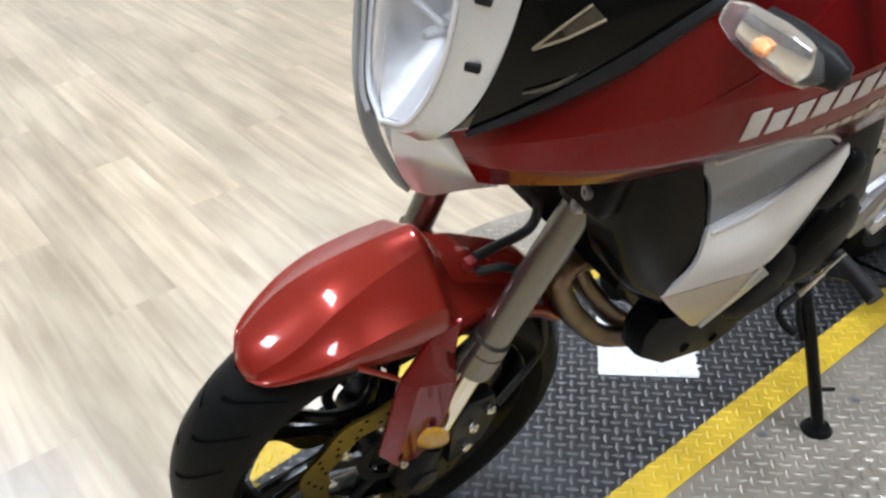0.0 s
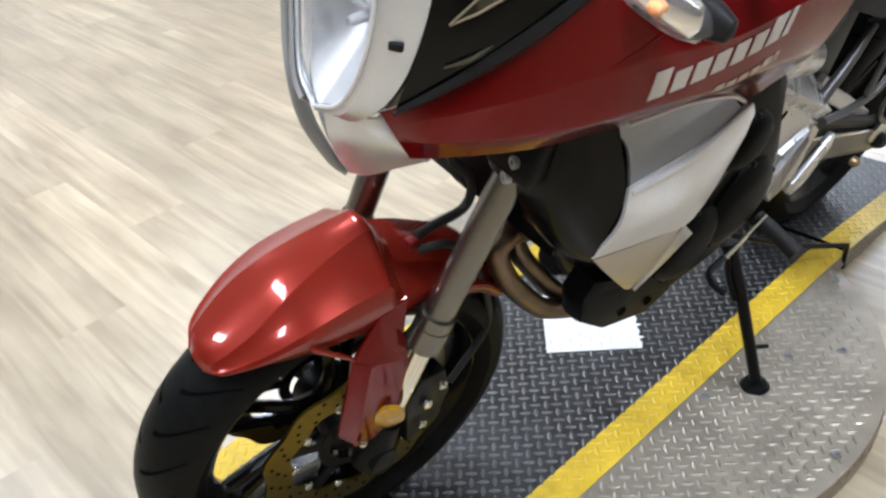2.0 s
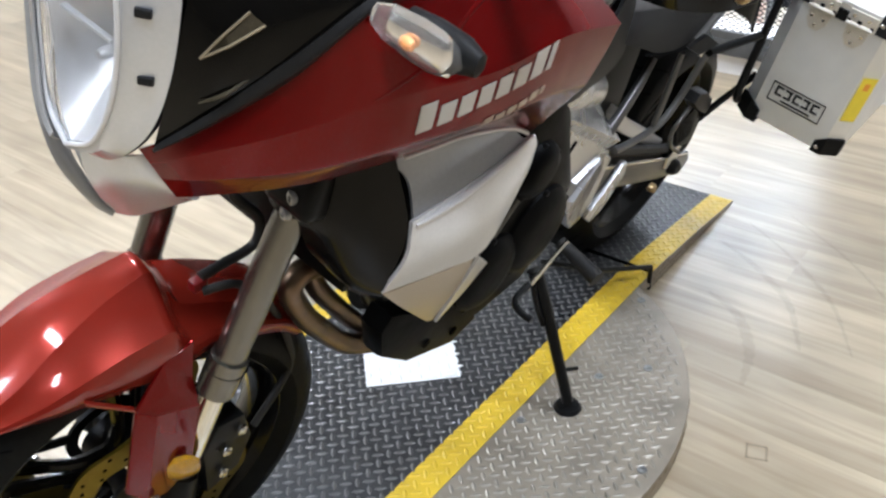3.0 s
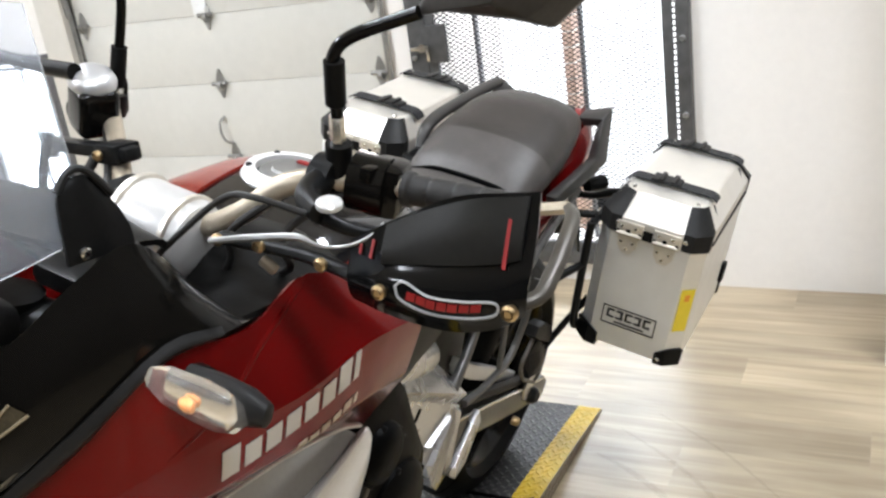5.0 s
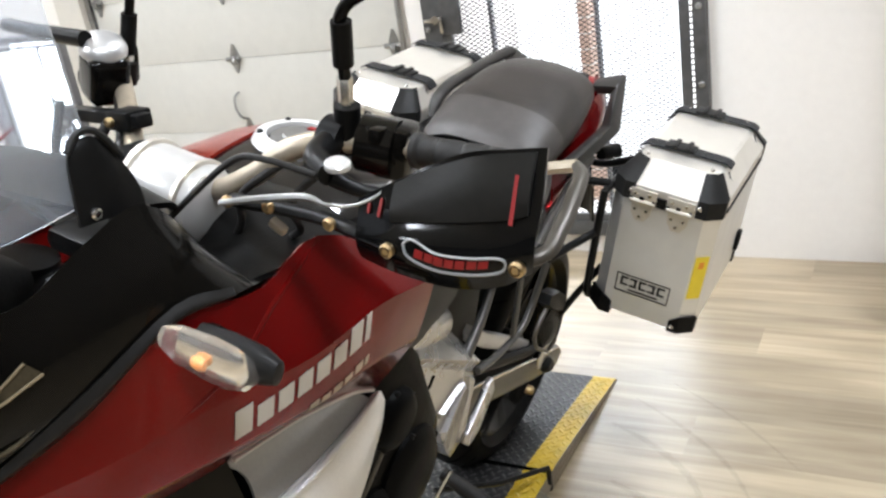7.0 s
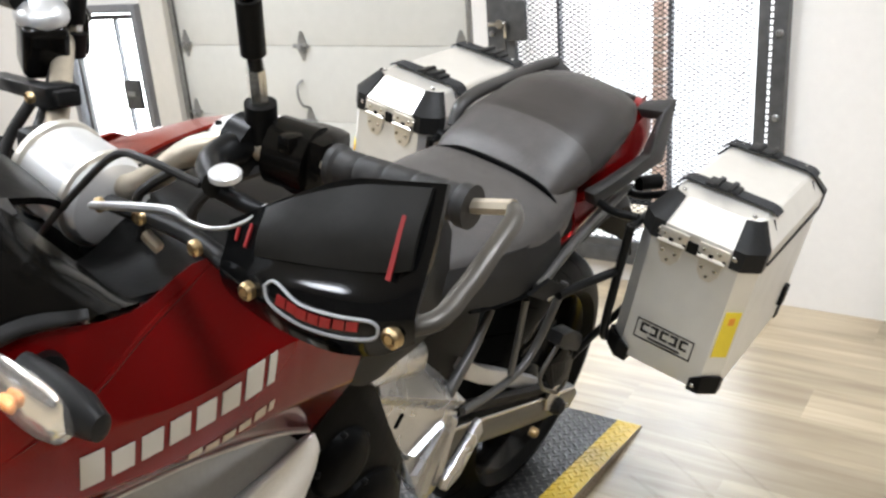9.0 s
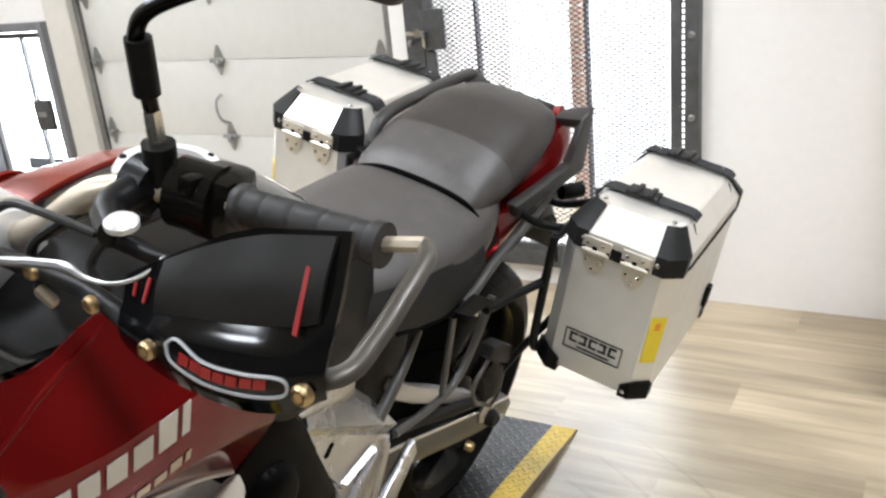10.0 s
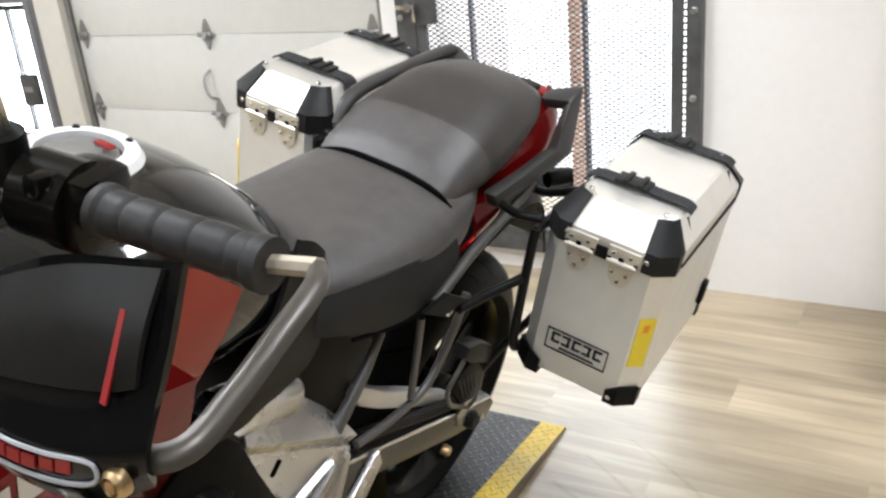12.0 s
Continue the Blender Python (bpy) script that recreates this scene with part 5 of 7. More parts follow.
for s in (1, -1):
    case = slab([(0.395, 0.50), (0.385, 0.57), (0.425, 0.67), (0.47, 0.79), (0.55, 0.845), (0.60, 0.79), (0.635, 0.72), (0.69, 0.62), (0.70, 0.52), (0.62, 0.44), (0.50, 0.43)], 0.1, 0.178, 0.022)
    part("crankcase", case if s > 0 else moved(case, MIRROR), M_ENGINE, engine, "black crankcase with round covers")
    for (y, z), r in (((0.47, 0.555), 0.07), ((0.59, 0.575), 0.082), ((0.53, 0.72), 0.048)):
        dome = moved(lathe([(0, 0.2), (r * 0.5, 0.199), (r * 0.8, 0.194), (r * 0.97, 0.184), (r, 0.172), (0, 0.172)], 32, "x"), pose(0, y, z))
        part("case_cover", dome if s > 0 else moved(dome, MIRROR), M_ENGINE, engine, "domed black engine cover")
        for k in range(5):
            a = 2 * math.pi * k / 5 + 0.4
            part("cover_bolt", moved(bolt(0.0055, 0.006, "x"), pose(s * 0.181, y + (r - 0.004) * math.cos(a), z + (r - 0.004) * math.sin(a), 0, 0, 0 if s > 0 else 180)), M_DARK, engine)
part("belly_pan", slab([(0.262, 0.600), (0.245, 0.575), (0.258, 0.517), (0.324, 0.457), (0.44, 0.412), (0.50, 0.43), (0.47, 0.50), (0.37, 0.545), (0.30, 0.58)], 0.135, 0.178, 0.012), M_ENGINE, engine, "scuffed black engine guard")
for k, (y, z) in enumerate(((0.36, 0.475), (0.43, 0.452))):
    part("guard_hole", moved(lathe([(0, 0), (0.008, 0), (0.008, 0.002), (0, 0.002)], 14, "x"), pose(0.1785, y, z)), M_SEAM, engine)
part("header_pipe", tube([(0.078, 0.40, 0.565), (0.077, 0.335, 0.588), (0.075, 0.29, 0.608), (0.075, 0.234, 0.634), (0.075, 0.195, 0.647), (0.075, 0.174, 0.628), (0.075, 0.197, 0.571), (0.075, 0.240, 0.505), (0.077, 0.308, 0.424), (0.08, 0.39, 0.37)], 0.0165, 16), M_HEADER, bike, "bronze-stained exhaust header pipe")
part("header_pipe", tube([(0.045, 0.36, 0.60), (0.046, 0.29, 0.615), (0.048, 0.243, 0.60), (0.05, 0.252, 0.56), (0.05, 0.295, 0.496), (0.052, 0.352, 0.42), (0.055, 0.42, 0.35)], 0.0155, 16), M_HEADER, bike, "bronze-stained exhaust header pipe")
part("oxygen_sensor", tube([(0.075, 0.31, 0.555), (0.075, 0.34, 0.50), (0.075, 0.37, 0.46)], [0.007, 0.011, 0.009], 10, smooth=False), M_DARK, bike, "dark sensor plug in the exhaust")
part("silencer", tube([(0.0, 0.42, 0.40), (0.0, 0.55, 0.36), (0.02, 0.8, 0.36)], [0.03, 0.07, 0.07], 16), M_DARK, bike)
part("sump", box(0.2, 0.24, 0.1, 0.03, (0, 0.56, 0.42)), M_ENGINE, engine)
for pts_, r in (([(0.03, 0.20, 0.90), (0.02, 0.12, 0.83), (0.02, 0.123, 0.77), (0.02, 0.163, 0.715), (0.02, 0.160, 0.671), (0.02, 0.108, 0.666), (0.02, 0.078, 0.664)], 0.0065),
                ([(0.03, 0.075, 0.650), (0.05, 0.109, 0.657), (0.05, 0.158, 0.597), (0.05, 0.205, 0.49), (0.05, 0.215, 0.41), (0.055, 0.15, 0.34)], 0.0055),
                ([(-0.02, 0.24, 0.93), (-0.05, 0.15, 0.86), (-0.03, 0.13, 0.74)], 0.006)):
    part("brake_hose", tube(pts_, r, 10), M_GRIP, bike, "black brake hose")
part("hose_union", box(0.014, 0.02, 0.016, 0.003, (0.02, 0.075, 0.655)), M_REDPRINT, bike)

# ---- tank ----
def loft(rows, n=20, power=2.6):
    """A rounded body: rows of (y, half width, bottom, top, squareness of the top)."""
    cols = list(zip(*rows))
    k = 5 * (len(rows) - 1) + 1
    ys = np.interp(np.linspace(0, len(rows) - 1, k), range(len(rows)), cols[0])
    vals = [glide([Vector((i, c, 0)) for i, c in enumerate(col)], 5) for col in cols[1:]]
    bm, rings = bmesh.new(), []
    for j, y in enumerate(ys):
        hw, lo, hi = (vals[m][j].y for m in range(3))
        cz, hz = (lo + hi) / 2, (hi - lo) / 2
        ring_ = []
        for a in range(n):
            t = 2 * math.pi * a / n
            c, s = math.cos(t), math.sin(t)
            ring_.append(Vector((hw * math.copysign(abs(c) ** (2 / power), c), y, cz + hz * math.copysign(abs(s) ** (2 / power), s))))
        rings.append(ring_)
    ring_skin(bm, rings)
    bmesh.ops.recalc_face_normals(bm, faces=bm.faces)
    return bm


tank = part("tank", loft([(0.33, 0.09, 0.90, 1.0), (0.38, 0.13, 0.88, 1.034), (0.47, 0.158, 0.86, 1.060), (0.56, 0.17, 0.85, 1.066), (0.65, 0.162, 0.84, 1.050), (0.74, 0.135, 0.82, 0.985), (0.82, 0.11, 0.81, 0.915), (0.87, 0.09, 0.81, 0.88)], 28, 2.5), M_TANK, bike, "gloss black fuel tank")
part("tank_cap", lathe([(0, 0.009), (0.019, 0.009), (0.021, 0.006), (0.035, 0.006), (0.0365, 0.004), (0.0365, 0), (0, 0)], 36), M_ZINC, tank, "bright round filler cap", m=pose(-0.012, 0.555, 1.064, 1, 0, 0))
part("cap_ring", lathe([(0.041, 0.0), (0.041, 0.0095), (0.044, 0.0105), (0.055, 0.0085), (0.06, 0.0)], 36, closed=True), M_SILVER, tank, "pale ring round the filler cap", m=pose(-0.012, 0.555, 1.064, 1, 0, 0))
for k in range(5):
    a = 2 * math.pi * k / 5
    part("cap_screw", moved(bolt(0.004, 0.004, "z"), pose(-0.012 + 0.049 * math.cos(a), 0.555 + 0.049 * math.sin(a), 1.0725)), M_DARK, tank)
part("cap_mark", box(0.022, 0.009, 0.003, 0.001, (0.0, 0.575, 1.076)), M_REDPRINT, tank)
part("tank_shoulder", sheet([[(-0.07, 0.40, 1.039), (-0.122, 0.40, 1.022), (-0.163, 0.40, 1.012), (-0.178, 0.40, 0.98)], [(-0.07, 0.47, 1.0585), (-0.122, 0.47, 1.043), (-0.166, 0.47, 1.024), (-0.184, 0.47, 0.98)], [(-0.072, 0.56, 1.065), (-0.124, 0.56, 1.048), (-0.168, 0.56, 1.014), (-0.184, 0.56, 0.97)], [(-0.085, 0.63, 1.051), (-0.128, 0.64, 1.030), (-0.162, 0.64, 1.000), (-0.176, 0.63, 0.96)]], 0.004), M_RED2, tank, "red panel over the tank's shoulder")
for s in (1, -1):
    dz = 0.0 if s > 0 else -0.028
    part("tank_side", sheet([[(s * 0.172, 0.41, 1.045 + dz), (s * 0.180, 0.41, 0.99), (s * 0.186, 0.43, 0.93)], [(s * 0.170, 0.47, 1.060 + dz), (s * 0.180, 0.465, 1.0), (s * 0.185, 0.47, 0.92)], [(s * 0.172, 0.525, 1.034 + dz), (s * 0.180, 0.515, 0.985), (s * 0.182, 0.50, 0.915)], [(s * 0.174, 0.582, 0.990), (s * 0.178, 0.56, 0.955), (s * 0.178, 0.515, 0.905)]], 0.004), M_RED2, tank, "red tank side panel", sharp=80)
    # The flap's dark vinyl stands for shade on the seat's side.
    part("seat_flap", sheet([[(s * 0.132, 0.72, 0.885), (s * 0.150, 0.72, 0.872), (s * 0.158, 0.72, 0.852)], [(s * 0.148, 0.77, 0.885), (s * 0.163, 0.77, 0.86), (s * 0.167, 0.77, 0.834)], [(s * 0.152, 0.89, 0.865), (s * 0.164, 0.888, 0.83), (s * 0.168, 0.888, 0.788)], [(s * 0.152, 0.985, 0.855), (s * 0.163, 0.988, 0.82), (s * 0.167, 0.988, 0.784)], [(s * 0.140, 1.07, 0.86), (s * 0.152, 1.08, 0.83), (s * 0.156, 1.08, 0.803)]], 0.006), M_FLAP, bike, "side flap of the rider seat, its shade put in as darker vinyl")
    part("knee_panel", sheet([[(s * 0.164, 0.68, 1.0), (s * 0.175, 0.62, 0.91), (s * 0.19, 0.50, 0.86)], [(s * 0.145, 0.73, 0.97), (s * 0.168, 0.68, 0.87), (s * 0.18, 0.56, 0.82)], [(s * 0.125, 0.78, 0.93), (s * 0.158, 0.74, 0.83), (s * 0.165, 0.64, 0.80)]], 0.005), M_BLACK, tank, "matte black knee panel")

# ---- seats and tail ----
seat = part("rider_seat", loft([(0.70, 0.085, 0.83, 0.885), (0.76, 0.12, 0.81, 0.893), (0.86, 0.15, 0.775, 0.897), (0.97, 0.157, 0.755, 0.903), (1.06, 0.15, 0.755, 0.912), (1.14, 0.135, 0.775, 0.918), (1.2, 0.11, 0.80, 0.915)], 28, 2.7), M_SEAT2, bike, "charcoal grained rider seat")
pas = part("passenger_seat", loft([(1.066, 0.112, 0.86, 0.908), (1.095, 0.122, 0.85, 0.936), (1.165, 0.129, 0.85, 0.974), (1.23, 0.128, 0.855, 0.994), (1.30, 0.122, 0.87, 1.010), (1.39, 0.107, 0.90, 1.004), (1.45, 0.08, 0.93, 0.978), (1.475, 0.05, 0.94, 0.965)], 28, 2.5), M_SEAT, bike, "black grained passenger seat with a charcoal front")
two = bmesh.new()
two.from_mesh(pas.data)
cut_at, cut_dir = Vector((0, 1.163, 0.98)), Vector((0, 0.955, 0.296))
bmesh.ops.bisect_plane(two, geom=two.verts[:] + two.edges[:] + two.faces[:], plane_co=cut_at, plane_no=cut_dir)
for f in two.faces:
    f.material_index = 1 if (f.calc_center_median() - cut_at).dot(cut_dir) < 0 else 0
two.to_mesh(pas.data)
two.free()
pas.data.materials.append(M_SEAT2)
part("seat_seam", tube([(-0.11, 1.070, 0.897), (-0.06, 1.068, 0.9125), (0.0, 1.067, 0.9155), (0.06, 1.067, 0.913), (0.105, 1.070, 0.903), (0.128, 1.078, 0.886)], [0.002, 0.0045, 0.005, 0.005, 0.0045, 0.002], 8), M_SEAM, pas)
part("seat_skirt_seam", tube([(0.166, 0.80, 0.812), (0.168, 0.90, 0.785), (0.166, 1.02, 0.765), (0.15, 1.12, 0.765)], 0.003, 6), M_SEAM, seat)
for s in (1, -1):
    X = lambda x, y, z: (s * x, y, z)
    part("tail_panel", sheet([[X(0.112, 1.17, 0.862), X(0.130, 1.18, 0.80), X(0.125, 1.10, 0.775)], [X(0.104, 1.32, 0.915), X(0.126, 1.32, 0.85), X(0.125, 1.24, 0.80)], [X(0.080, 1.46, 0.955), X(0.116, 1.45, 0.90), X(0.115, 1.40, 0.855)], [X(0.07, 1.505, 0.97), X(0.10, 1.50, 0.92), X(0.1, 1.48, 0.89)]], 0.005), M_RED, bike, "red tail side panel")
    rail = part("grab_rail", facets([X(0.146, 1.185, 0.876), X(0.152, 1.395, 0.900), X(0.160, 1.452, 0.878), X(0.146, 1.205, 0.848), X(0.130, 1.462, 0.966), X(0.134, 1.506, 0.987), X(0.075, 1.452, 0.957), X(0.078, 1.488, 0.968), X(0.149, 1.29, 0.884), X(0.151, 1.33, 0.858)],
                                [(0, 8, 9, 3), (8, 1, 2, 9), (1, 4, 5, 2), (4, 6, 7, 5)], 0.022, 0.005), M_RAIL, bike, "grey cast grab rail beside the seat")
    part("rail_arm", tube([X(0.128, 1.135, 0.915), X(0.133, 1.16, 0.945), X(0.14, 1.22, 0.958), X(0.142, 1.32, 0.965), X(0.142, 1.42, 0.972), X(0.134, 1.49, 0.978)], [0.009, 0.013, 0.014, 0.014, 0.014, 0.014], 12, flat=0.8), M_RAIL, rail) if s < 0 else None
    part("rail_socket", tube([X(0.13, 1.44, 0.82), X(0.155, 1.48, 0.825)], 0.016, 12), M_BLACK, bike)
part("tail_light", box(0.14, 0.05, 0.05, 0.015, (0, 1.52, 0.93)), M_REDPRINT, bike, "red tail light")
part("tail_top", box(0.1, 0.06, 0.018, 0.007, (0, 1.485, 0.955)), M_BLACK, bike)
part("rear_fender", sheet([[(-0.085, 1.1, 0.66), (-0.05, 1.1, 0.70), (0.05, 1.1, 0.70), (0.085, 1.1, 0.66)], [(-0.09, 1.3, 0.70), (-0.05, 1.3, 0.76), (0.05, 1.3, 0.76), (0.09, 1.3, 0.70)], [(-0.085, 1.55, 0.72), (-0.05, 1.55, 0.76), (0.05, 1.55, 0.76), (0.085, 1.55, 0.72)], [(-0.08, 1.68, 0.55), (-0.05, 1.7, 0.57), (0.05, 1.7, 0.57), (0.08, 1.68, 0.55)]], 0.006), M_BLACK, bike, "black rear fender")

# ---- frame, swingarm, stands ----
M_SWING = material("dark_swingarm_paint", (0.09, 0.083, 0.072), 0.3, 0.5, 0.15, 60, 0.05)
for s in (1, -1):
    X = lambda x, y, z: (s * x, y, z)
    side_ = Matrix.Identity(4) if s > 0 else MIRROR
    plate = part("peg_bracket", moved(slab([(0.575, 0.752), (0.60, 0.778), (0.618, 0.770), (0.706, 0.718), (0.80, 0.660), (0.836, 0.634), (0.850, 0.60), (0.846, 0.578), (0.840, 0.50), (0.833, 0.452), (0.80, 0.443), (0.778, 0.468), (0.739, 0.541), (0.714, 0.585), (0.66, 0.648), (0.618, 0.694), (0.59, 0.718)], 0.128, 0.156, 0.004), side_), M_ALU, bike, "cast aluminium frame bracket", sharp=25)
    part("bracket_ridge", facets([X(0.157, 0.612, 0.748), X(0.157, 0.826, 0.615), X(0.170, 0.840, 0.634), X(0.168, 0.612, 0.768), X(0.142, 0.628, 0.800), X(0.136, 0.735, 0.752), X(0.136, 0.800, 0.690), X(0.150, 0.842, 0.640)], [(0, 1, 2, 3), (3, 2, 7, 6, 5, 4)], 0.006, 0.0016), M_ALU, plate, "bright cast ridge", sharp=15)
    for (ya, za), (yb, zb), w_ in (((0.802, 0.612), (0.722, 0.588), 0.010), ((0.806, 0.606), (0.742, 0.536), 0.009), ((0.838, 0.60), (0.822, 0.462), 0.010), ((0.822, 0.585), (0.785, 0.470), 0.007), ((0.640, 0.688), (0.722, 0.585), 0.008)):
        d_ = Vector((0, yb - ya, zb - za)).normalized()
        n_ = Vector((0, -d_.z, d_.y)) * w_ * 0.5
        a_, b_ = Vector((0.154, ya, za)), Vector((0.154, yb, zb))
        up_ = Vector((0.011, 0, 0))
        wedge = facets([a_ - n_, a_ + n_, b_ + n_, b_ - n_, a_ + d_ * 0.006 + up_, b_ - d_ * 0.006 + up_], [(0, 3, 5, 4), (1, 4, 5, 2), (0, 4, 1), (3, 2, 5)], 0)
        part("bracket_rib", moved(wedge, side_), M_ALU, plate, sharp=10)
    part("bracket_slot", moved(moved(slab([(-0.010, -0.005), (0.010, -0.005), (0.012, 0), (0.010, 0.005), (-0.010, 0.005), (-0.012, 0)], 0, 0.0012, 0), pose(0.1562, 0.682, 0.679, 55)), side_), M_SEAM, plate, smooth=False)
    part("bracket_groove", moved(moved(box(0.0012, 0.09, 0.004), pose(0.1564, 0.722, 0.690, -29)), side_), M_SEAM, plate, smooth=False)
    part("heel_plate", moved(slab([(0.892, 0.560), (0.904, 0.562), (0.918, 0.530), (0.872, 0.462), (0.835, 0.452), (0.818, 0.468), (0.822, 0.486)], 0.160, 0.174, 0.005), side_), M_ALU, plate, "cast aluminium heel plate", sharp=25)
    part("bracket_boss", moved(join(moved(lathe([(0, 0.170), (0.010, 0.170), (0.012, 0.166), (0.020, 0.166), (0.027, 0.162), (0.030, 0.154), (0.030, 0.11), (0, 0.11)], 28, "x"), pose(0, 0.588, 0.745)), tube([(0.13, 0.585, 0.76), (0.14, 0.61, 0.78)], 0.02, 14)), side_), M_ALU, plate, "round cast boss")
    part("bracket_bolt", moved(bolt(0.009, 0.006, "x"), pose(s * 0.166, 0.588, 0.745, 0, 0, 0 if s > 0 else 180)), M_STEEL, plate)
    part("engine_mount", tube([X(0.135, 0.585, 0.812), X(0.140, 0.60, 0.806), X(0.140, 0.70, 0.775), X(0.136, 0.714, 0.770)], [0.026, 0.031, 0.031, 0.024], 22, smooth=False), M_ALU, plate, "cast cylinder of the engine mount")
    part("down_tube", tube([X(0.168, 0.568, 0.748), X(0.172, 0.525, 0.690), X(0.172, 0.455, 0.605)], 0.0085, 12), M_SWING, bike, "grey steel down tube")
    F = material("grey_frame_tube", (0.11, 0.106, 0.1), 0.34, 0.6, 0.1, 60) if s > 0 else F
    for pts_, r in (([X(0.165, 0.975, 0.760), X(0.165, 0.982, 0.68), X(0.165, 0.986, 0.607)], 0.0055), ([X(0.167, 1.108, 0.742), X(0.167, 1.092, 0.698), X(0.166, 1.052, 0.623), X(0.165, 1.01, 0.597), X(0.164, 0.93, 0.595), X(0.160, 0.855, 0.600)], 0.0068), ([X(0.150, 0.895, 0.768), X(0.155, 0.852, 0.715), X(0.157, 0.800, 0.660)], [0.006, 0.0085, 0.0105]), ([X(0.172, 0.992, 0.778), X(0.15, 1.15, 0.80), X(0.13, 1.38, 0.83)], 0.0085)):
        part("frame_tube", tube(pts_, r, 12), F, bike, "grey steel frame tube")
    part("joint_plate", facets([X(0.172, 0.955, 0.782), X(0.175, 1.01, 0.792), X(0.185, 1.06, 0.765), X(0.178, 1.0, 0.758)], [(0, 1, 2, 3)], 0.008), M_DARK, bike)
    part("joint_bolt", moved(bolt(0.009, 0.008, "x"), pose(s * 0.176, 1.03, 0.752, 0, 0, 0 if s > 0 else 180)), M_STEEL, bike)
    part("main_frame_tube", tube([X(0.06, 0.29, 0.93), X(0.13, 0.42, 0.85), X(0.155, 0.6, 0.76)], 0.02, 14), M_DARK, bike)
    arm_ = slab([(0.84, 0.53), (0.90, 0.526), (1.2, 0.414), (1.40, 0.345), (1.425, 0.315), (1.40, 0.285), (1.25, 0.334), (0.97, 0.442), (0.84, 0.455)], 0.10, 0.138, 0.008)
    swing = part("swingarm", arm_ if s > 0 else moved(arm_, MIRROR), M_SWING, bike, "dark grey box-section swingarm", sharp=25)
    # Bright strip laid on as the highlight along the arm's top edge.
    part("swingarm_edge", tube([X(0.136, 0.86, 0.527), X(0.136, 0.91, 0.521), X(0.136, 1.2, 0.413), X(0.136, 1.39, 0.347)], 0.0035, 8), M_STEEL, swing, "bright strip painting the highlight on the top edge")
    for y_, z_ in ((1.30, 0.335), (1.36, 0.318)):
        part("adjuster_bolt", moved(bolt(0.007, 0.006, "x"), pose(s * 0.139, y_, z_, 0, 0, 0 if s > 0 else 180)), M_STEEL, swing)
    part("adjuster_nut", moved(bolt(0.0105, 0.016, "x"), pose(s * 0.139, 1.208, 0.336, 0, 0, 0 if s > 0 else 180)), M_BRASS, swing)
    part("axle_nut", tube([X(0.13, 1.30, 0.352), X(0.150, 1.298, 0.353), X(0.158, 1.297, 0.354)], [0.02, 0.019, 0.012], 14, smooth=False), M_GREY, bike, "dark axle nut")
    part("axle_block", moved(slab([(1.232, 0.405), (1.262, 0.432), (1.292, 0.412), (1.30, 0.372), (1.272, 0.358), (1.24, 0.372)], 0.126, 0.146, 0.004), side_), M_ALU, swing, "bright cast axle block", sharp=25)
    rail_ = slab([(0.905, 0.628), (0.916, 0.642), (0.945, 0.622), (1.00, 0.582), (1.08, 0.535), (1.245, 0.432), (1.238, 0.405), (1.08, 0.499), (0.99, 0.552), (0.93, 0.594)], 0.088, 0.114, 0.006)
    part("upper_rail", rail_ if s > 0 else moved(rail_, MIRROR), M_SILVER, swing, "silver upper rail of the swingarm", sharp=25)
    hanger = part("peg_hanger", moved(slab([(1.138, 0.600), (1.148, 0.619), (1.193, 0.608), (1.246, 0.573), (1.254, 0.546), (1.241, 0.536), (1.174, 0.573)], 0.146, 0.176, 0.006), side_), M_GREY, bike, "dark grey cast peg hanger", sharp=30)
    for pts_ in ([X(0.163, 1.246, 0.545), X(0.163, 1.252, 0.50), X(0.163, 1.25, 0.448), X(0.162, 1.225, 0.437)], [X(0.163, 1.165, 0.578), X(0.162, 1.125, 0.535), X(0.160, 1.15, 0.49), X(0.158, 1.186, 0.462), X(0.162, 1.226, 0.437)]):
        part("hanger_bar", tube(pts_, 0.0042, 10), M_SWING, hanger, "grey edge of the hanger")
    part("hub_guard", facets([X(0.15, 1.13, 0.54), X(0.155, 1.18, 0.57), X(0.155, 1.24, 0.535), X(0.155, 1.244, 0.455), X(0.15, 1.19, 0.468)], [(0, 1, 2, 3, 4)], 0.014, 0.004), M_ENGINE, hanger)
    for k in range(5):
        part("guard_rib", tube([X(0.166, 1.150 + 0.014 * k, 0.546 - 0.004 * k), X(0.166, 1.186 + 0.010 * k, 0.482 + 0.001 * k)], 0.003, 6), M_GREY, hanger)
    part("rack_strut", tube([X(0.164, 1.249, 0.515), X(0.19, 1.26, 0.575), X(0.226, 1.276, 0.65)], 0.0072, 10), M_DARK, bike, "black steel strut of the pannier rack")
    part("foot_peg", tube([X(0.16, 0.77, 0.43), X(0.2, 0.765, 0.425), X(0.255, 0.755, 0.42)], [0.012, 0.014, 0.016], 12), M_GRIP, bike, "rubber-topped rider foot peg")
part("battery_box", box(0.2, 0.2, 0.2, 0.02, (0, 0.87, 0.70)), M_BLACK, bike)
part("inner_fender", box(0.13, 0.12, 0.34, 0.03, (0, 0.95, 0.66)), M_BLACK, bike)
part("shift_lever", tube([(0.178, 0.65, 0.40), (0.175, 0.71, 0.42), (0.172, 0.77, 0.44)], 0.0045, 8), M_CHROME, bike, "bright shift linkage rod")
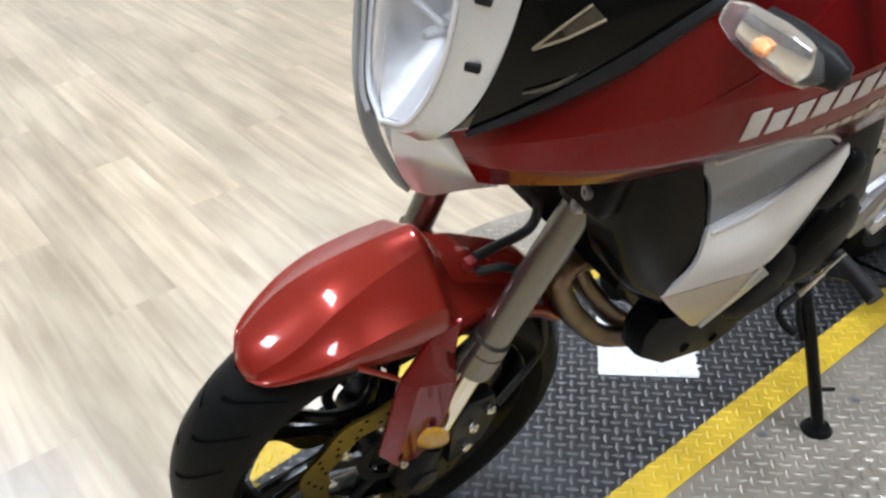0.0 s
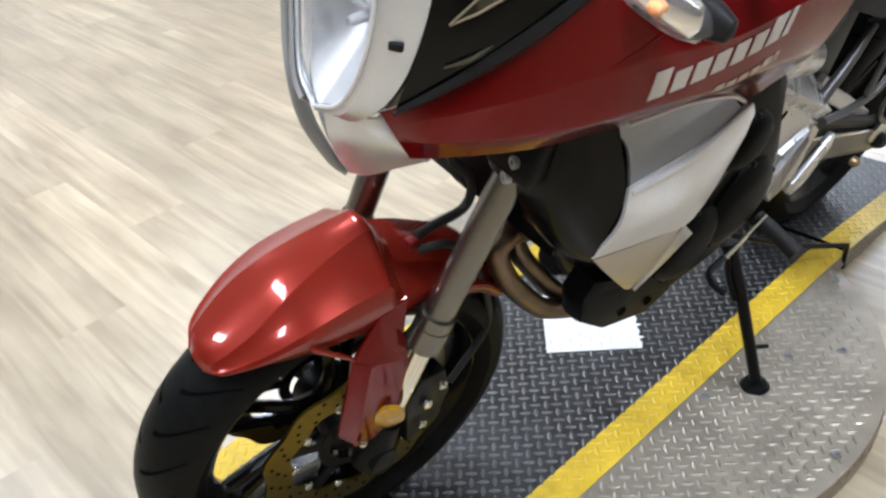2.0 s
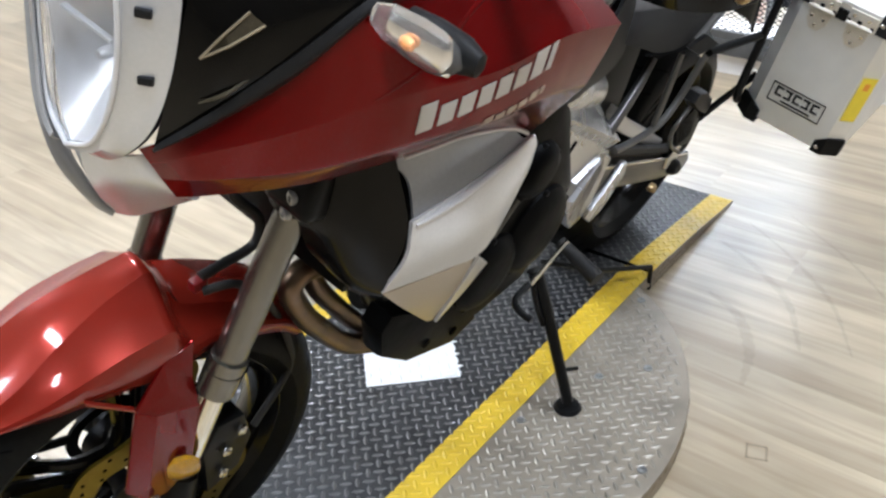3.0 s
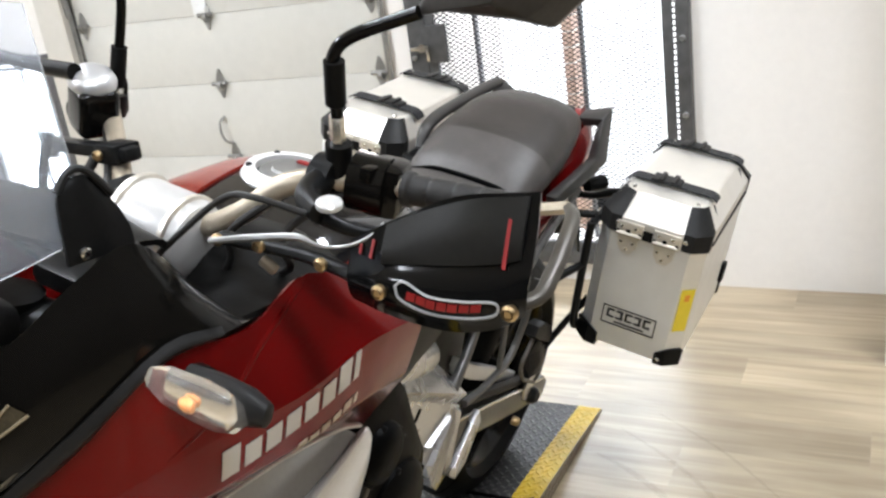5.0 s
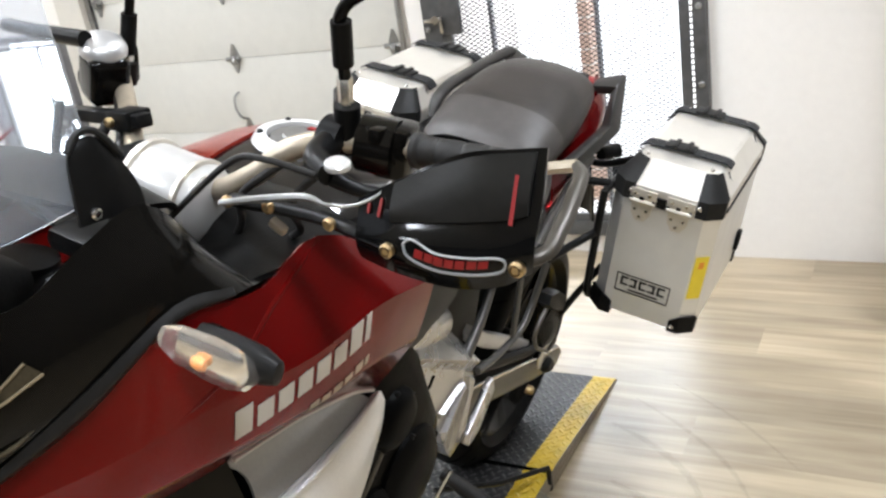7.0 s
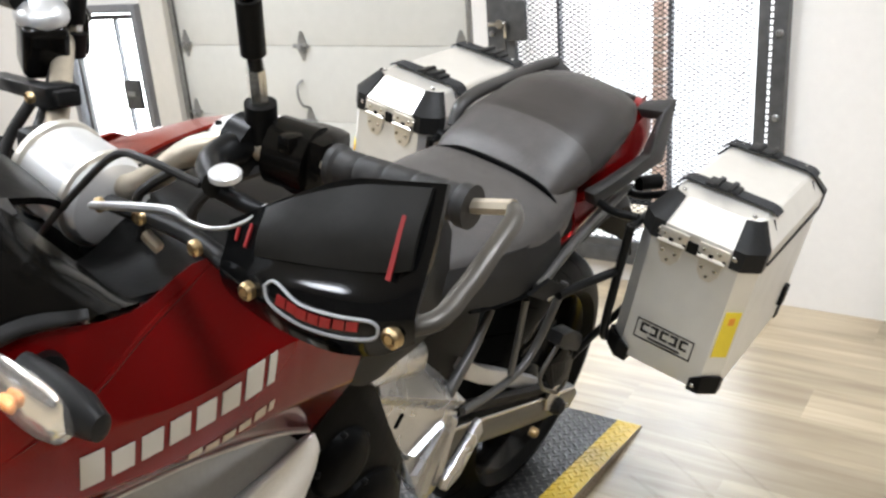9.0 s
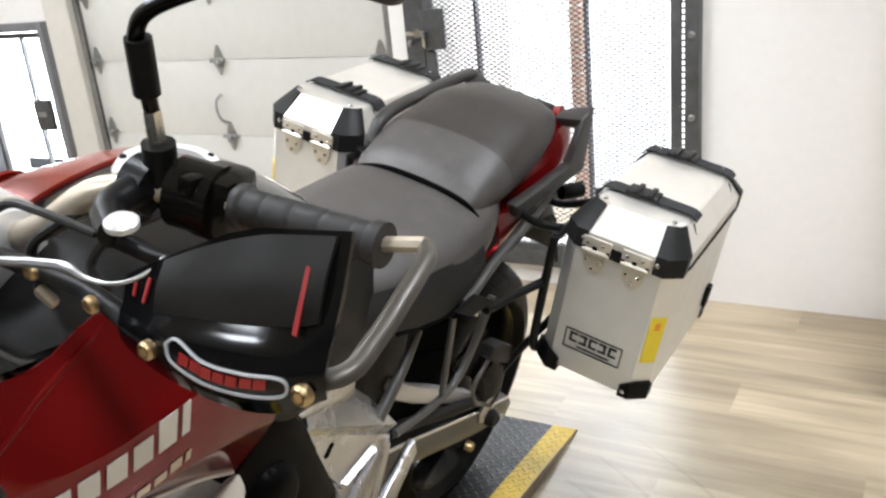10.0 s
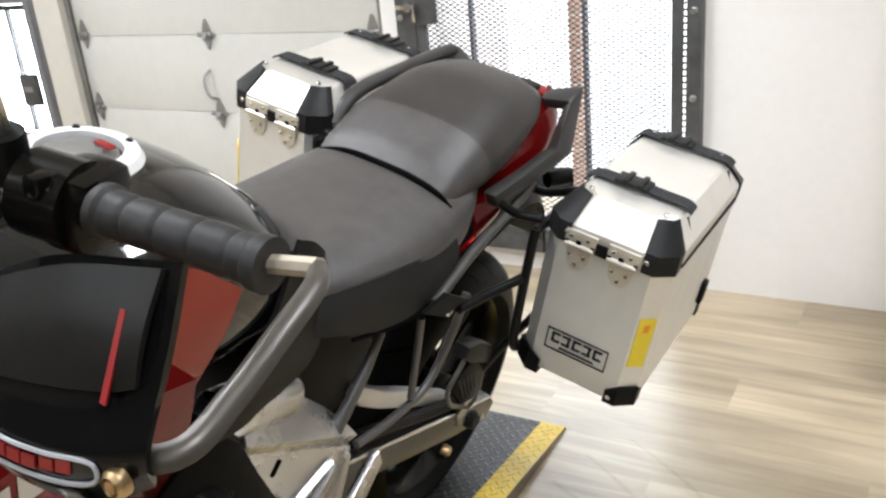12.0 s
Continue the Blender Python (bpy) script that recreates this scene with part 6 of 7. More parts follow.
part("shift_pedal", tube([(0.176, 0.66, 0.405), (0.178, 0.62, 0.395), (0.2, 0.605, 0.392), (0.225, 0.605, 0.392)], 0.0065, 8), M_DARK, bike)
part("side_stand", join(tube([(0.145, 0.735, 0.37), (0.20, 0.735, 0.30), (0.305, 0.735, 0.135)], [0.016, 0.0115, 0.011], 12, smooth=False), moved(lathe([(0, 0.0), (0.026, 0.0), (0.028, 0.006), (0.023, 0.014), (0, 0.02)], 20), pose(0.309, 0.742, 0.108, 0, -16.2, 0)), tube([(0.268, 0.735, 0.195), (0.285, 0.77, 0.19)], 0.004, 8, smooth=False)), M_DARK, bike, "black side stand set down on the plate")
part("stand_spring", tube([(0.155, 0.715, 0.37), (0.18, 0.715, 0.32), (0.205, 0.722, 0.28)], 0.006, 8), M_DARK, bike)
part("stand_lever", tube([(0.08, 0.92, 0.23), (0.16, 1.08, 0.17), (0.215, 1.235, 0.128), (0.222, 1.25, 0.075)], 0.006, 8, smooth=False), M_DARK, bike, "black centre stand lever")
part("chain_guard", tube([(0.122, 0.90, 0.552), (0.124, 0.95, 0.536), (0.124, 1.2, 0.432), (0.12, 1.34, 0.378)], 0.012, 8), M_BLACK, bike)


# ---- panniers ----
def chamfered(x0, x1, y0, y1, c):
    return [(x0 + c, y0), (x1 - c, y0), (x1, y0 + c), (x1, y1 - c), (x1 - c, y1), (x0 + c, y1), (x0, y1 - c), (x0, y0 + c)]


def pannier(s):
    x0, x1, y0, y1, c = 0.236, 0.438, 1.205, 1.594, 0.026
    Z0, ZL, ZM, ZT = 0.602, 0.855, 0.880, 0.917
    mm = Matrix.Identity(4) if s > 0 else MIRROR

    def fix(bm):
        for v in bm.verts:
            v.co.y, v.co.z = v.co.y - 0.06 * (v.co.z - 0.602), v.co.z + 0.055 * (v.co.y - 1.205)
            v.co.x -= 0.0 if s > 0 else 0.028
        return moved(bm, mm)
    body = bmesh.new()
    ring_skin(body, [[(x, y, z) for x, y in chamfered(x0 + d, x1 - d, y0 + d, y1 - d, c)] for z, d in ((Z0, 0.004), (Z0 + 0.004, 0), (ZL - 0.002, 0))])
    bmesh.ops.recalc_face_normals(body, faces=body.faces)
    box_ = part("pannier", fix(body), M_BRUSHED, bike, "aluminium pannier with black corners and two lid straps", smooth=False)
    lid = bmesh.new()
    rings = []
    for z, d, dx in ((ZL, -0.002, -0.002), (ZM - 0.004, -0.002, -0.002), (ZM, -0.001, -0.001), (ZT - 0.003, 0.040, 0.024), (ZT, 0.046, 0.030)):
        rings.append([(x, y, z) for x, y in chamfered(x0 + dx, x1 - dx, y0 + d, y1 - d, c)])
    ring_skin(lid, rings)
    bmesh.ops.recalc_face_normals(lid, faces=lid.faces)
    lid_ = part("lid", fix(lid), M_LID, box_, "bright sheet-aluminium lid", smooth=False)
    # corner guards of the lid and of the bottom
    for cx, cy, sx, sy in ((x0, y0, 1, 1), (x1, y0, -1, 1), (x0, y1, 1, -1), (x1, y1, -1, -1)):
        def g(a, b, z, o=0.003):
            return (cx + sx * a - sx * o, cy + sy * b - sy * o, z)
        w_ = 0.046
        cap = facets([g(c, 0, ZL - 0.006), g(w_, 0, ZL - 0.006), g(w_, 0, ZM + 0.003), g(c, 0, ZM + 0.003), g(0, c, ZL - 0.006), g(0, w_, ZL - 0.006), g(0, w_, ZM + 0.003), g(0, c, ZM + 0.003), g(w_ + 0.006, 0.042, ZT + 0.0025), g(0.026, w_ + 0.022, ZT + 0.0025), g(0.032, 0.052, ZT + 0.0035)],
                     [(0, 1, 2, 3), (0, 3, 7, 4), (4, 7, 6, 5), (3, 2, 8, 10), (3, 10, 7), (7, 10, 9, 6)], 0.004)
        part("lid_corner", fix(cap), M_GREY, lid_, "black plastic lid corner")
        foot = facets([g(c, 0, Z0 - 0.003), g(w_, 0, Z0 - 0.003), g(w_, 0, Z0 + 0.02), g(c, 0, Z0 + 0.034), g(0, c, Z0 - 0.003), g(0, w_, Z0 - 0.003), g(0, w_, Z0 + 0.02), g(0, c, Z0 + 0.034), g(w_, w_, Z0 - 0.004)],
                      [(0, 1, 2, 3), (0, 3, 7, 4), (4, 7, 6, 5), (0, 4, 5, 8, 1)], 0.004)
        part("bottom_corner", fix(foot), M_BLACK, box_, "black plastic bottom corner")
        for spot in (g(w_ - 0.008, 0, Z0 + 0.01), g(w_ - 0.006, 0, ZM - 0.012)):
            part("rivet", fix(moved(bolt(0.0045, 0.004, "y"), Matrix.Translation(spot) @ pose(0, 0, 0, 180 if sy > 0 else 0))), M_STEEL, lid_)
        part("rivet", fix(moved(bolt(0.004, 0.004, "z"), Matrix.Translation(g(w_ - 0.002, 0.056, ZT + 0.004)))), M_STEEL, lid_)
    # hinges at the front
    for cx in (0.298, 0.367):
        hp = join(box(0.050, 0.004, 0.028, 0.001, (cx, y0 - 0.004, ZL + 0.006)), slab([(cx - 0.02, ZL - 0.006), (cx + 0.02, ZL - 0.006), (cx + 0.018, ZL - 0.03), (cx + 0.008, ZL - 0.044), (cx - 0.008, ZL - 0.044), (cx - 0.018, ZL - 0.03)], y0 - 0.0035, y0 - 0.0005, 0, "xz"), lathe([(0, cx - 0.023), (0.0045, cx - 0.023), (0.0045, cx + 0.023), (0, cx + 0.023)], 10, "x"))
        for v in hp.verts:
            if abs(v.co.y) < 0.006 and abs(v.co.z) < 0.006:
                v.co += Vector((0, y0 - 0.006, ZL - 0.004))
        h = part("hinge", fix(hp), M_HINGE, box_, "bright riveted steel hinge")
        for dx, dz in ((-0.015, 0.011), (0.012, 0.011), (-0.011, -0.02), (0.011, -0.02), (0, -0.034)):
            part("rivet", fix(moved(bolt(0.0036, 0.003, "y"), pose(cx + dx, y0 - 0.006, ZL + dz, 180))), M_CHROME, box_)
        part("hinge_slot", fix(join(box(0.008, 0.002, 0.006, 0, (cx - 0.002, y0 - 0.0066, ZL + 0.003)), box(0.006, 0.002, 0.006, 0, (cx + 0.021, y0 - 0.0066, ZL)), box(0.006, 0.002, 0.006, 0, (cx - 0.021, y0 - 0.0066, ZL)))), M_SEAM, h, smooth=False)
    part("hinge_filler", fix(box(0.022, 0.006, 0.02, 0.002, (0.3325, y0 - 0.003, ZL + 0.002))), M_BLACK, box_)
    # lid straps
    for y in (1.318, 1.535):
        line = glide([(x0 + 0.010, y, ZT - 0.010), (x0 + 0.026, y, ZT + 0.003), (x0 + 0.07, y - 0.002, ZT + 0.005), (0.337, y, ZT + 0.0055), (x1 - 0.07, y, ZT + 0.005), (x1 - 0.030, y, ZT + 0.004), (x1 - 0.016, y, ZT - 0.003)], 4)
        bm = bmesh.new()
        ring_skin(bm, [[q + Vector((0, -0.0155, 0)), q + Vector((0, 0.0155, 0)), q + Vector((0, 0.0155, 0.0028)), q + Vector((0, -0.0155, 0.0028))] for q in line])
        bmesh.ops.recalc_face_normals(bm, faces=bm.faces)
        strap = part("strap", fix(bm), M_STRAP, lid_, "black webbing lid strap", smooth=False)
        part("buckle", fix(box(0.056, 0.036, 0.006, 0.002, (0.322, y, ZT + 0.0095))), M_GREY, strap, "black side-release buckle")
        for bx in (0.336, 0.312):
            part("buckle_bar", fix(box(0.009, 0.042, 0.006, 0.002, (bx, y, ZT + 0.0135))), M_GREY, strap)
        for hx, ex in ((x1 - 0.02, x1 - 0.004), (x0 + 0.02, x0 + 0.006)):
            part("strap_hook", fix(tube([(hx, y - 0.014, ZT - 0.008), (ex, y - 0.022, ZT - 0.036)], 0.002, 6)), M_GREY, strap)
    part("lid_seal", fix(tube([(x1 + 0.002, y0 + 0.05, ZL - 0.001), (x1 + 0.003, y1 - 0.05, ZL - 0.001)], 0.003, 6, smooth=False)), M_BLACK, box_)
    part("latch", fix(box(0.010, 0.022, 0.045, 0.003, (x1 + 0.004, y1 - 0.06, 0.665))), M_BLACK, box_, "black side latch")
    # brand plate as a frame with bars
    fr = []
    ya = y0 - 0.0012
    for a, b in (((0.280, 0.652), (0.384, 0.652)), ((0.280, 0.690), (0.384, 0.690)), ((0.280, 0.652), (0.280, 0.690)), ((0.384, 0.652), (0.384, 0.690))):
        fr.append(box(abs(b[0] - a[0]) + 0.002, 0.0012, abs(b[1] - a[1]) + 0.002, 0, ((a[0] + b[0]) / 2, ya, (a[1] + b[1]) / 2)))
    for k in range(5):
        cx = 0.2955 + 0.0182 * k
        fr += [box(0.0145, 0.0012, 0.004, 0, (cx, ya, 0.683)), box(0.0145, 0.0012, 0.004, 0, (cx, ya, 0.668)), box(0.0045, 0.0012, 0.018, 0, (cx - 0.005 + 0.009 * (k % 2), ya, 0.676))]
    fr.append(box(0.06, 0.0012, 0.003, 0, (0.335, ya, 0.6585)))
    part("brand_plate", fix(join(*fr)), M_BLACKPRINT, box_, "black framed bars of a brand mark", smooth=False)
    lab = moved(box(0.028, 0.0012, 0.092, 0, (0, 0, 0)), pose(x1 - c * 0.5 + 0.001, y0 + c * 0.5 - 0.001, 0.724, 0, 0, 45))
    sticker = part("yellow_label", fix(lab), M_YELLOWLABEL, box_, "yellow paper label", smooth=False)
    part("label_mark", fix(moved(box(0.01, 0.0012, 0.014, 0), pose(x1 - c * 0.5 + 0.0016, y0 + c * 0.5 - 0.0016, 0.752, 0, 0, 45))), M_ORANGE, sticker, smooth=False)
    # mounting frame
    for bar_line in ([(0.226, 1.195, 0.855), (0.226, 1.195, 0.75), (0.226, 1.205, 0.625), (0.226, 1.26, 0.60)], [(0.226, 1.195, 0.85), (0.226, 1.4, 0.85), (0.226, 1.55, 0.83), (0.226, 1.57, 0.7), (0.226, 1.5, 0.61), (0.226, 1.26, 0.60)],
                     [(0.226, 1.2, 0.765), (0.2, 1.13, 0.755), (0.185, 1.06, 0.755)], [(0.226, 1.22, 0.86), (0.18, 1.22, 0.852), (0.13, 1.24, 0.85)], [(0.226, 1.35, 0.86), (0.16, 1.38, 0.82), (0.1, 1.42, 0.80)]):
        part("rack_bar", fix(tube(bar_line, 0.0078, 10)), M_DARK, bike, "black steel pannier rack bar")


pannier(1)
pannier(-1)

# ---- handlebar and controls ----
BAR = [(-0.325, 0.535, 1.118), (-0.235, 0.46, 1.145), (-0.17, 0.415, 1.14), (-0.11, 0.37, 1.115), (-0.05, 0.33, 1.09), (0.05, 0.318, 1.095), (0.12, 0.305, 1.135), (0.165, 0.318, 1.175), (0.235, 0.347, 1.189), (0.388, 0.353, 1.206)]
bar = part("handlebar", tube(BAR, 0.0113, 16), M_GREYBAR, bike, "grey tapered handlebar")
for x in (0.045, -0.045):
    part("bar_riser", join(box(0.036, 0.05, 0.04, 0.008, (x, 0.318, 1.095)), tube([(x, 0.318, 1.08), (x, 0.30, 1.0)], 0.02, 14)), M_DARK, bike, "black handlebar riser")
cover = part("head_cover", moved(lathe([(0, -0.012), (0.044, -0.012), (0.044, 0.052), (0.038, 0.066), (0.025, 0.07), (0, 0.07)], 32, "x"), pose(0.0, 0.305, 1.088, 0, 2, 0)), M_CREAM, bike, "silver round cover at the steering head")
for x0, x1, r in ((-0.02, -0.006, 0.0475), (0.046, 0.058, 0.0455)):
    part("cover_band", moved(lathe([(0, x0), (r - 0.008, x0), (r, x0 + 0.004), (r, x1 - 0.003), (r - 0.006, x1), (0, x1)], 32, "x"), pose(0.0, 0.305, 1.088, 0, 2, 0)), M_HINGE, cover, "tan metal band")
part("top_yoke", box(0.2, 0.07, 0.026, 0.01, (0, 0.27, 1.02)), M_DARK, bike, "black top yoke")


def grip(a, b, side):
    a, b = Vector(a), Vector(b)
    prof, n = [], 44
    for k in range(n + 1):
        f = k / n
        r = (0.0144 - 0.0008 * f if f < 0.93 else 0.0158)
        if 0.12 < f < 0.9 and (k % 9) in (0,):
            r = 0.0127
        if f < 0.05:
            r = 0.0168
        prof.append((r, f * (b - a).length))
    prof = [(0.0, 0.0)] + prof + [(0.0, (b - a).length)]
    m = Matrix.Translation(a) @ (b - a).to_track_quat("Z", "Y").to_matrix().to_4x4()
    return part("grip", moved(lathe(prof, 24), m), M_GRIP, bar, "ribbed black rubber grip")


grip((0.272, 0.348, 1.193), (0.391, 0.353, 1.207), 1)
grip((-0.235, 0.46, 1.145), (-0.325, 0.535, 1.118), -1)
part("switch_box", join(moved(box(0.036, 0.044, 0.05, 0.009), pose(0.247, 0.356, 1.185, 0, 0, 12)), moved(lathe([(0, 0), (0.027, 0), (0.027, 0.034), (0, 0.034)], 20, "x"), pose(0.218, 0.343, 1.187, 0, 0, 14)), moved(box(0.012, 0.02, 0.014, 0.003), pose(0.242, 0.332, 1.204))), M_GLOSSBLACK, bar, "black switch housing")
part("switch_box", moved(box(0.05, 0.044, 0.05, 0.009), pose(-0.205, 0.44, 1.148, 0, 0, -22)), M_GLOSSBLACK, bar, "black switch housing")
part("clutch_perch", join(moved(lathe([(0, -0.01), (0.022, -0.01), (0.022, 0.012), (0, 0.012)], 18, "x"), pose(0.195, 0.334, 1.186)), tube([(0.195, 0.325, 1.186), (0.205, 0.29, 1.184), (0.235, 0.268, 1.184)], [0.014, 0.012, 0.011], 10)), M_DARK, bar, "black clutch perch")
part("clutch_pivot", moved(lathe([(0, 0.0), (0.0115, 0), (0.0115, 0.004), (0.009, 0.006), (0, 0.006)], 18), pose(0.243, 0.268, 1.193, 10, 0, 0)), M_CREAM, bar, "pale round pivot cap")
part("clutch_lever", tube([(0.235, 0.272, 1.178), (0.262, 0.285, 1.170), (0.30, 0.31, 1.168), (0.315, 0.316, 1.168), (0.33, 0.322, 1.169)], [0.007, 0.006, 0.006, 0.006, 0.006], 10), M_DARK, bar, "dark clutch lever")
part("clutch_cable", tube([(0.225, 0.262, 1.182), (0.18, 0.25, 1.187), (0.146, 0.25, 1.177), (0.099, 0.25, 1.13), (0.052, 0.248, 1.074), (0.03, 0.24, 1.03)], 0.0032, 8), M_GRIP, bar, "black clutch cable")
part("brake_reservoir", moved(join(box(0.05, 0.046, 0.058, 0.011, (0, 0, -0.006), 3), box(0.06, 0.03, 0.022, 0.008, (-0.026, 0.0, -0.03)), lathe([(0, -0.006), (0.007, -0.006), (0.008, 0.0), (0.006, 0.003), (0, 0.003)], 14, "y")), pose(-0.170, 0.392, 1.152, 0, 8, -22)), M_GLOSSBLACK, bar, "black brake fluid reservoir")
part("reservoir_cap", moved(lathe([(0, 0.013), (0.016, 0.012), (0.023, 0.008), (0.027, 0.001), (0.027, -0.004), (0, -0.004)], 24), pose(-0.170, 0.392, 1.180, 4, 20, -22)), M_BOWL, bar, "shiny metal reservoir cap")
for line in ([(0.165, 0.33, 1.168), (0.142, 0.296, 1.146), (0.118, 0.290, 1.118), (0.112, 0.300, 1.086), (0.09, 0.31, 1.05)], [(0.215, 0.338, 1.172), (0.186, 0.312, 1.150), (0.170, 0.302, 1.122), (0.176, 0.310, 1.096), (0.15, 0.33, 1.07)], [(-0.15, 0.39, 1.13), (-0.09, 0.335, 1.104), (-0.05, 0.285, 1.075), (-0.02, 0.255, 1.03)]):
    part("control_cable", tube(line, 0.0042, 8), M_GRIP, bar, "black control cable")
part("brake_lever", tube([(-0.175, 0.372, 1.192), (-0.24, 0.376, 1.184), (-0.30, 0.386, 1.176), (-0.345, 0.40, 1.168)], [0.010, 0.009, 0.008, 0.009], 10), M_DARK, bar, "black brake lever")
part("bar_clamp", moved(box(0.036, 0.036, 0.022, 0.004), pose(-0.098, 0.358, 1.122, 0, -12, -6)), M_DARK, bar)
part("clamp_screw", moved(bolt(0.006, 0.006, "y"), pose(-0.105, 0.338, 1.121, 180)), M_BRASS, bar)
part("accessory_arm", moved(box(0.158, 0.022, 0.015, 0.004), pose(-0.146, 0.362, 1.112, 0, -12, -6)), M_DARK, bar)
for pts_ in ([(-0.125, 0.35, 1.11), (-0.13, 0.32, 1.06), (-0.10, 0.29, 1.0)], [(-0.2, 0.35, 1.12), (-0.19, 0.33, 1.06), (-0.13, 0.29, 0.99)]):
    part("brake_hose", tube(pts_, 0.006, 10), M_GRIP, bar, "black brake hose")
# hand guard: a metal bar with a shaped plastic shell
GUARD_ROWS = [
    [(0.290, 0.230, 1.192), (0.294, 0.224, 1.180), (0.297, 0.217, 1.168), (0.300, 0.217, 1.156), (0.302, 0.222, 1.146)],
    [(0.326, 0.234, 1.220), (0.332, 0.223, 1.198), (0.336, 0.210, 1.178), (0.340, 0.209, 1.162), (0.342, 0.216, 1.148)],
    [(0.370, 0.240, 1.250), (0.376, 0.226, 1.214), (0.381, 0.210, 1.187), (0.385, 0.209, 1.168), (0.388, 0.216, 1.153)],
    [(0.408, 0.248, 1.262), (0.413, 0.231, 1.226), (0.418, 0.214, 1.197), (0.421, 0.213, 1.180), (0.423, 0.219, 1.166)],
    [(0.430, 0.253, 1.268), (0.438, 0.238, 1.238), (0.443, 0.224, 1.208), (0.445, 0.222, 1.194), (0.444, 0.227, 1.182)]]
guard = part("handguard", sheet(GUARD_ROWS, 0.004), M_GUARDSHELL, bike, "gloss black plastic handguard", sharp=60)
hull = sheet(GUARD_ROWS, 0.004)
guard_tree = BVHTree.FromBMesh(hull)


def on_guard(x, z, h):
    """The point of the shell's outer face at x and z, raised by h."""
    hit, nor = guard_tree.ray_cast(Vector((x, 0.1, z)), Vector((0, 1, 0)))[:2]
    if hit is None:
        hit, nor = guard_tree.find_nearest(Vector((x, 0.21, z)))[:2]
    return hit + (nor if nor.y < 0 else -nor) * h


inner_rows = []
for k in (0.85, 1.5, 2.3, 3.2, 3.72):
    i0 = int(k)
    a0, b0, c0 = (Vector(GUARD_ROWS[i0][m]).lerp(Vector(GUARD_ROWS[i0 + 1][m]), k - i0) for m in range(3))
    inner_rows.append([a0.lerp(b0, 0.05) + Vector((0, -0.003, 0.0)), a0.lerp(b0, 0.6) + Vector((0, -0.006, 0)), b0 + Vector((0, -0.006, 0.0)), b0.lerp(c0, 0.35) + Vector((0, -0.0035, 0))])
part("guard_panel", sheet(inner_rows, 0.003), M_GUARDPANEL, guard, "matte black raised centre of the handguard")
barline = [(0.423, 0.350, 1.222), (0.433, 0.333, 1.2215), (0.441, 0.298, 1.214), (0.446, 0.265, 1.203), (0.444, 0.236, 1.192), (0.40, 0.218, 1.176), (0.334, 0.216, 1.169), (0.25, 0.235, 1.16), (0.15, 0.243, 1.142)]
part("guard_bar", tube(barline[:6], [0.0052, 0.0066, 0.0068, 0.0068, 0.0066, 0.006], 10, flat=0.75), M_GUARDBAR, guard, "grey metal guard bar")
part("guard_carrier", tube(barline[5:], [0.0072, 0.0072, 0.0072, 0.008], 10, flat=0.8), M_BLACK, guard, "black handguard carrier")
part("bar_end", tube([(0.389, 0.354, 1.207), (0.423, 0.350, 1.2215)], 0.0056, 8, smooth=False), M_GREYBAR, guard, "bare metal bar end")
for x, z, r in ((0.4355, 1.187, 0.0065), (0.333, 1.170, 0.006)):
    part("guard_bolt", moved(bolt(r, 0.006, "y"), Matrix.Translation(on_guard(x, z, 0.0)) @ pose(0, 0, 0, 180)), M_BRASS, guard, "brass guard bolt")
for x, y, z in ((0.27, 0.222, 1.166), (0.20, 0.232, 1.155), (0.155, 0.232, 1.146)):
    part("guard_screw", moved(bolt(0.0058, 0.005, "y"), pose(x, y, z, 180)), M_BRASS, guard)
part("screw_collar", moved(box(0.017, 0.008, 0.010, 0.003), pose(0.207, 0.236, 1.137, 20, 28, 10)), M_GREYBAR, guard, "pale round clip")
badge = [(0.345, 1.179), (0.352, 1.171), (0.375, 1.168), (0.402, 1.173), (0.421, 1.180), (0.427, 1.186), (0.423, 1.192), (0.400, 1.186), (0.374, 1.181), (0.352, 1.184), (0.345, 1.179)]
part("badge_rim", tube([on_guard(x, z, 0.001) for x, z in badge], 0.0011, 6), M_SHROUD, guard, "pale outline of a badge")
for k in range(7):
    x0, x1 = 0.356 + 0.0086 * k, 0.356 + 0.0086 * k + 0.0074
    quad = []
    for x, up_ in ((x0, -1), (x1, -1), (x1, 1), (x0, 1)):
        quad.append(on_guard(x, 1.1755 + 0.0000 * k + 2.1 * max(0.0, x - 0.372) ** 1.7 + up_ * 0.0032, 0.0008))
    part("badge_bar", facets(quad, [(0, 1, 2, 3)], 0.001), M_REDPRINT, guard, "red bar of a badge", smooth=False)
for line_, w_ in ((((0.4165, 1.246), (0.4235, 1.214)), 0.0013), (((0.303, 1.193), (0.3045, 1.186)), 0.001), (((0.3135, 1.200), (0.3155, 1.187)), 0.0011)):
    (xa, za), (xb, zb) = line_
    quad = [on_guard(xa - w_, za, 0.0055 if xa > 0.4 else 0.001), on_guard(xa + w_, za, 0.0055 if xa > 0.4 else 0.001), on_guard(xb + w_, zb, 0.005 if xa > 0.4 else 0.001), on_guard(xb - w_, zb, 0.005 if xa > 0.4 else 0.001)]
    part("red_mark", facets(quad, [(0, 1, 2, 3)], 0.0012), M_REDPRINT, guard, "red stripe", smooth=False)
hull.free()
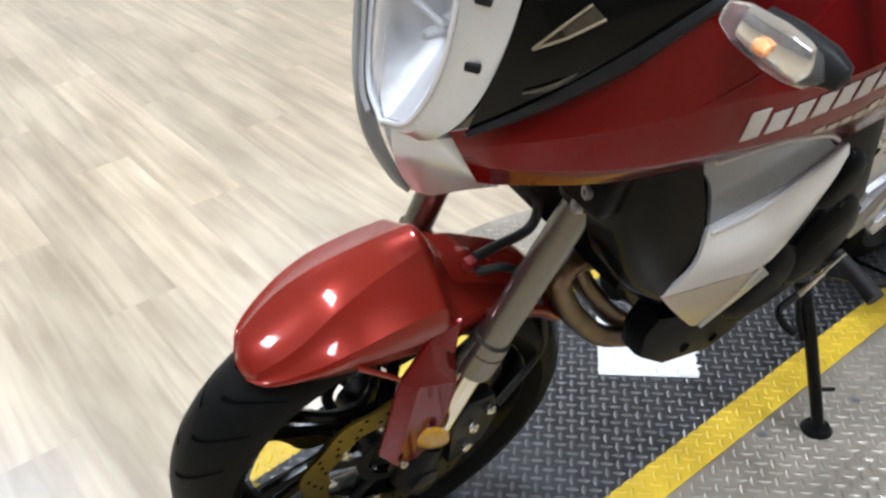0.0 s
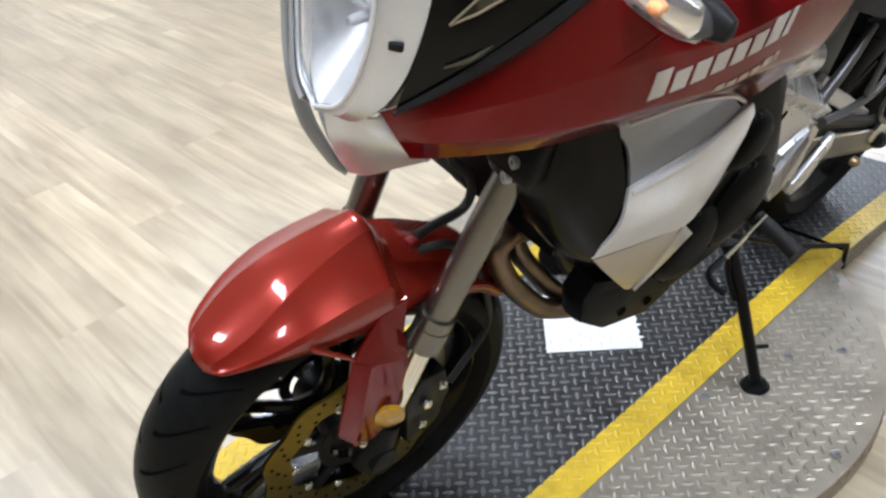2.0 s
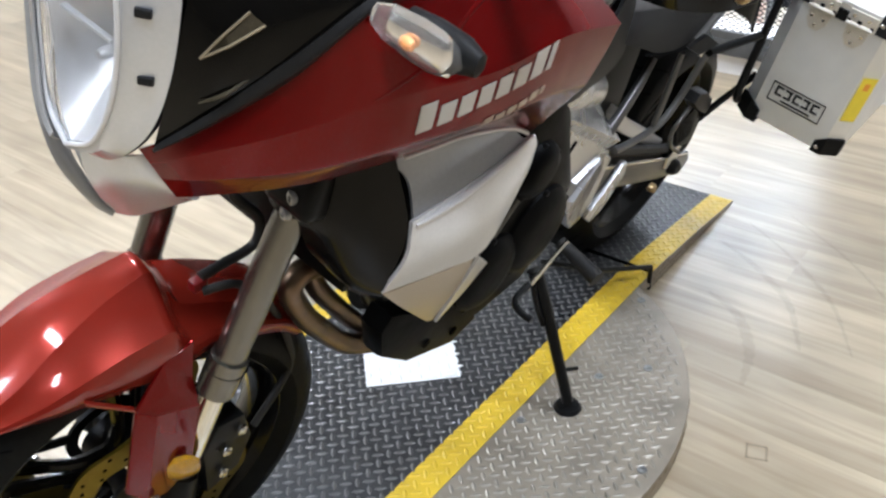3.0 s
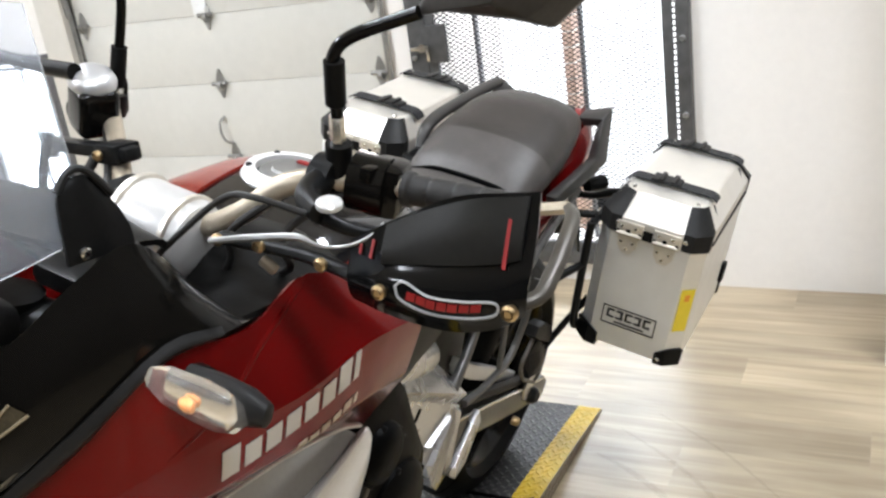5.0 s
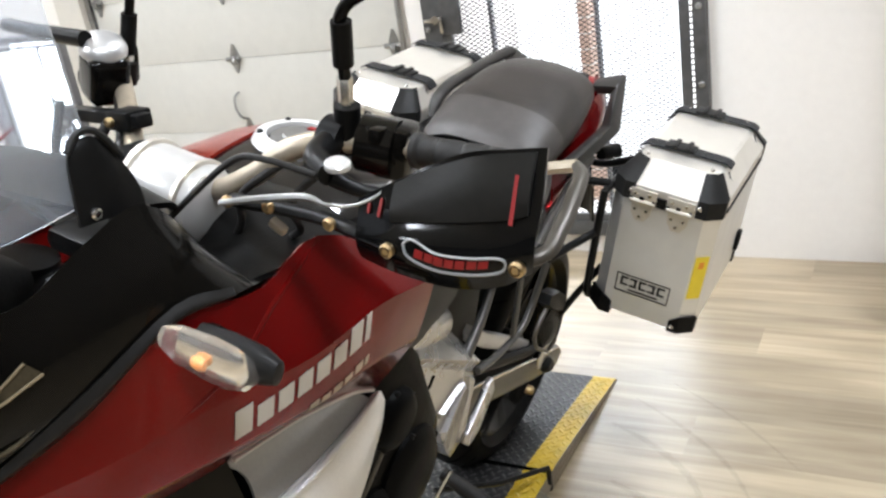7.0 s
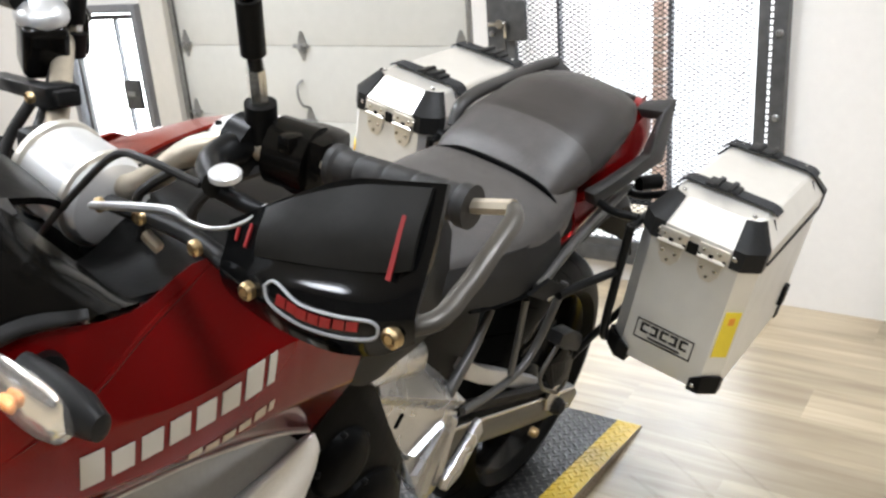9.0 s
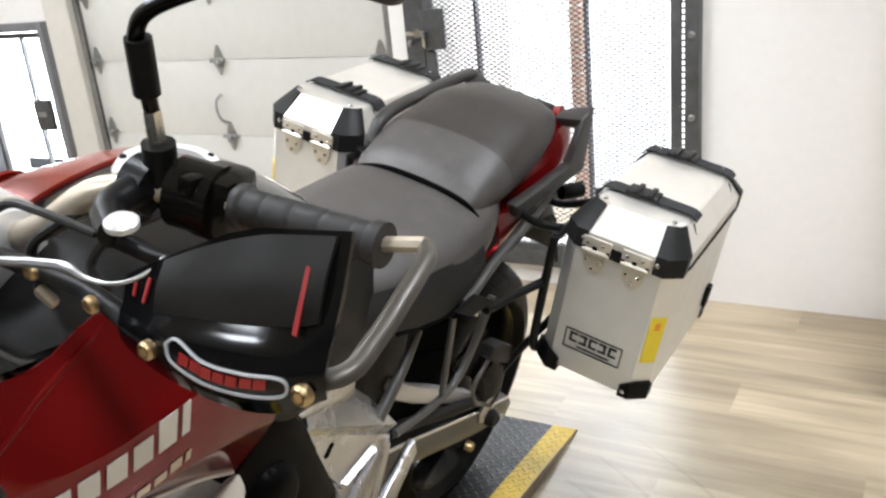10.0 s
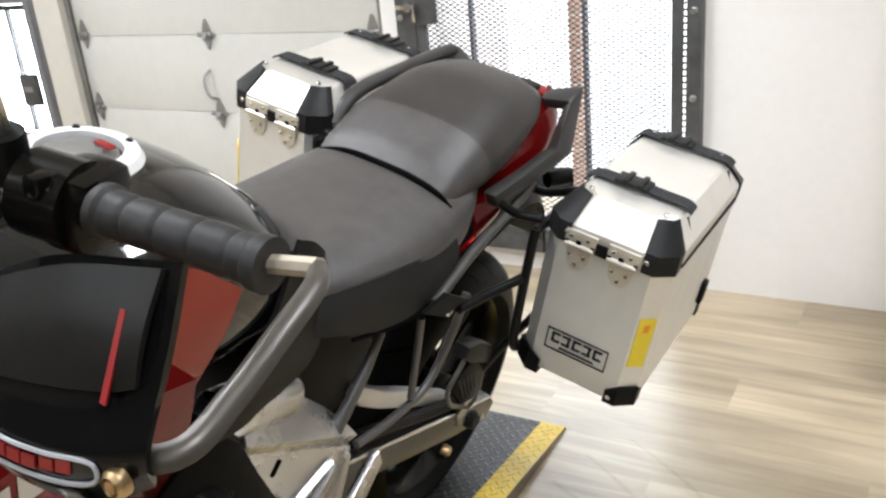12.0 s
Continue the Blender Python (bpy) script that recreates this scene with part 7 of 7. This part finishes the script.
part("guard_strip", tube([(0.151, 0.226, 1.145), (0.197, 0.224, 1.164), (0.243, 0.222, 1.181), (0.262, 0.222, 1.181), (0.278, 0.224, 1.183), (0.294, 0.226, 1.190), (0.307, 0.230, 1.200), (0.315, 0.236, 1.212)], [0.003, 0.0036, 0.0034, 0.0018, 0.0014, 0.0014, 0.0013, 0.0013], 8), M_ZINC, guard, "bright wire edge")
for s in (1, -1):
    dz = 0.0 if s > 0 else -0.03
    # mirror
    X = (lambda x, y, z: (x, y, z)) if s > 0 else (lambda x, y, z: (0.041 - x - 0.12 * max(0.0, 1.278 - z), 0.44 + 0.25 * (y - 0.311) + 0.34 * max(0.0, x - 0.209), z - 0.007))
    if s > 0:
        stalk, boot, nut, foot_ = [X(0.204, 0.336, 1.20), X(0.206, 0.33, 1.235), X(0.207, 0.316, 1.285), X(0.209, 0.311, 1.308), X(0.228, 0.309, 1.328), X(0.285, 0.312, 1.358)], [X(0.207, 0.322, 1.262), X(0.208, 0.313, 1.302)], [X(0.205, 0.333, 1.222), X(0.206, 0.326, 1.25)], [X(0.204, 0.34, 1.19), X(0.205, 0.334, 1.222)]
    else:
        stalk, boot, nut, foot_ = [(-0.184, 0.437, 1.14), (-0.18, 0.438, 1.18), (-0.176, 0.439, 1.21), (-0.171, 0.44, 1.262), (-0.178, 0.44, 1.276), (-0.199, 0.441, 1.306), (-0.206, 0.445, 1.318)], [(-0.181, 0.438, 1.162), (-0.176, 0.439, 1.21)], [(-0.182, 0.438, 1.15), (-0.181, 0.438, 1.164)], [(-0.185, 0.437, 1.125), (-0.182, 0.438, 1.152)]
    st = part("mirror", tube(stalk, 0.0058, 12), M_GLOSSBLACK, bike, "black bar mirror on a bent stalk")
    part("stalk_boot", tube(boot, 0.0095, 12), M_BLACK, st)
    part("stalk_nut", tube(nut, 0.0072, 6, smooth=False), M_STEEL, st)
    part("mirror_base", tube(foot_, 0.0125, 14), M_BLACK, st)
    if s < 0:
        part("mirror_housing", slab([(-0.268, 1.314), (-0.226, 1.314), (-0.201, 1.308), (-0.188, 1.318), (-0.190, 1.342), (-0.204, 1.362), (-0.214, 1.390), (-0.256, 1.384)], 0.428, 0.468, 0.005, "xz"), M_MIRROR, st, "dark grey angular mirror housing")
        part("mirror_glass", slab([(-0.266, 1.317), (-0.229, 1.317), (-0.212, 1.358), (-0.218, 1.387), (-0.254, 1.381)], 0.4255, 0.4275, 0, "xz"), M_REFLECT, st, "pale reflecting mirror glass", smooth=False)
        continue
    rimline = [(0.272, 1.350), (0.284, 1.376), (0.293, 1.405), (0.330, 1.428), (0.366, 1.443), (0.402, 1.440), (0.431, 1.426), (0.414, 1.395), (0.391, 1.366), (0.360, 1.366), (0.300, 1.360)]
    front_ = [(0.282, 1.354), (0.290, 1.378), (0.298, 1.402), (0.332, 1.424), (0.364, 1.438), (0.386, 1.430), (0.405, 1.415), (0.398, 1.395), (0.380, 1.374), (0.357, 1.372), (0.306, 1.364)]
    hs = bmesh.new()
    rings = [[X(x, 0.334, z + dz) for x, z in rimline], [X(x, 0.324, z + dz) for x, z in rimline], [X(x, 0.296 + 0.35 * abs(x - 0.362) ** 1.15, z + dz) for x, z in front_]]
    vs = ring_skin(hs, rings, caps=False)
    hs.faces.new(vs[0])
    a_, b_ = hs.verts.new(X(0.361, 0.284, 1.425 + dz)), hs.verts.new(X(0.358, 0.284, 1.382 + dz))
    f_ = vs[2]
    for loop_ in ((f_[4], f_[3], a_), (f_[3], f_[2], a_), (f_[2], f_[1], b_, a_), (f_[1], f_[0], b_), (f_[0], f_[10], b_), (f_[10], f_[9], b_), (f_[9], f_[8], b_), (f_[8], f_[7], b_), (f_[7], f_[6], a_, b_), (f_[6], f_[5], a_), (f_[5], f_[4], a_)):
        hs.faces.new(loop_)
    bmesh.ops.recalc_face_normals(hs, faces=hs.faces)
    bmesh.ops.bevel(hs, geom=hs.edges[:], offset=0.004, segments=3, profile=0.5, affect="EDGES", clamp_overlap=True)
    part("mirror_housing", hs, M_MIRROR, st, "dark grey angular mirror housing")
    gl = bmesh.new()
    ring_skin(gl, [[X(0.355 + (x - 0.355) * 0.93, yy, 1.4 + (z - 1.4) * 0.93 + dz) for x, z in rimline] for yy in (0.3345, 0.3365)])
    bmesh.ops.recalc_face_normals(gl, faces=gl.faces)
    part("mirror_glass", gl, M_REFLECT, st, smooth=False)

# ---- floor planks ----
PL, PW = 1.22, 0.178
plank_mesh = mesh_from("plank", box(PL, PW, 0.008, 0.0003, seg=1), M_PLANK, smooth=False)
far = bmesh.new()


def cut_plank(x0, x1, y):
    """A plank cut to length, added to the joined rest of the floor."""
    vs_ = [[far.verts.new((x, y + dy, z)) for x in (x0, x1)] for dy, z in ((-PW / 2, -0.008), (-PW / 2, 0), (PW / 2, 0), (PW / 2, -0.008))]
    for k in range(4):
        p, q = vs_[k], vs_[(k + 1) % 4]
        far.faces.new((p[0], p[1], q[1], q[0]))
    far.faces.new([v[0] for v in vs_])
    far.faces.new([v[1] for v in reversed(vs_)])


XW, XE = -5.89, 3.09
for r in range(-16, 34):
    y = -2.3 + r * PW
    off = (r * 0.437) % PL
    for c in range(-2, 9):
        x0 = max(XW, -4.9 + off + (c - 0.5) * PL)
        x1 = min(XE, -4.9 + off + (c + 0.5) * PL)
        if x1 - x0 < 0.02:
            continue
        if r >= 0 and c >= 0 and x1 - x0 > PL - 0.001:
            part("plank", plank_mesh, None, floor, m=pose((x0 + x1) / 2, y, -0.004))
        else:
            cut_plank(x0 + 0.0003, x1 - 0.0003, y)
bmesh.ops.recalc_face_normals(far, faces=far.faces)
tagged(part("far_planks", far, M_PLANK, floor, smooth=False), kind="stuff")
M_SCUFF = material("rubber_scuff", (0.05, 0.045, 0.04), 0.6, 0, 0.4, 30, alpha=0.1)
for line_, w in (([(0.24, 1.62), (0.36, 1.55), (0.48, 1.44), (0.56, 1.28)], 0.012), ([(0.27, 1.75), (0.42, 1.64), (0.56, 1.5), (0.66, 1.32)], 0.008), ([(0.31, 1.38), (0.40, 1.33), (0.47, 1.22), (0.5, 1.1)], 0.016), ([(0.35, 1.85), (0.55, 1.7), (0.72, 1.52)], 0.006)):
    run = glide([(x, y, 0.0008) for x, y in line_], 8)
    bm = bmesh.new()
    rows_ = []
    for i, q in enumerate(run):
        d = (run[min(i + 1, len(run) - 1)] - run[max(i - 1, 0)]).normalized()
        n_ = Vector((-d.y, d.x, 0)) * w * (0.35 + 0.65 * math.sin(math.pi * i / (len(run) - 1))) * (0.8 + 0.3 * math.sin(3.1 * i))
        rows_.append([q - n_, q + n_])
    ring_skin(bm, rows_, closed=False, caps=False)
    part("tyre_scuff", bm, M_SCUFF, floor, "faint dark tyre scuff on the planks")
part("square_mark", join(box(0.04, 0.004, 0.0008, 0, (0, 0.018, 0)), box(0.04, 0.004, 0.0008, 0, (0, -0.018, 0)), box(0.004, 0.04, 0.0008, 0, (0.018, 0, 0)), box(0.004, 0.04, 0.0008, 0, (-0.018, 0, 0))), M_SCUFF, floor, m=pose(0.595, 0.93, 0.0012, 0, 0, 20))
